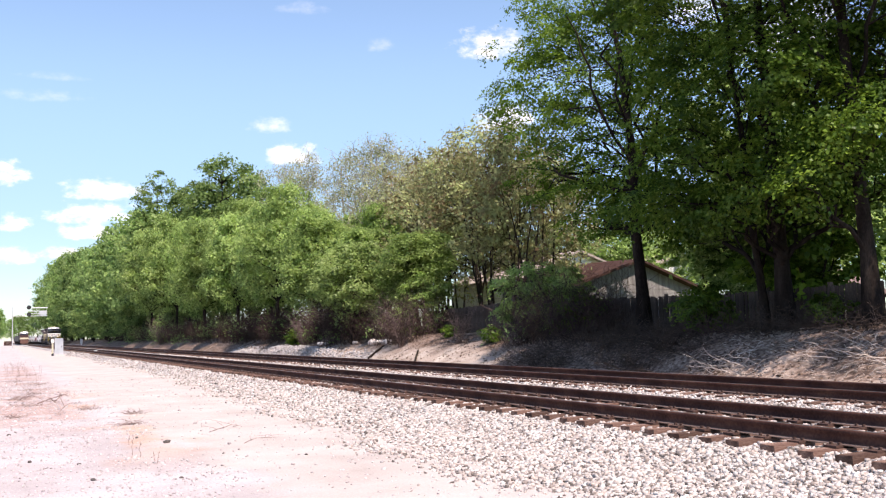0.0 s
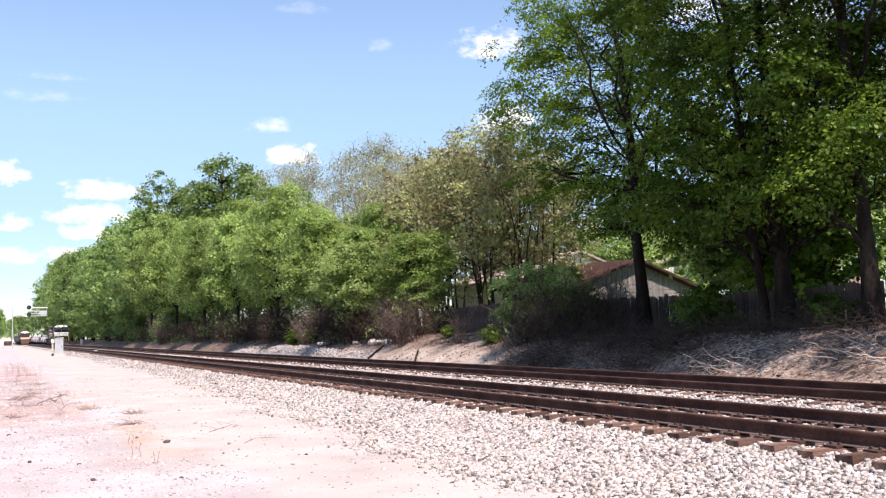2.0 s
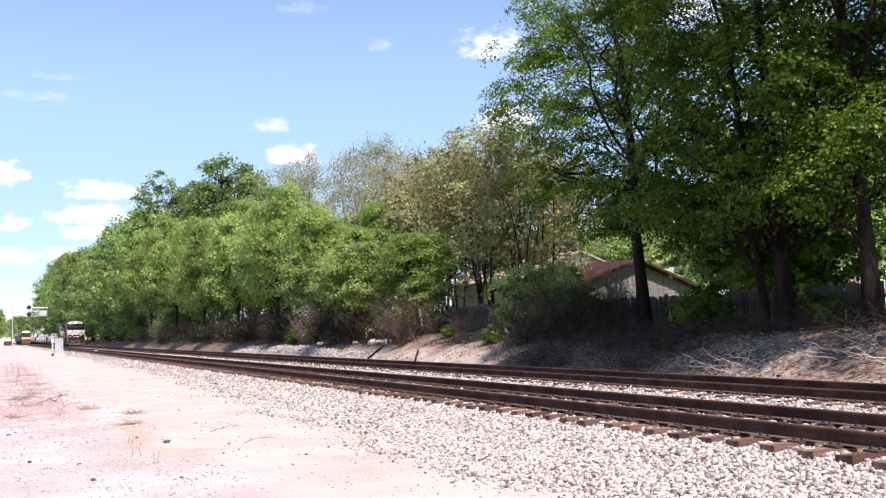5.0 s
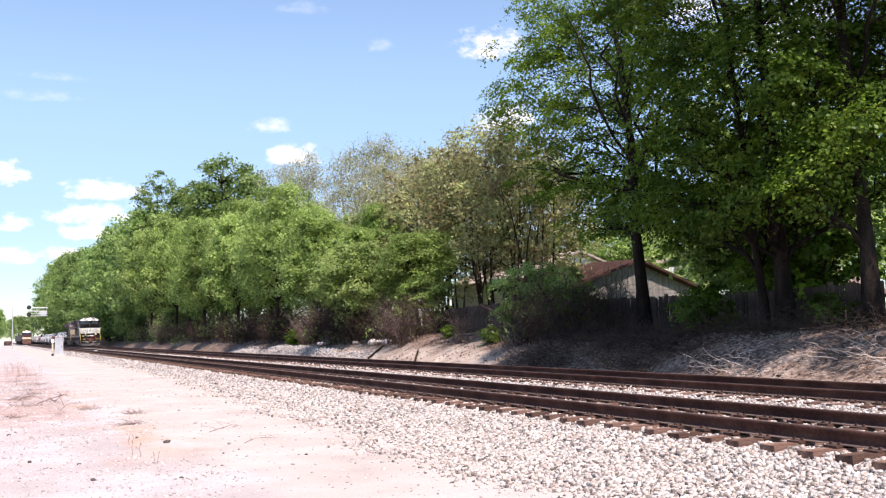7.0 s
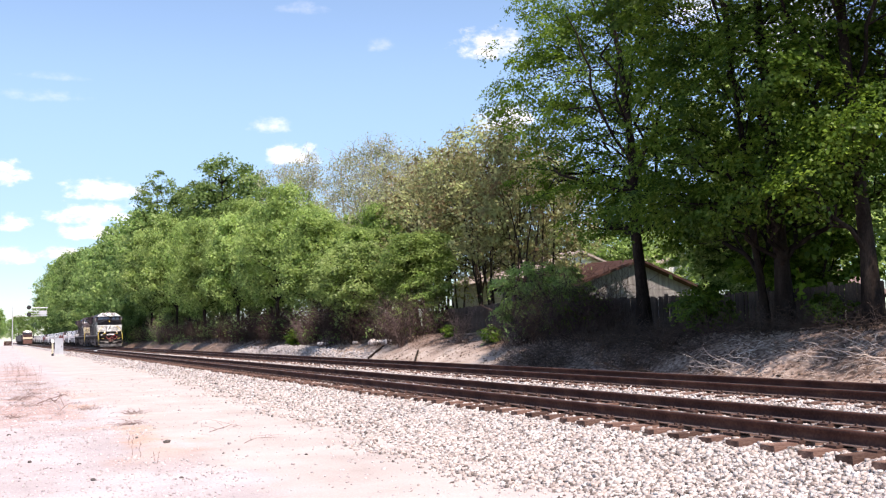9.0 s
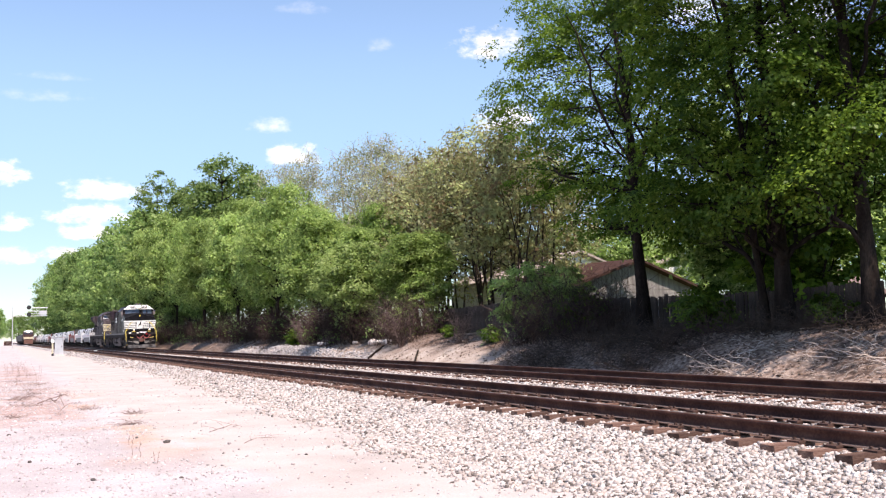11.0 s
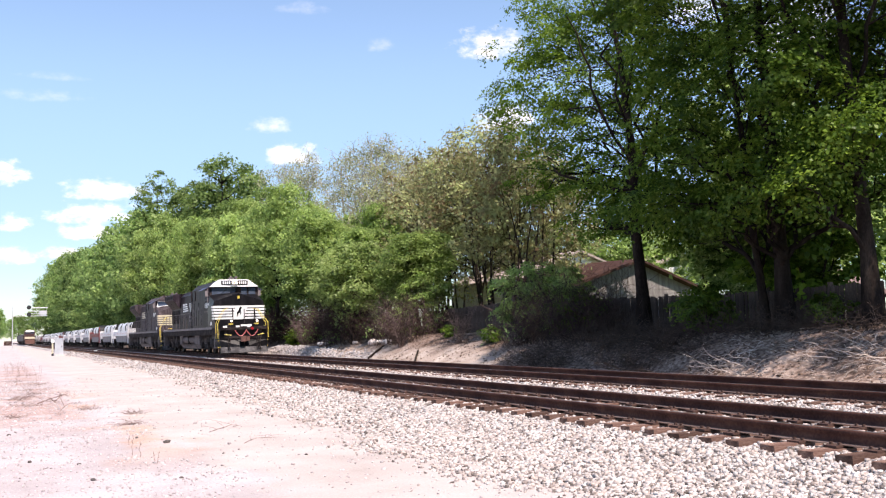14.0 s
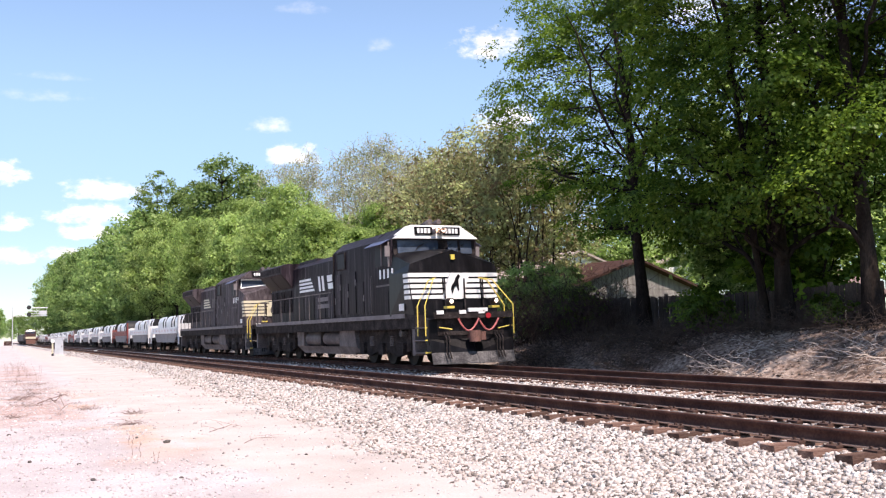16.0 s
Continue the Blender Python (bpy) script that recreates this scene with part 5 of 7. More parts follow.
    v1 = [bm.verts.new((x, 1.80, zz)) for x, zz in pts0]
    bm.faces.new(v0[::-1])
    bm.faces.new(v1)
    for i in range(4):
        bm.faces.new((v0[i], v0[(i + 1) % 4], v1[(i + 1) % 4], v1[i]))
    soften(bm, 0.03, 2)
    brow = part("brow", bm, roof_mat, L, "white brow panel" if fresh else "dusty brow panel")
    for x in (-0.48, 0.52):
        bm = bmesh.new()
        box(bm, x - 0.29, x + 0.29, 1.17, 1.28, 4.26, 4.48)
        board = part("number_board", bm, M_BLACK, brow, "black number board")
        for i in range(4):                                  # plain bars in place of the digits
            bm = bmesh.new()
            box(bm, x - 0.235 + i * 0.125, x - 0.15 + i * 0.125, 1.155, 1.18, 4.29, 4.45)
            part("bar", bm, M_WHITE, board)
        for a_, b_, c_, d_ in ((x - 0.31, x + 0.31, 4.48, 4.50), (x - 0.31, x + 0.31, 4.24, 4.26), (x - 0.31, x - 0.29, 4.26, 4.48), (x + 0.29, x + 0.31, 4.26, 4.48)):
            bm = bmesh.new()
            box(bm, a_, b_, 1.16, 1.26, c_, d_)
            part("board_rim", bm, M_BLACK, board)
    for x in (-0.11, 0.11):
        bm = bmesh.new()                                    # deep lamp barrel with the bulb at its end
        drum(bm, (x, 1.03, 4.36), 0.092, 0.38, "y", 16, 0.080)
        lamp = part("headlamp", bm, M_SILL, brow)
        bm = bmesh.new()
        drum(bm, (x, 1.205, 4.36), 0.052, 0.02, "y", 14)
        part("bulb", bm, M_LAMP, lamp)
    bm = bmesh.new()                                        # dark mask round the windscreen
    vs = box(bm, -1.47, 1.47, 0, 0.04, 3.56, 4.13)
    for v in vs:
        v.co.y += 1.37 + (v.co.z - 3.66) * 0.12
    part("windscreen_mask", bm, M_UNDER, cab)
    if fresh:
        for x0 in (-0.75, 0.25, 0.72):
            bm = bmesh.new()
            tube(bm, [(x0, 1.30, 3.70), (x0 + 0.10, 1.315, 3.84), (x0 + 0.34, 1.33, 3.97)], 0.012, 4)
            part("wiper", bm, M_UNDER, cab)
    # windscreen panes and frame
    for x0, x1 in ((-1.34, 0.10), (0.46, 0.82), (0.92, 1.34)) if fresh else ((-1.36, 1.36),):
        bm = bmesh.new()
        vs = box(bm, x0, x1, 0, 0.03, 3.64, 4.08)
        for v in vs:
            v.co.y += 1.33 + (v.co.z - 3.66) * 0.12
        part("windscreen_pane", bm, M_GLASS, cab, "dark reflective windscreen")
    if not fresh:
        bm = bmesh.new()
        tube(bm, [(-1.38, 1.30, 3.62), (-1.36, 1.32, 4.10), (1.36, 1.32, 4.10), (1.38, 1.30, 3.62), (0, 1.24, 3.78), (-1.38, 1.30, 3.62)], 0.055, 5)
        part("windscreen_rim", bm, M_WHITE, cab, "white windscreen rim")
    for s in (-1, 1):
        bm = bmesh.new()
        box(bm, min(s * 1.53, s * 1.56), max(s * 1.53, s * 1.56), 1.66, 2.85, 3.28, 3.98)
        w_ = part("side_window", bm, M_DARKPANE, cab)
        for y0, y1, z0, z1 in ((1.58, 1.66, 3.22, 4.04), (2.22, 2.28, 3.28, 3.98)):
            bm = bmesh.new()
            box(bm, min(s * 1.54, s * 1.585), max(s * 1.54, s * 1.585), y0, y1, z0, z1)
            part("window_post", bm, M_SILL, w_)
        bm = bmesh.new()
        quad_solid(bm, [(s * 1.54, 1.55, 4.10), (s * 1.54, 3.15, 4.10), (s * 1.86, 3.1, 3.93), (s * 1.86, 1.6, 3.93)], 0.02)
        part("sunshade", bm, M_SHADE, cab, "blue-grey sunshade over the side window")
        for i in range(4):                                  # plain bars in place of the unit's digits
            bm = bmesh.new()
            y0 = 1.30 + i * 0.36
            box(bm, min(s * 1.54, s * 1.548), max(s * 1.54, s * 1.548), y0, y0 + 0.15, 2.86, 3.16)
            part("bar", bm, M_WHITE, cab)
        bm = bmesh.new()
        box(bm, min(s * 1.54, s * 1.548), max(s * 1.54, s * 1.548), 1.25, 2.85, 2.60, 2.66)
        part("small_lettering", bm, M_TANK, cab)
        bm = bmesh.new()
        box(bm, min(s * 1.54, s * 1.552), max(s * 1.54, s * 1.552), 0.45, 0.85, 1.76, 1.98)
        part("sill_plate", bm, M_WHITE, cab)
    for s in (-1, 1):                                       # mirror, grab irons and door lines on the cab side
        bm = bmesh.new()
        box(bm, min(s * 1.55, s * 1.72), max(s * 1.55, s * 1.72), 1.52, 1.56, 3.55, 3.90)
        part("side_mirror", bm, M_SILL, cab)
        bm = bmesh.new()
        tube(bm, [(s * 1.555, 3.22, 1.75), (s * 1.60, 3.22, 1.80), (s * 1.60, 3.22, 2.95), (s * 1.555, 3.22, 3.0)], 0.016, 5)
        part("grab_iron", bm, M_TANK, cab)
        bm = bmesh.new()
        box(bm, min(s * 1.54, s * 1.55), max(s * 1.54, s * 1.55), 1.75, 2.35, 1.72, 2.45)
        part("battery_door", bm, side_mat, cab)
        for yy, z0 in ((3.34, 1.7), (7.62, 1.7)):
            bm = bmesh.new()
            box(bm, min(s * 1.40, s * 1.47), max(s * 1.40, s * 1.47), yy, yy + 0.06, z0, 4.1)
            part("panel_seam", bm, M_UNDER, cab)
    # equipment cabinet behind the cab, engine hood, radiator
    bm = bmesh.new()
    prism(bm, [(-1.42, 1.62), (1.42, 1.62), (1.42, 4.16), (1.0, 4.50), (-1.0, 4.50), (-1.42, 4.16)], 3.37, 7.7, "y")
    soften(bm, 0.035, 2)
    cabinet = part("equipment_cabinet", bm, side_mat, L)
    for s in (-1, 1):
        for i in range(5):
            bm = bmesh.new()
            y0 = 3.55 + i * 0.83
            box(bm, min(s * 1.42, s * 1.445), max(s * 1.42, s * 1.445), y0, y0 + 0.72, 1.8, 2.9 if i % 2 else 3.3)
            soften(bm, 0.012)
            part("cabinet_door", bm, side_mat, cabinet)
        for y0, y1 in ((6.35, 7.2),):                              # dark air opening high on the cabinet
            bm = bmesh.new()
            box(bm, min(s * 1.42, s * 1.455), max(s * 1.42, s * 1.455), y0, y1, 3.50, 4.05)
            vent = part("air_opening", bm, M_DARKPANE, cabinet)
            for a_, b_, c_, d_ in ((y0 - 0.05, y1 + 0.05, 4.05, 4.09), (y0 - 0.05, y1 + 0.05, 3.46, 3.50), (y0 - 0.05, y0, 3.50, 4.05), (y1, y1 + 0.05, 3.50, 4.05)):
                bm = bmesh.new()
                box(bm, min(s * 1.42, s * 1.465), max(s * 1.42, s * 1.465), a_, b_, c_, d_)
                part("opening_frame", bm, M_UNDER, vent)
        for y0, h0 in ((3.5, 2.6), (4.33, 2.2), (5.16, 2.8), (5.98, 2.4), (6.85, 2.7), (7.45, 2.2)):   # scuffed latch handles
            bm = bmesh.new()
            box(bm, min(s * 1.445, s * 1.46), max(s * 1.445, s * 1.46), y0, y0 + 0.06, h0, h0 + 0.22)
            part("door_latch", bm, M_SILL, cabinet)
    bm = bmesh.new()
    prism(bm, [(-0.95, 1.62), (0.95, 1.62), (0.95, 4.02), (0.70, 4.24), (-0.70, 4.24), (-0.95, 4.02)], 7.72, 15.0, "y")
    soften(bm, 0.03, 2)
    hood = part("engine_hood", bm, side_mat, L)
    for s in (-1, 1):
        for i in range(9):
            bm = bmesh.new()
            y0 = 7.95 + i * 0.77
            box(bm, min(s * 0.95, s * 0.975), max(s * 0.95, s * 0.975), y0, y0 + 0.68, 1.75, 2.65)
            soften(bm, 0.01)
            part("hood_door", bm, side_mat, hood)
        for i in range(4):                                  # pale slanted stripes
            bm = bmesh.new()
            z0 = 2.92 + i * 0.155
            y_a, y_b = 11.75 + 0.16 * i, 14.0
            prism(bm, [(y_a, z0), (y_b, z0), (y_b, z0 + 0.095), (y_a + 0.10, z0 + 0.095)], min(s * 0.95, s * 0.956), max(s * 0.95, s * 0.956), "x")
            part("hood_stripe", bm, stripe_mat, hood)
        if fresh:                                           # plain shapes in place of the emblem letters
            for pts in ([(10.35, 2.86), (10.62, 2.86), (10.78, 3.48), (10.51, 3.48)], [(10.85, 2.86), (11.10, 2.86), (11.26, 3.48), (11.01, 3.48)],
                        [(9.25, 2.90), (9.85, 2.90), (9.95, 3.14), (9.30, 3.14)], [(9.35, 3.20), (9.98, 3.20), (10.05, 3.46), (9.40, 3.46)]):
                bm = bmesh.new()
                prism(bm, pts, min(s * 0.95, s * 0.957), max(s * 0.95, s * 0.957), "x")
                part("emblem_shape", bm, stripe_mat, hood)
            for z0, y0, y1 in ((2.42, 9.85, 11.2), (2.14, 9.7, 11.25)):
                bm = bmesh.new()
                box(bm, min(s * 0.975, s * 0.983), max(s * 0.975, s * 0.983), y0, y1, z0, z0 + 0.17)
                part("lettering_bar", bm, M_SILL, hood)
        else:
            bm = bmesh.new()
            box(bm, min(s * 0.95, s * 0.956), max(s * 0.95, s * 0.956), 9.4, 11.2, 2.9, 3.45)
            part("faded_emblem", bm, M_TANK, hood)
    bm = bmesh.new()
    prism(bm, [(-0.95, 1.62), (0.95, 1.62), (0.95, 3.20), (1.50, 3.86), (1.50, 4.20), (1.28, 4.30), (-1.28, 4.30), (-1.50, 4.20), (-1.50, 3.86), (-0.95, 3.20)], 15.02, 18.9, "y")
    soften(bm, 0.03, 2)
    rad = part("radiator_section", bm, side_mat, L, "flared radiator section")
    for s in (-1, 1):
        for i in range(3):
            bm = bmesh.new()
            y0 = 15.25 + i * 1.2
            vs = box(bm, min(s * 0.965, s * 0.99), max(s * 0.965, s * 0.99), y0, y0 + 1.05, 2.1, 3.1)
            part("intake_grille", bm, M_UNDER, rad)
        for y0 in (15.25, 17.05):                            # dark screens in the sloping underside
            bm = bmesh.new()
            prism(bm, [(s * 0.99, 3.279), (s * 1.43, 3.807), (s * 1.453, 3.788), (s * 1.013, 3.26)], y0, y0 + 1.6, "y")
            bmesh.ops.recalc_face_normals(bm, faces=bm.faces)
            part("sloping_screen", bm, M_DARKPANE, rad)
        bm = bmesh.new()
        box(bm, min(s * 1.50, s * 1.52), max(s * 1.50, s * 1.52), 15.2, 18.7, 3.92, 4.16)
        part("radiator_grille", bm, M_UNDER, rad)
    bm = bmesh.new()
    box(bm, -0.45, 0.45, 9.0, 10.4, 4.20, 4.42)
    soften(bm, 0.03)
    part("exhaust_hatch", bm, side_mat, L)
    bm = bmesh.new()
    box(bm, -0.75, 0.75, 12.0, 14.6, 4.15, 4.32)
    soften(bm, 0.03)
    part("roof_hatch", bm, side_mat, L)
    bm = bmesh.new()
    for x in (-0.15, 0.15):
        tube(bm, [(x, 1.9, 4.68), (x * 1.1, 1.35, 4.70)], 0.05, 8, 0.09)
    box(bm, -0.25, 0.25, 1.75, 2.0, 4.58, 4.68)
    part("air_horn", bm, M_TANK, L)

    # front end: pilot, plow, steps, coupler, hoses, lamps
    bm = bmesh.new()
    box(bm, -1.34, 1.34, -1.36, -0.95, 1.46, 1.64)
    soften(bm, 0.04)
    part("anticlimber", bm, M_UNDER, L)
    bm = bmesh.new()
    box(bm, -1.42, 1.42, -1.10, -0.90, 0.70, 1.45)
    soften(bm, 0.02)
    pilot = part("pilot", bm, M_BLACK, L)
    for s in (-1, 1):
        # upper blade in the body's black, standing in for shade below the anticlimber
        bm = bmesh.new()
        quad_solid(bm, [(0.0, -1.40, 0.44), (s * 1.38, -1.205, 0.44), (s * 1.42, -1.13, 0.84), (s * 0.02, -1.17, 0.84)], 0.03 * s)
        part("plow_upper", bm, M_BLACK, L)
        bm = bmesh.new()
        quad_solid(bm, [(0.0, -1.62, 0.10), (s * 1.38, -1.30, 0.10), (s * 1.38, -1.205, 0.44), (0.0, -1.40, 0.44)], 0.03 * s)
        part("plow_blade", bm, M_PLOW, L, "scuffed grey plow blade")
    bm = bmesh.new()
    box(bm, -0.13, 0.13, -1.52, -0.95, 0.80, 1.00)
    drum(bm, (-0.10, -1.56, 0.92), 0.17, 0.34, "z", 14)
    drum(bm, (0.16, -1.50, 0.92), 0.13, 0.26, "z", 12)
    soften(bm, 0.03, 2)
    part("coupler", bm, M_RUST, L, "rust-brown coupler")
    bm = bmesh.new()
    pts = []
    for i in range(17):
        t = i / 16
        pts.append((-0.57 + 1.36 * t, -1.43, 1.44 - 0.36 * abs(math.sin(2 * math.pi * t)) ** 0.9))
    tube(bm, pts, 0.028, 6)
    part("jumper_cable", bm, M_RED, L, "hanging red jumper cable")
    for x in (-0.95, -0.85, 0.75, 0.85, 0.95):
        bm = bmesh.new()
        tube(bm, [(x, -1.15, 1.05), (x + 0.02, -1.34, 0.85), (x - 0.03, -1.42, 0.5), (x, -1.50, 0.26)], 0.022, 6)
        part("air_hose", bm, M_UNDER, L)
    for x in (-0.76, 0.76):
        bm = bmesh.new()
        drum(bm, (x, -1.26, 1.97), 0.10, 0.24, "y", 16)
        lamp = part("ditch_lamp", bm, M_UNDER, L)
        bm = bmesh.new()
        drum(bm, (x, -1.385, 1.97), 0.060, 0.02, "y", 16)
        part("lens", bm, M_DITCH if fresh else M_TANK, lamp, "lit ditch-lamp lens" if fresh else "")
        bm = bmesh.new()
        box(bm, x - 0.14, x + 0.10, -1.38, -1.12, 1.76, 1.83)
        part("lamp_bracket", bm, M_YELLOW, lamp)
    bm = bmesh.new()
    drum(bm, (0.46, -1.39, 1.52), 0.085, 0.05, "y", 14)
    part("red_marker", bm, M_REDLENS, L, "red marker disc")
    for x0, x1, zz in ((-1.25, -1.02, 1.66), (-0.5, -0.28, 1.66), (0.14, 0.36, 1.66), (-0.2, 0.45, 1.72)):
        bm = bmesh.new()
        box(bm, x0, x1, -1.385, -1.33, zz - 0.07, zz + 0.04)
        part("white_tag", bm, M_WHITE, L)
    for s in (-1, 1):
        bm = bmesh.new()                                    # step well
        box(bm, min(s * 1.12, s * 1.52), max(s * 1.12, s * 1.52), -1.02, -0.32, 0.42, 0.47)
        box(bm, min(s * 1.12, s * 1.52), max(s * 1.12, s * 1.52), -1.02, -0.32, 0.80, 0.84)
        box(bm, min(s * 1.12, s * 1.52), max(s * 1.12, s * 1.52), -1.02, -0.32, 1.18, 1.22)
        box(bm, min(s * 1.10, s * 1.13), max(s * 1.10, s * 1.13), -1.02, -0.10, 0.42, 1.5)
        box(bm, min(s * 1.12, s * 1.53), max(s * 1.12, s * 1.53), -0.32, -0.12, 0.36, 1.17)
        steps = part("step_well", bm, M_TANK, L)
        for zz in (0.47, 0.84, 1.22):
            bm = bmesh.new()
            box(bm, min(s * 1.15, s * 1.5), max(s * 1.15, s * 1.5), -1.035, -1.005, zz - 0.035, zz + 0.005)
            part("step_edge", bm, M_YELLOW, steps, "yellow step edge")
        for yy in (-0.50, -1.08):
            bm = bmesh.new()
            tube(bm, [(s * 1.50, yy, 0.95), (s * 1.50, yy, 1.86), (s * 1.02, yy * 0.6, 2.66), (s * 0.76, -0.22, 2.74)], 0.020, 6)
            part("step_handrail", bm, M_YELLOW, L, "yellow step handrail")
        bm = bmesh.new()
        tube(bm, [(s * 1.18, -1.36, 1.20), (s * 0.78, -1.40, 1.13)], 0.022, 6)
        part("cut_lever", bm, M_YELLOW, L, "yellow uncoupling lever")
        # walkway handrail along the hood
        bm = bmesh.new()
        tube(bm, [(s * 1.48, 7.9, 2.68), (s * 1.48, 15.0, 2.68), (s * 1.48, 19.7, 2.68)], 0.02, 5)
        hr = part("handrail", bm, M_TANK, L)
        for i in range(9):
            bm = bmesh.new()
            y0 = 7.9 + i * 1.47
            tube(bm, [(s * 1.48, y0, 1.6), (s * 1.48, y0, 2.68)], 0.02, 5)
            part("stanchion", bm, M_TANK, hr)
    # rear end
    bm = bmesh.new()
    box(bm, -1.40, 1.40, 20.0, 20.2, 0.45, 1.45)
    soften(bm, 0.02)
    part("rear_pilot", bm, M_TANK, L)
    bm = bmesh.new()
    box(bm, -0.16, 0.16, 20.2, 20.85, 0.78, 1.02)
    part("rear_coupler", bm, M_RUST, L)
    # fuel tank with air reservoirs above its edge
    bm = bmesh.new()
    prism(bm, [(5.62, 0.60), (13.2, 0.60), (13.05, 0.40), (12.6, 0.30), (6.3, 0.30), (5.55, 0.42)], -1.30, 1.30, "x")
    for v in bm.verts:
        if v.co.z < 0.5:
            v.co.x *= 0.88
    soften(bm, 0.04, 2)
    tank = part("fuel_tank", bm, M_TANK, L, "dusty grey fuel tank")
    for outline in ([(5.62, 0.602), (7.55, 0.602), (7.55, 1.20), (5.85, 1.20)], [(12.25, 0.602), (13.2, 0.602), (13.3, 1.20), (12.25, 1.20)]):
        bm = bmesh.new()
        prism(bm, outline, -1.30, 1.30, "x")
        soften(bm, 0.03, 2)
        part("tank_end", bm, M_TANK, tank)
    bm = bmesh.new()
    box(bm, -0.80, 0.80, 7.56, 12.24, 0.602, 1.18)
    part("tank_core", bm, M_UNDER, tank)
    for s in (-1, 1):
        for y0 in (8.62, 11.0):
            bm = bmesh.new()
            drum(bm, (s * 1.02, y0, 0.90), 0.285, 2.05, "y", 20)
            soften(bm, 0.06, 2)
            part("air_reservoir", bm, M_TANK, tank)
        for y0 in (9.81,):
            bm = bmesh.new()
            box(bm, min(s * 1.0, s * 1.32), max(s * 1.0, s * 1.32), y0 - 0.05, y0 + 0.05, 0.60, 1.2)
            part("tank_bracket", bm, M_UNDER, tank)
    # trucks
    wheelsets = []
    for c in (3.35, 16.65):
        for s in (-1, 1):
            bm = bmesh.new()
            prism(bm, [(c - 2.45, 0.50), (c - 2.45, 1.0), (c - 1.2, 1.10), (c + 1.2, 1.10), (c + 2.45, 1.0), (c + 2.45, 0.50), (c + 1.3, 0.28), (c + 0.6, 0.42), (c - 0.6, 0.42), (c - 1.3, 0.28)],
                  min(s * 0.98, s * 1.14), max(s * 0.98, s * 1.14), "x")
            soften(bm, 0.03)
            tf = part("truck_frame", bm, M_UNDER, L)
            for k in (-1.85, 0.0, 1.85):
                bm = bmesh.new()
                box(bm, min(s * 1.08, s * 1.26), max(s * 1.08, s * 1.26), c + k - 0.2, c + k + 0.2, 0.34, 0.74)
                soften(bm, 0.05, 2)
                part("axle_box", bm, M_UNDER, tf)
            for k in (-0.95, 0.95):
                bm = bmesh.new()
                for j in range(5):
                    drum(bm, (s * 1.16, c + k, 0.66 + 0.07 * j), 0.10, 0.045, "z", 12)
                part("spring", bm, M_TANK, tf)
            bm = bmesh.new()
            drum(bm, (s * 1.16, c - 2.05, 1.05), 0.12, 0.35, "x", 12)
            part("brake_cylinder", bm, M_PLOW, tf)
        for k in (-1.85, 0.0, 1.85):
            bm = bmesh.new()
            for s in (-1, 1):
                drum(bm, (s * 0.76, 0, 0), 0.53, 0.13, "x", 28)
                drum(bm, (s * 0.69, 0, 0), 0.56, 0.03, "x", 28)
                for j in range(4):
                    a_ = j * math.pi / 2
                    box(bm, min(s * 0.82, s * 0.84), max(s * 0.82, s * 0.84), 0.26 * math.cos(a_) - 0.05, 0.26 * math.cos(a_) + 0.05, 0.26 * math.sin(a_) - 0.05, 0.26 * math.sin(a_) + 0.05)
            drum(bm, (0, 0, 0), 0.09, 1.4, "x", 12)
            w_ = part("wheelset", bm, M_WHEEL, L)
            w_.location = (0, c + k, 0.53)
            wheelsets.append((w_, (0, c + k, 0.53)))
    return L, wheelsets


lead, lead_wheels = locomotive("glossy black diesel locomotive with white nose stripes and brow", M_BLACK, M_WHITE, M_WHITE, True, M_SIDE)
second, second_wheels = locomotive("dusty black diesel locomotive with cream nose stripes", M_DUSTY, M_CREAM, M_DUSTY, False, M_DUSTY)


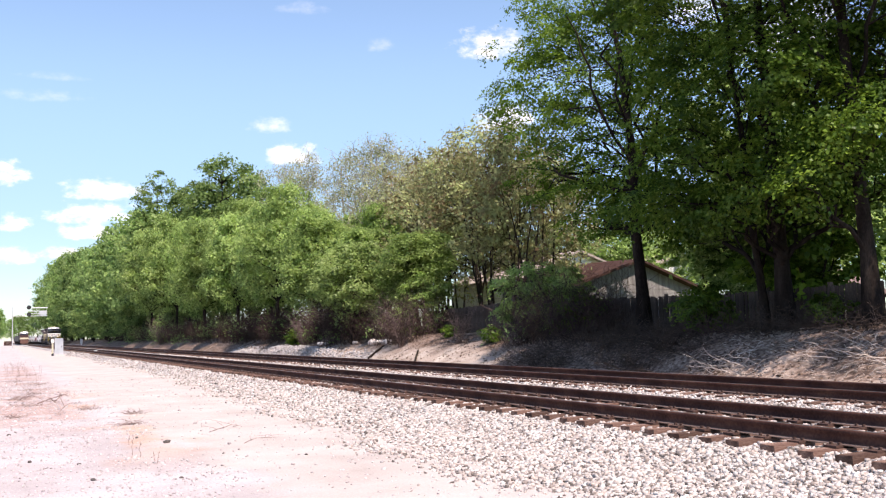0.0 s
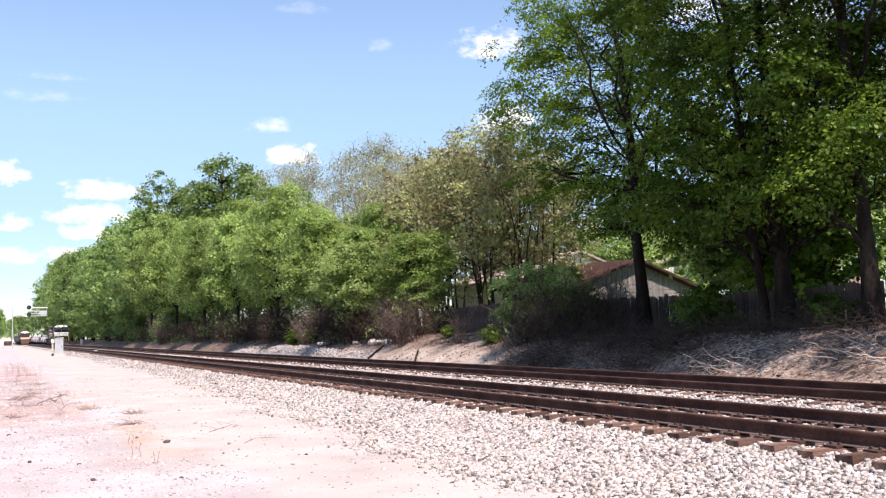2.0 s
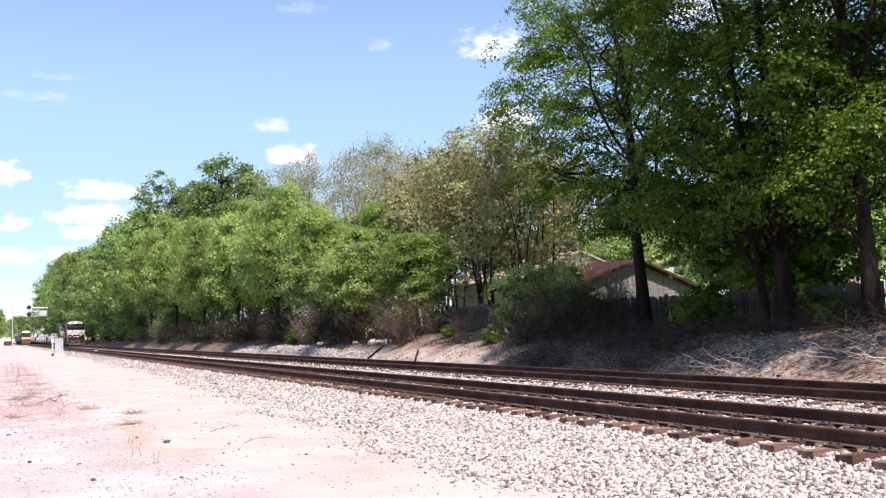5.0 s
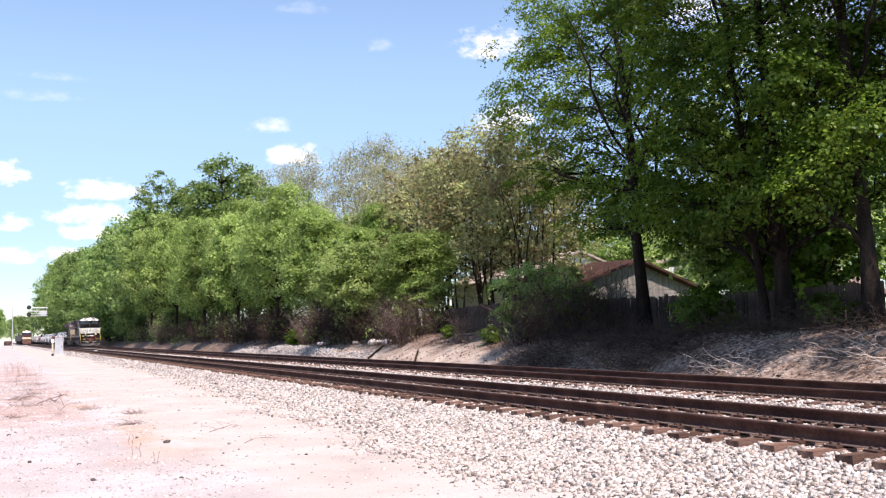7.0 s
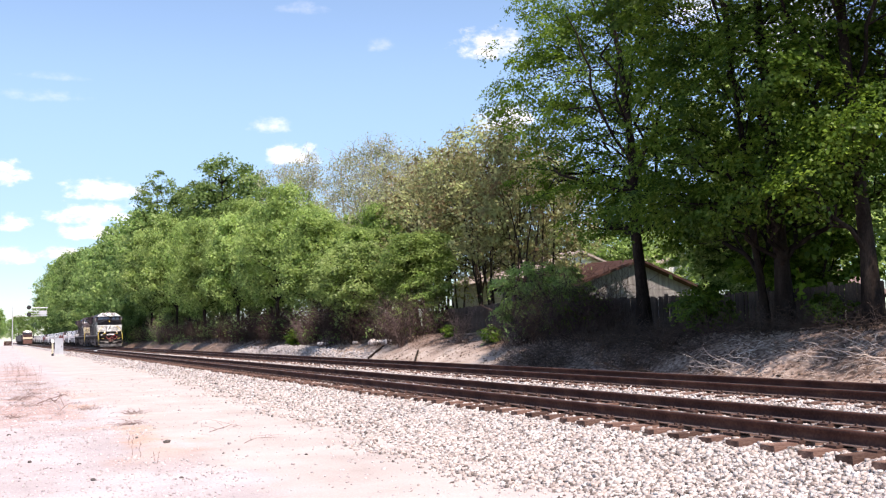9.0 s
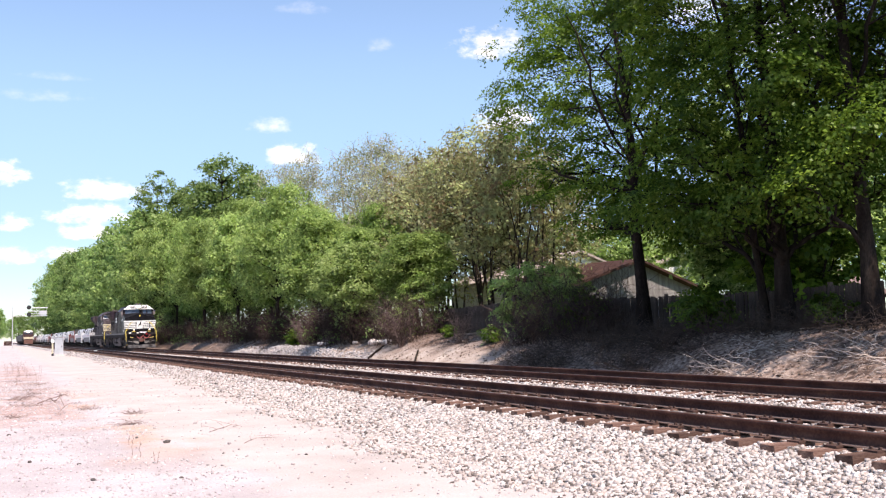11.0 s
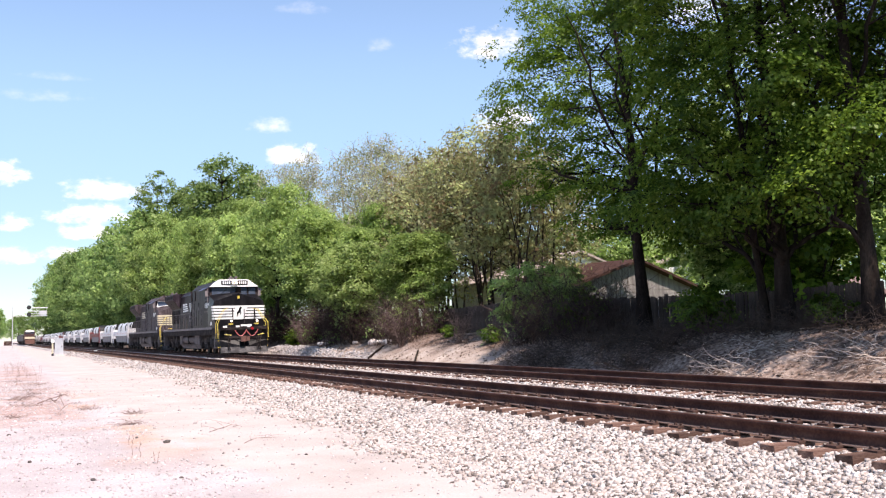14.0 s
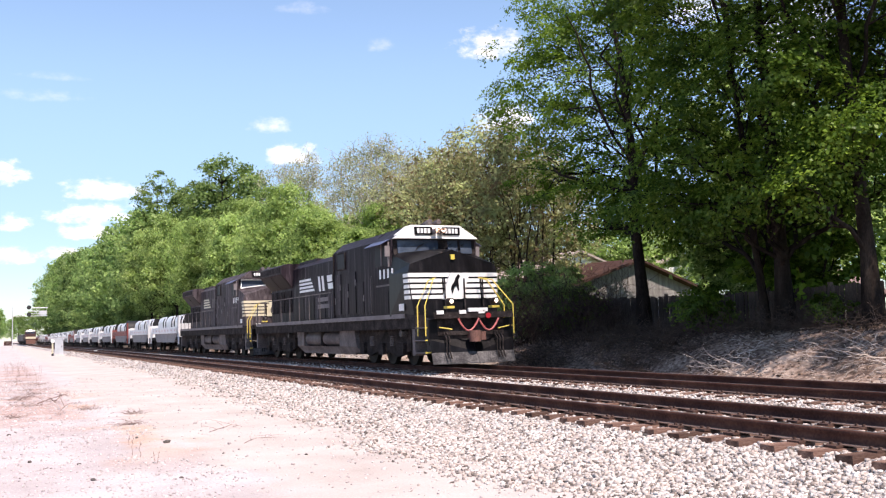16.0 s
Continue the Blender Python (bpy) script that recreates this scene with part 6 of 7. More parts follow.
def coil_car(red, label):
    """Open coil car: deep trough between end bulkheads, loaded with steel coils. Its near end is at y = 0."""
    C = thing("coil_car", label, "coil car", "coil cars")
    ln_ = 14.5
    paint = M_CARRED if red else M_CARWHITE
    bm = bmesh.new()
    box(bm, -1.35, 1.35, 0.2, ln_ - 0.2, 0.88, 1.12)
    box(bm, -0.25, 0.25, -0.35, ln_ + 0.35, 0.75, 1.0)
    part("underframe", bm, M_UNDER, C)
    for s in (-1, 1):
        bm = bmesh.new()                                    # pale upper side band
        prism(bm, [(1.0, 1.42), (ln_ - 1.0, 1.42), (ln_ - 1.0, 1.88), (1.0, 1.88)], min(s * 1.38, s * 1.50), max(s * 1.38, s * 1.50), "x")
        soften(bm, 0.02)
        side = part("side_band", bm, paint, C)
        for i in range(8):
            bm = bmesh.new()
            y0 = 1.7 + i * 1.5
            box(bm, min(s * 1.50, s * 1.53), max(s * 1.50, s * 1.53), y0, y0 + 0.22, 1.56, 1.70)
            part("stencil", bm, M_CARPINK if not red else M_CARRED, side)
        bm = bmesh.new()
        prism(bm, [(2.9, 0.72), (ln_ - 2.9, 0.72), (ln_ - 1.6, 1.40), (1.6, 1.40)], min(s * 1.20, s * 1.36), max(s * 1.20, s * 1.36), "x")
        soften(bm, 0.02)
        part("trough_side", bm, M_CARGREY, C, "grey sloping trough side")
        for yy in (0.30, ln_ - 0.30):
            for dy in (-0.16, 0.16):                         # end ladders
                bm = bmesh.new()
                box(bm, min(s * 1.44, s * 1.50), max(s * 1.44, s * 1.50), yy + dy - 0.035, yy + dy + 0.035, 0.60, 2.05)
                part("ladder_stile", bm, paint, C)
            for k in range(4):
                bm = bmesh.new()
                box(bm, min(s * 1.45, s * 1.49), max(s * 1.45, s * 1.49), yy - 0.16, yy + 0.16, 0.70 + 0.38 * k, 0.76 + 0.38 * k)
                part("ladder_rung", bm, paint, C)
    for yy in (0.8, ln_ - 0.8):
        bm = bmesh.new()
        box(bm, -1.45, 1.45, yy - 0.09, yy + 0.09, 1.1, 2.1)
        soften(bm, 0.03)
        part("end_bulkhead", bm, paint, C)
    for c in (2.0, ln_ - 2.0):
        for s in (-1, 1):
            bm = bmesh.new()
            prism(bm, [(c - 1.2, 0.42), (c - 1.2, 0.6), (c - 0.5, 0.75), (c + 0.5, 0.75), (c + 1.2, 0.6), (c + 1.2, 0.42), (c + 0.5, 0.3), (c - 0.5, 0.3)], min(s * 0.95, s * 1.1), max(s * 0.95, s * 1.1), "x")
            part("truck_frame", bm, M_UNDER, C)
        for k in (-0.88, 0.88):
            bm = bmesh.new()
            for s in (-1, 1):
                drum(bm, (s * 0.76, c + k, 0.44), 0.44, 0.13, "x", 20)
            drum(bm, (0, c + k, 0.44), 0.08, 1.4, "x", 10)
            part("wheelset", bm, M_WHEEL, C)
    # bright rounded hoods over the load; their ends are blackened to read as shaded gaps
    for k in range(3):
        y0 = 1.25 + k * 4.15
        if red and k == 0:                                  # one coil left bare: dark wound end towards the side
            bm = bmesh.new()
            drum(bm, (0, y0 + 1.7, 1.95), 0.95, 2.4, "x", 28, 0.3)
            soften(bm, 0.04, 2)
            part("steel_coil", bm, M_COILDARK, C, "dark bare steel coil")
            continue
        bm = bmesh.new()
        prism(bm, [(-1.16, 1.80), (1.16, 1.80), (1.15, 2.34), (1.04, 2.60), (0.80, 2.76), (-0.80, 2.76), (-1.04, 2.60), (-1.15, 2.34)], y0, y0 + 2.75, "y")
        vert = [e for e in bm.edges if abs(e.verts[0].co.y - e.verts[1].co.y) < 0.01 and abs(e.verts[0].co.z - e.verts[1].co.z) > 0.2]
        bmesh.ops.bevel(bm, geom=vert, offset=0.45, segments=3, affect="EDGES", clamp_overlap=True)
        for f in bm.faces:
            f.normal_update()
            if abs(f.normal.y) > 0.75:
                f.material_index = 1
        part("load_hood", bm, [M_COIL, M_COILDARK], C, "bright rounded steel hood")
    for s in (-1, 1):                                       # railing on the end platform
        for yy in (0.15, 0.75):
            bm = bmesh.new()
            box(bm, min(s * 1.38, s * 1.46), max(s * 1.38, s * 1.46), yy, yy + 0.06, 2.05, 2.60)
            part("end_post", bm, paint, C)
        bm = bmesh.new()
        box(bm, min(s * 1.38, s * 1.46), max(s * 1.38, s * 1.46), 0.15, 0.81, 2.60, 2.66)
        part("end_rail", bm, paint, C)
    return C


white_car = coil_car(False, "silver-white coil car with bright rounded load hoods")
red_car = coil_car(True, "oxide-red coil car with bright hoods and a bare coil")
CARS = []
for i in range(19):
    if i == 0:
        CARS.append(white_car)
    elif i == 2:
        CARS.append(red_car)
    else:
        CARS.append(copy_thing(red_car if i in (7, 13, 17) else white_car, Matrix.Identity(4)))
CAR_START, CAR_PITCH = 42.9, 15.45

# the slow train far up the near track
M_FARRED = material("faded_red_engine_paint", [(0.045, 0.018, 0.016), (0.08, 0.035, 0.03)], 0.5, 0, 1, 10, 0.05)


def far_locomotive():
    L = thing("far_locomotive", "faded red and cream diesel locomotive waiting far off", "locomotive")
    bm = bmesh.new()
    box(bm, -1.5, 1.5, 0, 18, 1.1, 1.6)
    part("underframe", bm, M_UNDER, L)
    bm = bmesh.new()
    prism(bm, [(-1.4, 1.6), (1.4, 1.6), (1.3, 2.8), (0.9, 3.0), (-0.9, 3.0), (-1.3, 2.8)], 0.3, 2.2, "y")
    soften(bm, 0.05)
    part("nose", bm, M_FARRED, L)
    bm = bmesh.new()
    prism(bm, [(-1.5, 1.6), (1.5, 1.6), (1.5, 4.0), (1.0, 4.45), (-1.0, 4.45), (-1.5, 4.0)], 2.2, 4.8, "y")
    soften(bm, 0.05)
    cab = part("cab", bm, M_FARRED, L)
    bm = bmesh.new()
    prism(bm, [(-1.45, 3.95), (1.45, 3.95), (0.95, 4.5), (-0.95, 4.5)], 2.1, 2.3, "y")
    part("brow", bm, M_WHITE, L)
    for x0, x1 in ((-1.2, -0.1), (0.1, 1.2)):
        bm = bmesh.new()
        box(bm, x0, x1, 2.16, 2.2, 3.3, 3.85)
        part("windscreen_pane", bm, M_GLASS, cab)
    bm = bmesh.new()
    box(bm, -1.42, 1.42, 0.26, 0.31, 1.75, 2.35)
    part("stripe", bm, M_CREAM, L)
    bm = bmesh.new()
    drum(bm, (0, 2.06, 4.2), 0.16, 0.08, "y", 14)
    part("headlamp", bm, M_LAMP, L, "lit headlamp")
    bm = bmesh.new()
    prism(bm, [(-0.95, 1.6), (0.95, 1.6), (0.95, 4.0), (0.6, 4.3), (-0.6, 4.3), (-0.95, 4.0)], 4.8, 17.5, "y")
    soften(bm, 0.05)
    part("engine_hood", bm, M_FARRED, L)
    bm = bmesh.new()
    box(bm, -1.35, 1.35, -0.3, 0.0, 0.2, 1.5)
    part("pilot", bm, M_RUST, L)
    for c in (3.4, 14.5):
        bm = bmesh.new()
        for k in (-1.8, 0, 1.8):
            for s in (-1, 1):
                drum(bm, (s * 0.76, c + k, 0.5), 0.5, 0.13, "x", 16)
            drum(bm, (0, c + k, 0.5), 0.09, 1.4, "x", 8)
        box(bm, -1.1, 1.1, c - 2.3, c + 2.3, 0.5, 0.95)
        part("truck", bm, M_UNDER, L)
    return L


far_loco = far_locomotive()


def box_car():
    B = thing("hopper_car", "pale grey covered hopper car far down the line", "freight car", "far freight cars")
    bm = bmesh.new()
    prism(bm, [(-1.5, 1.2), (1.5, 1.2), (1.55, 3.0), (0.9, 3.4), (-0.9, 3.4), (-1.55, 3.0)], 0.5, 15, "y")
    soften(bm, 0.05)
    part("body", bm, M_PLOW, B)
    bm = bmesh.new()
    box(bm, -1.4, 1.4, 0, 15.5, 0.9, 1.2)
    part("underframe", bm, M_UNDER, B)
    for c in (2, 13.5):
        bm = bmesh.new()
        for k in (-0.9, 0.9):
            for s in (-1, 1):
                drum(bm, (s * 0.76, c + k, 0.46), 0.46, 0.13, "x", 14)
            drum(bm, (0, c + k, 0.46), 0.08, 1.4, "x", 8)
        box(bm, -1.1, 1.1, c - 1.2, c + 1.2, 0.45, 0.95)
        part("truck", bm, M_UNDER, B)
    return B


first_hopper = box_car()
FAR_CARS = [first_hopper] + [copy_thing(first_hopper, Matrix.Identity(4)) for _ in range(4)]
FAR_START, FAR_END = 378.0, 314.0


def motions():
    steps = [i * 1.0 for i in range(17)]
    def nose_at(t):
        return NOSE_END + SPEED * (16 - t)
    def key(ob, track, offset, mid):
        """Moves a vehicle whose origin rides at offset behind the nose."""
        rows = []
        for t in steps:
            y = nose_at(t) + offset
            m = along(track, y + mid)
            rows.append((t, m @ pose(0, -mid, 0)))
        walk(ob, rows)
    key(lead, FAR, 0.0, 10)
    key(second, FAR, UNIT, 10)
    for i, c in enumerate(CARS):
        key(c, FAR, CAR_START + i * CAR_PITCH, 7.25)
    for k, (ob, ln_) in enumerate([(far_loco, 0.0)] + [(c, 18.6 + 16.0 * i) for i, c in enumerate(FAR_CARS)]):
        rows = []
        for t in steps:
            y = FAR_START + (FAR_END - FAR_START) * t / 16 + ln_
            rows.append((t, along(NEAR, y + 8) @ pose(0, -8, 0)))
        walk(ob, rows)
    turn = math.degrees(SPEED / 0.53) / FPS
    for ob, c in lead_wheels + second_wheels:
        walk(ob, [(i / FPS, pose(*c, (turn * i) % 360)) for i in range(16 * FPS + 1)])


# ---------------------------------------------------------------- fence and houses behind the bank
M_FENCE = material("weathered_fence_wood", [(0.045, 0.032, 0.026), (0.10, 0.077, 0.065), (0.18, 0.147, 0.128)], 0.9, 0, 2, 30, 0.4, 0.006, 0.25, stretch=(4, 4, 0.5), spec=0.08)
M_SIDING = material("pale_house_siding", [(0.30, 0.29, 0.285), (0.44, 0.43, 0.425)], 0.7, 0, 1.2, 20, 0.1)
M_WEATHERED = material("weathered_grey_siding", [(0.11, 0.10, 0.095), (0.21, 0.195, 0.185), (0.32, 0.30, 0.285)], 0.85, 0, 1.5, 16, 0.2, 0.006, stretch=(3, 3, 0.4), spec=0.08)
M_SHINGLE = material("brown_roof_shingle", [(0.032, 0.017, 0.014), (0.056, 0.03, 0.025), (0.095, 0.055, 0.045)], 0.9, 0, 2, 18, 0.4, spread=0.15, spec=0.08)
M_TANROOF = material("tan_roof_shingle", [(0.27, 0.21, 0.18), (0.38, 0.31, 0.27), (0.46, 0.39, 0.34)], 0.9, 0, 2, 18, 0.4, spread=0.12, spec=0.08)
M_PINKROOF = material("pinkish_brown_shingle", [(0.13, 0.092, 0.083), (0.19, 0.137, 0.124), (0.26, 0.195, 0.178)], 0.9, 0, 2, 18, 0.4, spec=0.08)
M_CASE = material("pale_grey_cabinet_paint", [(0.38, 0.40, 0.43), (0.52, 0.54, 0.57)], 0.5, 0.1, 2, 25, 0.05)
M_SIGNAL = material("dark_signal_paint", [(0.02, 0.02, 0.02), (0.04, 0.04, 0.04)], 0.6, 0, 2, 25, 0.05)
M_GALV = material("galvanised_steel", [(0.45, 0.46, 0.47), (0.62, 0.63, 0.64)], 0.5, 0.3, 3, 30, 0.08)
M_DEBRIS = material("pale_debris", [(0.48, 0.42, 0.40), (0.66, 0.60, 0.58)], 0.8, 0, 4, 30, 0.2)
M_DARKROCK = material("dark_stone", [(0.05, 0.045, 0.04), (0.12, 0.10, 0.09)], 0.9, 0, 8, 60, 0.4)


def make_fence():
    F = thing("board_fence", "grey weathered board fence along the top of the bank", "fence")
    rng = np.random.default_rng(15)
    boards = []
    for k in range(5):
        bm = bmesh.new()
        h = 1.78 + rng.uniform(-0.03, 0.03)
        prism(bm, [(-0.066, 0), (0.066, 0), (0.066, h - 0.03), (0.04, h), (-0.04, h), (-0.066, h - 0.03)], -0.009, 0.009, "x")
        me = bpy.data.meshes.new("board")
        bmesh.ops.recalc_face_normals(bm, faces=bm.faces)
        bm.to_mesh(me)
        bm.free()
        me.materials.append(M_FENCE)
        boards.append(me)
    def base(y):
        return 0.33 + 0.12 * math.sin(y * 0.21)
    y = 12.0
    while y < 47:
        ob = new("board", boards[rng.integers(0, 5)])
        ob.parent = F
        ob.matrix_basis = pose(20.7, y, base(y) + rng.uniform(-0.02, 0.02), rng.uniform(-0.8, 0.8), 0, rng.uniform(-2, 2))
        y += 0.147
    bm = bmesh.new()
    box(bm, 20.72, 20.76, 12, 47, 0.75, 0.84)
    part("fence_rail", bm, M_FENCE, F)
    bm = bmesh.new()
    box(bm, 20.72, 20.76, 12, 47, 1.62, 1.71)
    part("fence_rail", bm, M_FENCE, F)
    y = 12.2
    while y < 47:
        bm = bmesh.new()
        box(bm, 20.762, 20.86, y - 0.05, y + 0.05, 0.2, 2.12)
        part("fence_post", bm, M_FENCE, F)
        y += 2.4


make_fence()


def house(label, x0, x1, y0, y1, eave, ridge, roof_mat, base=0.5, gable="y", windows=(), siding=None, m=None):
    """A gabled house; gable 'y' has its ridge along y, 'x' along x."""
    H = thing("house", label, "house", "houses beyond the fence", m=m)
    bm = bmesh.new()
    if gable == "y":
        c = (x0 + x1) / 2
        prism(bm, [(x0, base), (x1, base), (x1, eave), (c, ridge), (x0, eave)], y0, y1, "y")
    else:
        c = (y0 + y1) / 2
        prism(bm, [(y0, base), (y1, base), (y1, eave), (c, ridge), (y0, eave)], x0, x1, "x")
    siding = siding or M_SIDING
    wall = part("wall", bm, siding, H)
    z = base + 0.2                                           # lap boards on the gable towards the line
    while gable == "y" and z < eave - 0.05:
        bm = bmesh.new()
        prism(bm, [(y0 - 0.03, z), (y0 - 0.001, z), (y0 - 0.001, z + 0.2), (y0 - 0.012, z + 0.2)], x0, x1, "x")
        part("lap_board", bm, siding, wall)
        z += 0.2
    over, t = 0.45, 0.14
    for s in (-1, 1):
        bm = bmesh.new()
        if gable == "y":
            half = (x1 - x0) / 2 + over
            drop = (ridge - eave) * half / ((x1 - x0) / 2)
            prism(bm, [(c, ridge + 0.02), (c, ridge + 0.02 + t), (c + s * half, ridge + 0.02 + t - drop), (c + s * half, ridge + 0.02 - drop)], y0 - over, y1 + over, "y")
        else:
            half = (y1 - y0) / 2 + over
            drop = (ridge - eave) * half / ((y1 - y0) / 2)
            prism(bm, [(c, ridge + 0.02), (c, ridge + 0.02 + t), (c + s * half, ridge + 0.02 + t - drop), (c + s * half, ridge + 0.02 - drop)], x0 - over, x1 + over, "x")
        part("roof_slope", bm, roof_mat, H)
    for (wx, wz, ww, wh) in windows:
        bm = bmesh.new()
        box(bm, wx, wx + ww, y0 - 0.05, y0 - 0.035, wz, wz + wh)
        w = part("window", bm, M_GLASS, H)
        for a, b, cc, d in ((wx - 0.08, wx, wz - 0.08, wz + wh + 0.08), (wx + ww, wx + ww + 0.08, wz - 0.08, wz + wh + 0.08), (wx, wx + ww, wz - 0.08, wz), (wx, wx + ww, wz + wh, wz + wh + 0.08)):
            bm = bmesh.new()
            box(bm, a, b, y0 - 0.07, y0 - 0.034, cc, d)
            part("window_frame", bm, M_WHITE, w)
    return H


house("low weathered-grey house with a brown shingle roof behind the fence", 0.0, 11.5, 0, 5, 2.75, 4.15, M_SHINGLE, 0.0, "y", [(7.6, 1.0, 1.0, 1.0)], siding=M_WEATHERED, m=pose(27.2, 42.5, 0.45, 0, 0, 19.5))
house("white house with a tan shingle roof behind shrubs", 31.4, 40.6, 55.5, 66.0, 4.35, 6.1, M_TANROOF, 0.5, "y", siding=M_WHITE)
house("small house with a pinkish tan roof beyond the fence", 45.2, 48.6, 41.5, 46, 2.6, 3.95, M_PINKROOF, 0.4, "x")
house("white house half hidden behind garden trees", 52.0, 60.0, 70, 80, 5.2, 7.3, M_TANROOF, 0.4, "y", siding=M_WHITE)


# ---------------------------------------------------------------- shrubs on the bank and in the gardens
def make_shrubs():
    rng = np.random.default_rng(91)
    kinds = []
    for k in range(3):
        h = (2.6, 3.2, 2.0)[k]
        stems = [trunk_line(h * 0.8, 0.035, rng, (rng.uniform(-0.3, 0.3), rng.uniform(-0.3, 0.3)), 0.06) for _ in range(5)]
        kinds.append(tree_meshes(95 + k, stems, round_lobes(rng, h, 0.3, 1.5, 9), 80, 60, 0.085, 0.28, 0.008, shelf=True))
    for i, (x, y, k, s, mat_) in enumerate(((20.2, 35.0, 0, 1.22, 1), (20.2, 32.8, 0, 1.15, 0), (19.6, 30.2, 2, 0.8, 0), (19.6, 45.0, 1, 1.1, 1), (19.5, 48.4, 1, 1.15, 1), (17.7, 33.8, 2, 0.38, 1),
                                            (19.2, 22.8, 2, 0.8, 0), (18.6, 39.6, 2, 0.34, 1), (17.2, 60.0, 2, 0.6, 1), (20.1, 18.9, 2, 0.5, 0))):
        plant("bank_shrub", kinds[k], ground_pose(x, y, 70 * i) @ Matrix.Scale(s, 4), (M_LEAF, M_LEAF_BRIGHT)[mat_], "leafy green shrub on the bank before the fence", "shrub", "bank shrubs")
    # dark-leaved shrubs added behind the fence to carry the shade there
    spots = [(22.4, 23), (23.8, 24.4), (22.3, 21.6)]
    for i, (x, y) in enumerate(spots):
        plant("garden_shrub", kinds[i % 3], ground_pose(x, y, 53 * i) @ Matrix.Scale(1.15 + 0.3 * (i % 3), 4), M_LEAF_DARK, "dark-leaved shrub added for the shade behind the fence", "shrub", "garden shrubs")


make_shrubs()


# ---------------------------------------------------------------- signals and small things by the line
def make_signal():
    S = thing("signal_cantilever", "pale steel cantilever with dark signal heads over the track", "railway signal", m=pose(1.7, 220, -0.5))
    bm = bmesh.new()
    tube(bm, [(0, 0, 0), (0, 0, 9.0)], 0.10, 8, 0.08)
    part("mast", bm, M_GALV, S)
    for dz in (6.9, 8.6):
        bm = bmesh.new()
        tube(bm, [(0, 0, dz), (6.8, 0, dz)], 0.055, 6)
        part("arm_chord", bm, M_GALV, S)
    for i in range(7):
        bm = bmesh.new()
        x = i * 0.97
        tube(bm, [(x, 0, 6.9), (x + 0.97 * (0.5 if i % 2 else 1), 0, 8.6)], 0.03, 5)
        part("arm_brace", bm, M_GALV, S)
    bm = bmesh.new()                                         # service cage at the end
    box(bm, 3.4, 6.8, -0.5, 0.5, 6.82, 6.95)
    cage = part("cage_floor", bm, M_GALV, S)
    for zz in (7.4, 7.9, 8.6):
        bm = bmesh.new()
        for yy in (-0.5, 0.5):
            tube(bm, [(3.4, yy, zz), (6.8, yy, zz)], 0.05 if zz < 8.5 else 0.09, 5)
        part("cage_rail", bm, M_GALV, cage)
    bm = bmesh.new()
    box(bm, 5.2, 6.6, -0.15, 0.15, 7.0, 8.0)
    part("signal_cabinet", bm, M_CASE, S)
    for zz in (8.7, 7.2):
        bm = bmesh.new()
        drum(bm, (3.15, -0.62, zz), 0.46, 0.06, "y", 20)
        hd = part("signal_head", bm, M_SIGNAL, S, "round black signal head")
        bm = bmesh.new()
        drum(bm, (3.15, -0.75, zz), 0.13, 0.25, "y", 12)
        part("hood", bm, M_SIGNAL, hd)
    bm = bmesh.new()
    box(bm, -0.5, 0.5, -0.5, 0.5, -0.2, 0.15)
    part("footing", bm, M_DEBRIS, S)


make_signal()


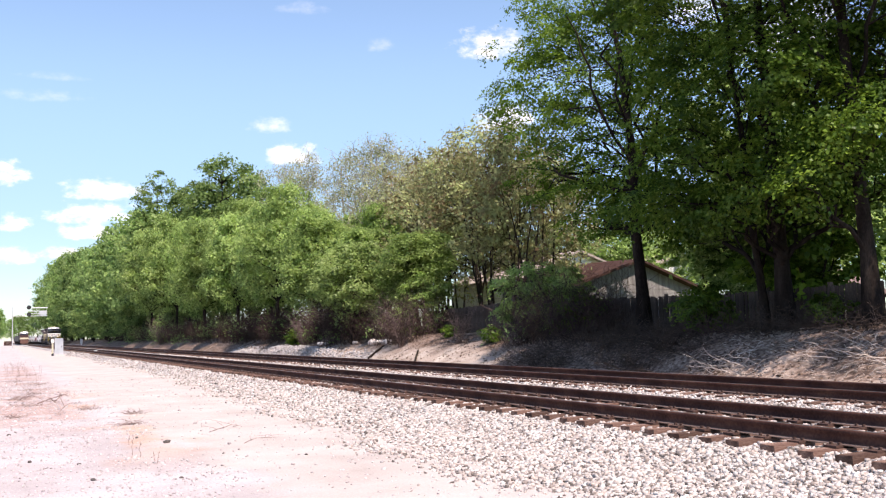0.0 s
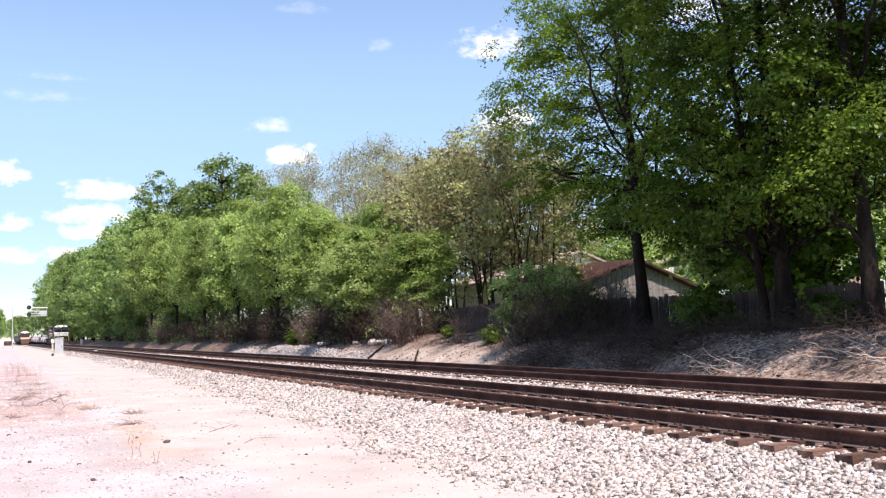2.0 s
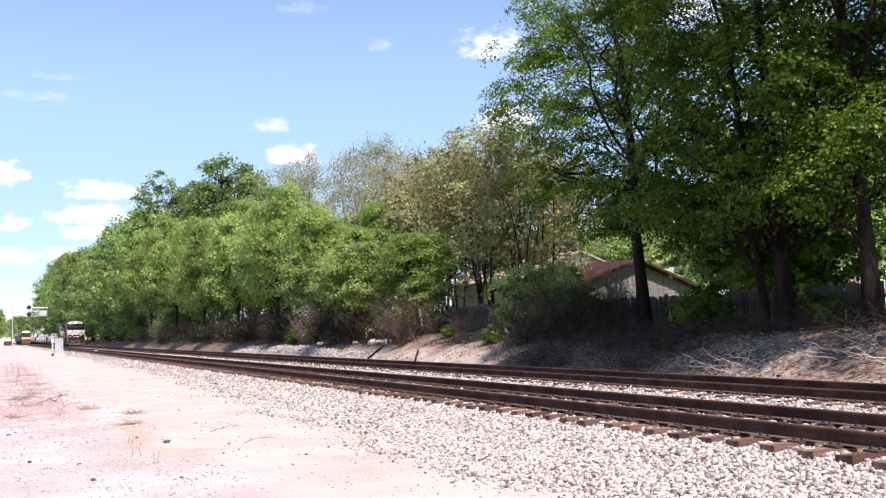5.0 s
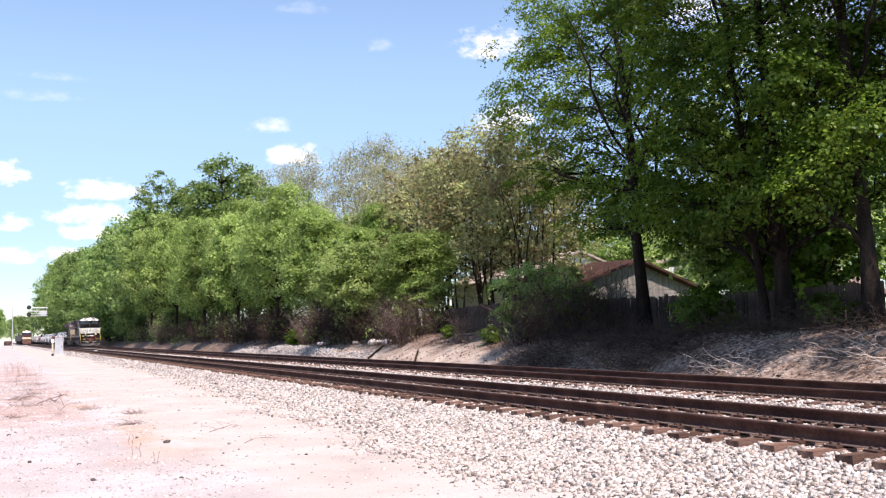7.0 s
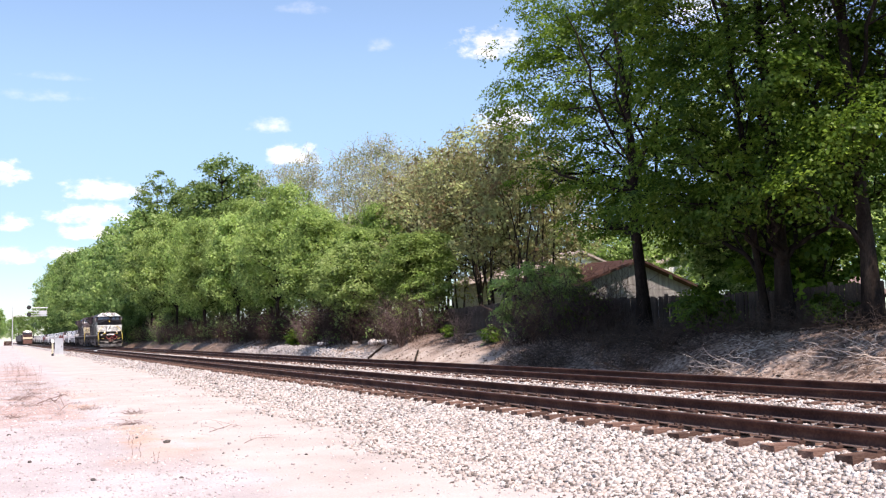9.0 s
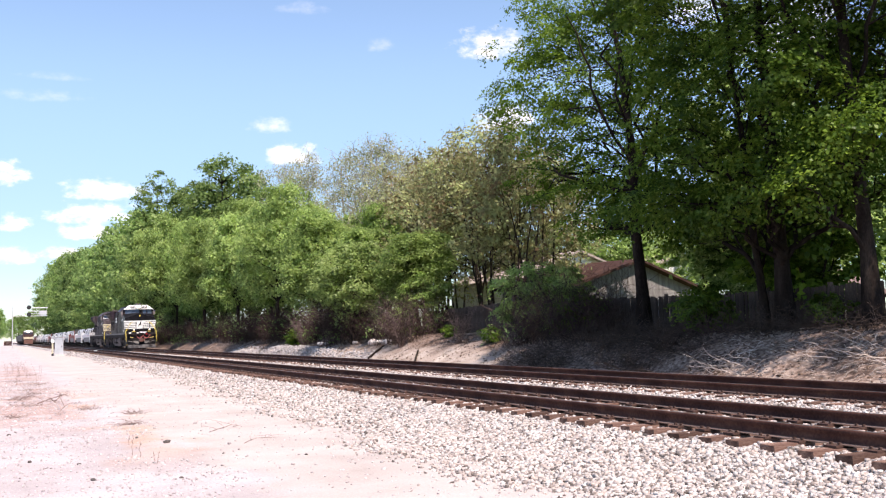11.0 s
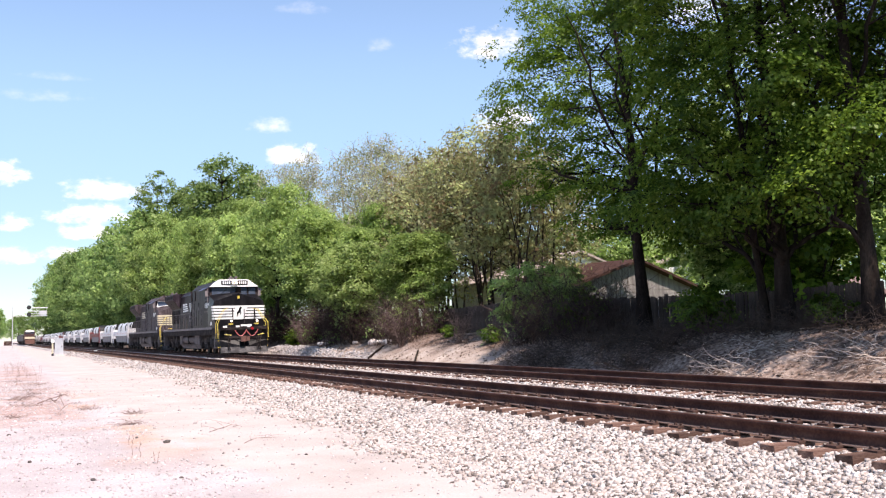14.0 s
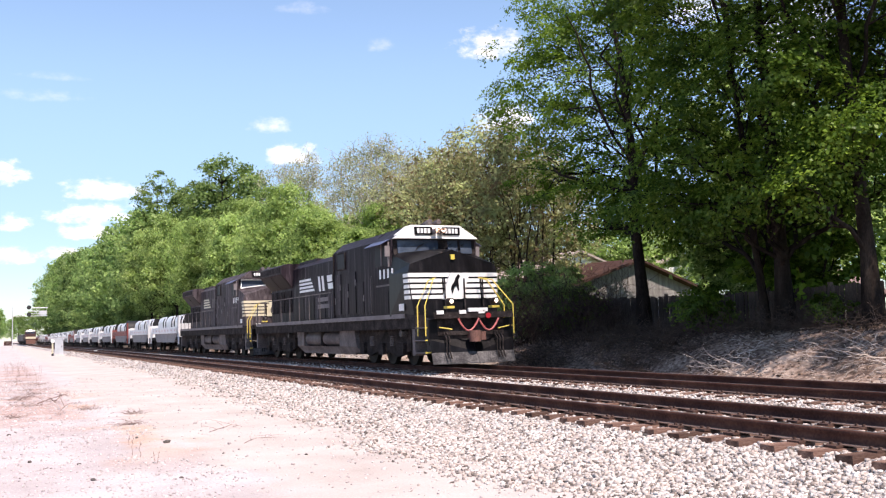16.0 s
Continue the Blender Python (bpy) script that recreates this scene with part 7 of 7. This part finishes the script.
def make_case():
    C = thing("equipment_case", "pale grey trackside equipment case on a gravel pad", "equipment case", m=pose(5.55, 113, -0.52))
    bm = bmesh.new()
    box(bm, -0.42, 0.42, -0.3, 0.3, 0.15, 1.75)
    soften(bm, 0.03)
    body = part("body", bm, M_CASE, C)
    bm = bmesh.new()
    prism(bm, [(-0.48, 1.75), (0.48, 1.75), (0.4, 1.86), (-0.4, 1.86)], -0.36, 0.36, "y")
    part("lid", bm, M_CASE, C)
    bm = bmesh.new()
    box(bm, -0.36, 0.36, -0.325, -0.301, 0.25, 1.65)
    door = part("door", bm, M_CASE, C)
    bm = bmesh.new()
    box(bm, 0.22, 0.27, -0.36, -0.326, 0.85, 1.05)
    part("handle", bm, M_SIGNAL, door)
    bm = bmesh.new()
    box(bm, -0.5, 0.5, -0.4, 0.4, -0.15, 0.15)
    part("plinth", bm, M_DEBRIS, C)
    P = thing("marker_post", "slim pale post with a dark foot beside the case", "post", m=pose(4.85, 112, -0.55))
    bm = bmesh.new()
    tube(bm, [(0, 0, 0.25), (0, 0, 1.75)], 0.09, 8)
    part("shaft", bm, M_CREAM, P)
    bm = bmesh.new()
    tube(bm, [(0, 0, -0.1), (0, 0, 0.27)], 0.11, 8)
    part("foot", bm, M_SIGNAL, P)
    bm = bmesh.new()
    box(bm, -0.16, 0.16, -0.12, -0.08, 1.45, 1.8)
    part("plate", bm, M_WHITE, P)
    W = thing("track_marker", "small white plate between the rails", "marker", m=pose(9.2, 111, -0.26))
    bm = bmesh.new()
    prism(bm, [(-0.22, 0), (0.22, 0), (0.16, 0.16), (-0.16, 0.16)], -0.2, 0.2, "y")
    soften(bm, 0.02)
    part("plate", bm, M_WHITE, W)
    D = thing("dwarf_post", "short white post beside the far track", "post", m=pose(15.1, 217, -0.5))
    bm = bmesh.new()
    box(bm, -0.22, 0.22, -0.2, 0.2, 0.7, 1.7)
    soften(bm, 0.04)
    part("head", bm, M_CASE, D)
    bm = bmesh.new()
    tube(bm, [(0, 0, -0.1), (0, 0, 0.72)], 0.08, 8)
    part("shaft", bm, M_GALV, D)
    B = thing("shed", "small white shed far down the line", "shed", m=pose(-2.2, 420, -0.6))
    bm = bmesh.new()
    prism(bm, [(-1.8, 0), (1.8, 0), (1.8, 2.5), (0, 3.3), (-1.8, 2.5)], 0, 5, "y")
    part("wall", bm, M_WHITE, B)
    for s in (-1, 1):
        bm = bmesh.new()
        prism(bm, [(0, 3.33), (0, 3.45), (s * 2.1, 2.5), (s * 2.1, 2.38)], -0.3, 5.3, "y")
        part("roof_slope", bm, M_GALV, B)
    K = thing("board_screen", "brown board screen beside the shed", "fence", m=pose(0.2, 425, -0.6))
    for i in range(12):
        bm = bmesh.new()
        box(bm, i * 0.25, i * 0.25 + 0.23, 0, 0.05, 0, 1.9)
        part("board", bm, M_SHINGLE, K)


make_case()


def make_litter():
    rng = np.random.default_rng(8)
    # dead stalks and twigs on the verge
    def stalk(label, x, y, h, n, lean=0.2, name="dead_stalk", cat="weed", group="dead weeds", rr=0.004):
        S = thing(name, label, cat, group, m=pose(x, y, ground_z(x, y) - 0.01))
        paths = []
        for _ in range(n):
            a = np.array([*rng.normal(0, 0.06, 2), 0.0])
            e = a + [*rng.normal(0, lean * h, 2), h * rng.uniform(0.6, 1.1)]
            w = wander(a, e, rr, rr * 0.4, rng, 5, 0.06)
            paths.append(w)
            for _ in range(3):
                q = w[rng.integers(1, 4), :3]
                paths.append(wander(q, q + [*rng.normal(0, 0.12 * h, 2), rng.uniform(0.05, 0.3) * h], rr * 0.6, rr * 0.3, rng, 3, 0.1))
        part("stalk", tubes_mesh("stalk", paths, 4), M_TWIG, S)
    for x, y, h, n in ((1.4, 44.0, 0.9, 3), (0.4, 57, 0.9, 4), (0.7, 52, 1.0, 4), (0.1, 49, 0.9, 4), (-0.2, 45, 0.7, 4), (0.9, 47.5, 0.7, 3), (1.85, 13.5, 0.22, 2), (1.65, 14.6, 0.25, 2), (0.5, 40, 0.5, 3), (1.9, 16.2, 0.22, 2),
                       (0.0, 36, 0.4, 3), (1.1, 38, 0.35, 3), (-0.4, 54, 0.8, 4), (1.1, 60, 0.8, 3)):
        stalk("dry brown weed stalk on the gravel verge", x, y, h, n)
    # fallen branches
    def branch(label, pts, r):
        S = thing("fallen_branch", label, "branch", "fallen branches", m=pose(pts[0][0], pts[0][1], ground_z(*pts[0][:2])))
        paths = []
        o = np.array(pts[0][:2])
        for a, b in zip(pts, pts[1:]):
            paths.append(wander((a[0] - o[0], a[1] - o[1], a[2] + r), (b[0] - o[0], b[1] - o[1], b[2] + r), r, r * 0.5, rng, 6, 0.05))
        main = paths[-1]
        for _ in range(4):
            q = main[rng.integers(1, 5), :3]
            paths.append(wander(q, q + [*rng.normal(0, 0.3, 2), rng.uniform(0, 0.15)], r * 0.5, r * 0.2, rng, 4, 0.1))
        part("wood", tubes_mesh("wood", paths, 5), M_TWIG, S)
    branch("dark fallen branch on the pale gravel", [(0.85, 28.2, 0.02), (1.3, 28.4, 0.07), (1.65, 29.2, 0.22)], 0.018)
    branch("dark fallen branch on the pale gravel", [(1.3, 28.2, 0.03), (1.15, 24.0, 0.02)], 0.014)
    branch("dry twig lying on the verge", [(0.4, 30.6, 0.0), (0.95, 27.4, 0.02)], 0.012)
    branch("thin twig lying on the dirt road", [(3.45, 17.6, 0.0), (4.1, 18.2, 0.02)], 0.007)
    branch("thin twig lying on the dirt road", [(3.5, 15.3, 0.0), (4.1, 15.6, 0.02)], 0.005)
    # clumps of dead weeds: dark matted grass
    for x, y, w in ((0.54, 31.7, 0.55), (0.35, 30.6, 0.4), (0.9, 33.5, 0.4), (2.68, 22.8, 0.22), (1.1, 40.5, 0.5), (1.9, 25.0, 0.25), (2.3, 20.0, 0.2), (0.2, 24.0, 0.2), (0.6, 28.0, 0.5), (0.9, 36.0, 0.5), (0.4, 45.0, 0.6), (1.0, 52.0, 0.6)):
        T = thing("dead_grass_clump", "matted brown dead grass on the verge", "grass", "dead grass", m=pose(x, y, ground_z(x, y)))
        paths = []
        for _ in range(46):
            a = np.array([*rng.normal(0, w * 0.45, 2), 0.0])
            e = a + [*rng.normal(0, 0.16, 2), abs(rng.normal(0.04, 0.05)) + 0.01]
            paths.append(wander(a, e, 0.005, 0.002, rng, 3, 0.1))
        tagged(part("tuft", tubes_mesh("tuft", paths, 3), M_TWIG, T), kind="stuff")
    # single dark stones
    for x, y, s in ((2.42, 16.1, 0.06), (1.02, 12.6, 0.035), (1.99, 12.1, 0.03), (0.35, 15.0, 0.03), (0.97, 14.4, 0.03), (2.1, 17.3, 0.03), (0.1, 19.5, 0.04), (3.9, 13.2, 0.025), (2.9, 14.0, 0.02)):
        bm = bmesh.new()
        bmesh.ops.create_icosphere(bm, subdivisions=2, radius=s)
        for v in bm.verts:
            v.co *= 1 + 0.35 * noise.noise(v.co * 18 + Vector((x, y, 0)))
            v.co.z *= 0.6
        ob = part("stone", bm, M_DARKROCK)
        ob.location = (x, y, ground_z(x, y) + s * 0.3)
        tagged(ob, "dark stone lying on the pale gravel", "stone", "dark stones")
    # pale rubble under the trees
    for x, y, s in ((17.6, 44.8, 0.30), (17.7, 45.7, 0.24), (17.5, 46.6, 0.34), (17.6, 49.8, 0.16), (17.4, 55.5, 0.2), (17.5, 54.6, 0.16)):
        bm = bmesh.new()
        bmesh.ops.create_icosphere(bm, subdivisions=2, radius=s)
        for v in bm.verts:
            v.co *= 1 + 0.5 * noise.noise(v.co * 4 + Vector((x, y, 0)))
            v.co.z *= 0.55
        ob = part("rubble_lump", bm, M_DEBRIS)
        ob.location = (x, y, ground_z(x, y) + s * 0.35)
        tagged(ob, "pale lump of rubble under the trackside trees", "rubble", "rubble")
    # logs on the bank
    for a, b, r in (((15.9, 37.5, 0.1), (16.9, 39.4, 0.55), 0.06), ((16.2, 44.0, 0.0), (17.3, 44.6, 0.5), 0.07), ((15.9, 51.0, 0.1), (16.9, 52.0, 0.6), 0.05)):
        bm = bmesh.new()
        za = ground_z(a[0], a[1])
        zb = ground_z(b[0], b[1])
        tube(bm, [(a[0], a[1], za + r * 0.6), ((a[0] + b[0]) / 2, (a[1] + b[1]) / 2, (za + zb) / 2 + r), (b[0], b[1], zb + r)], r, 8, r * 0.7)
        ob = part("log", bm, M_BARK)
        tagged(ob, "weathered log lying on the bank", "log", "logs")


make_litter()


motions()
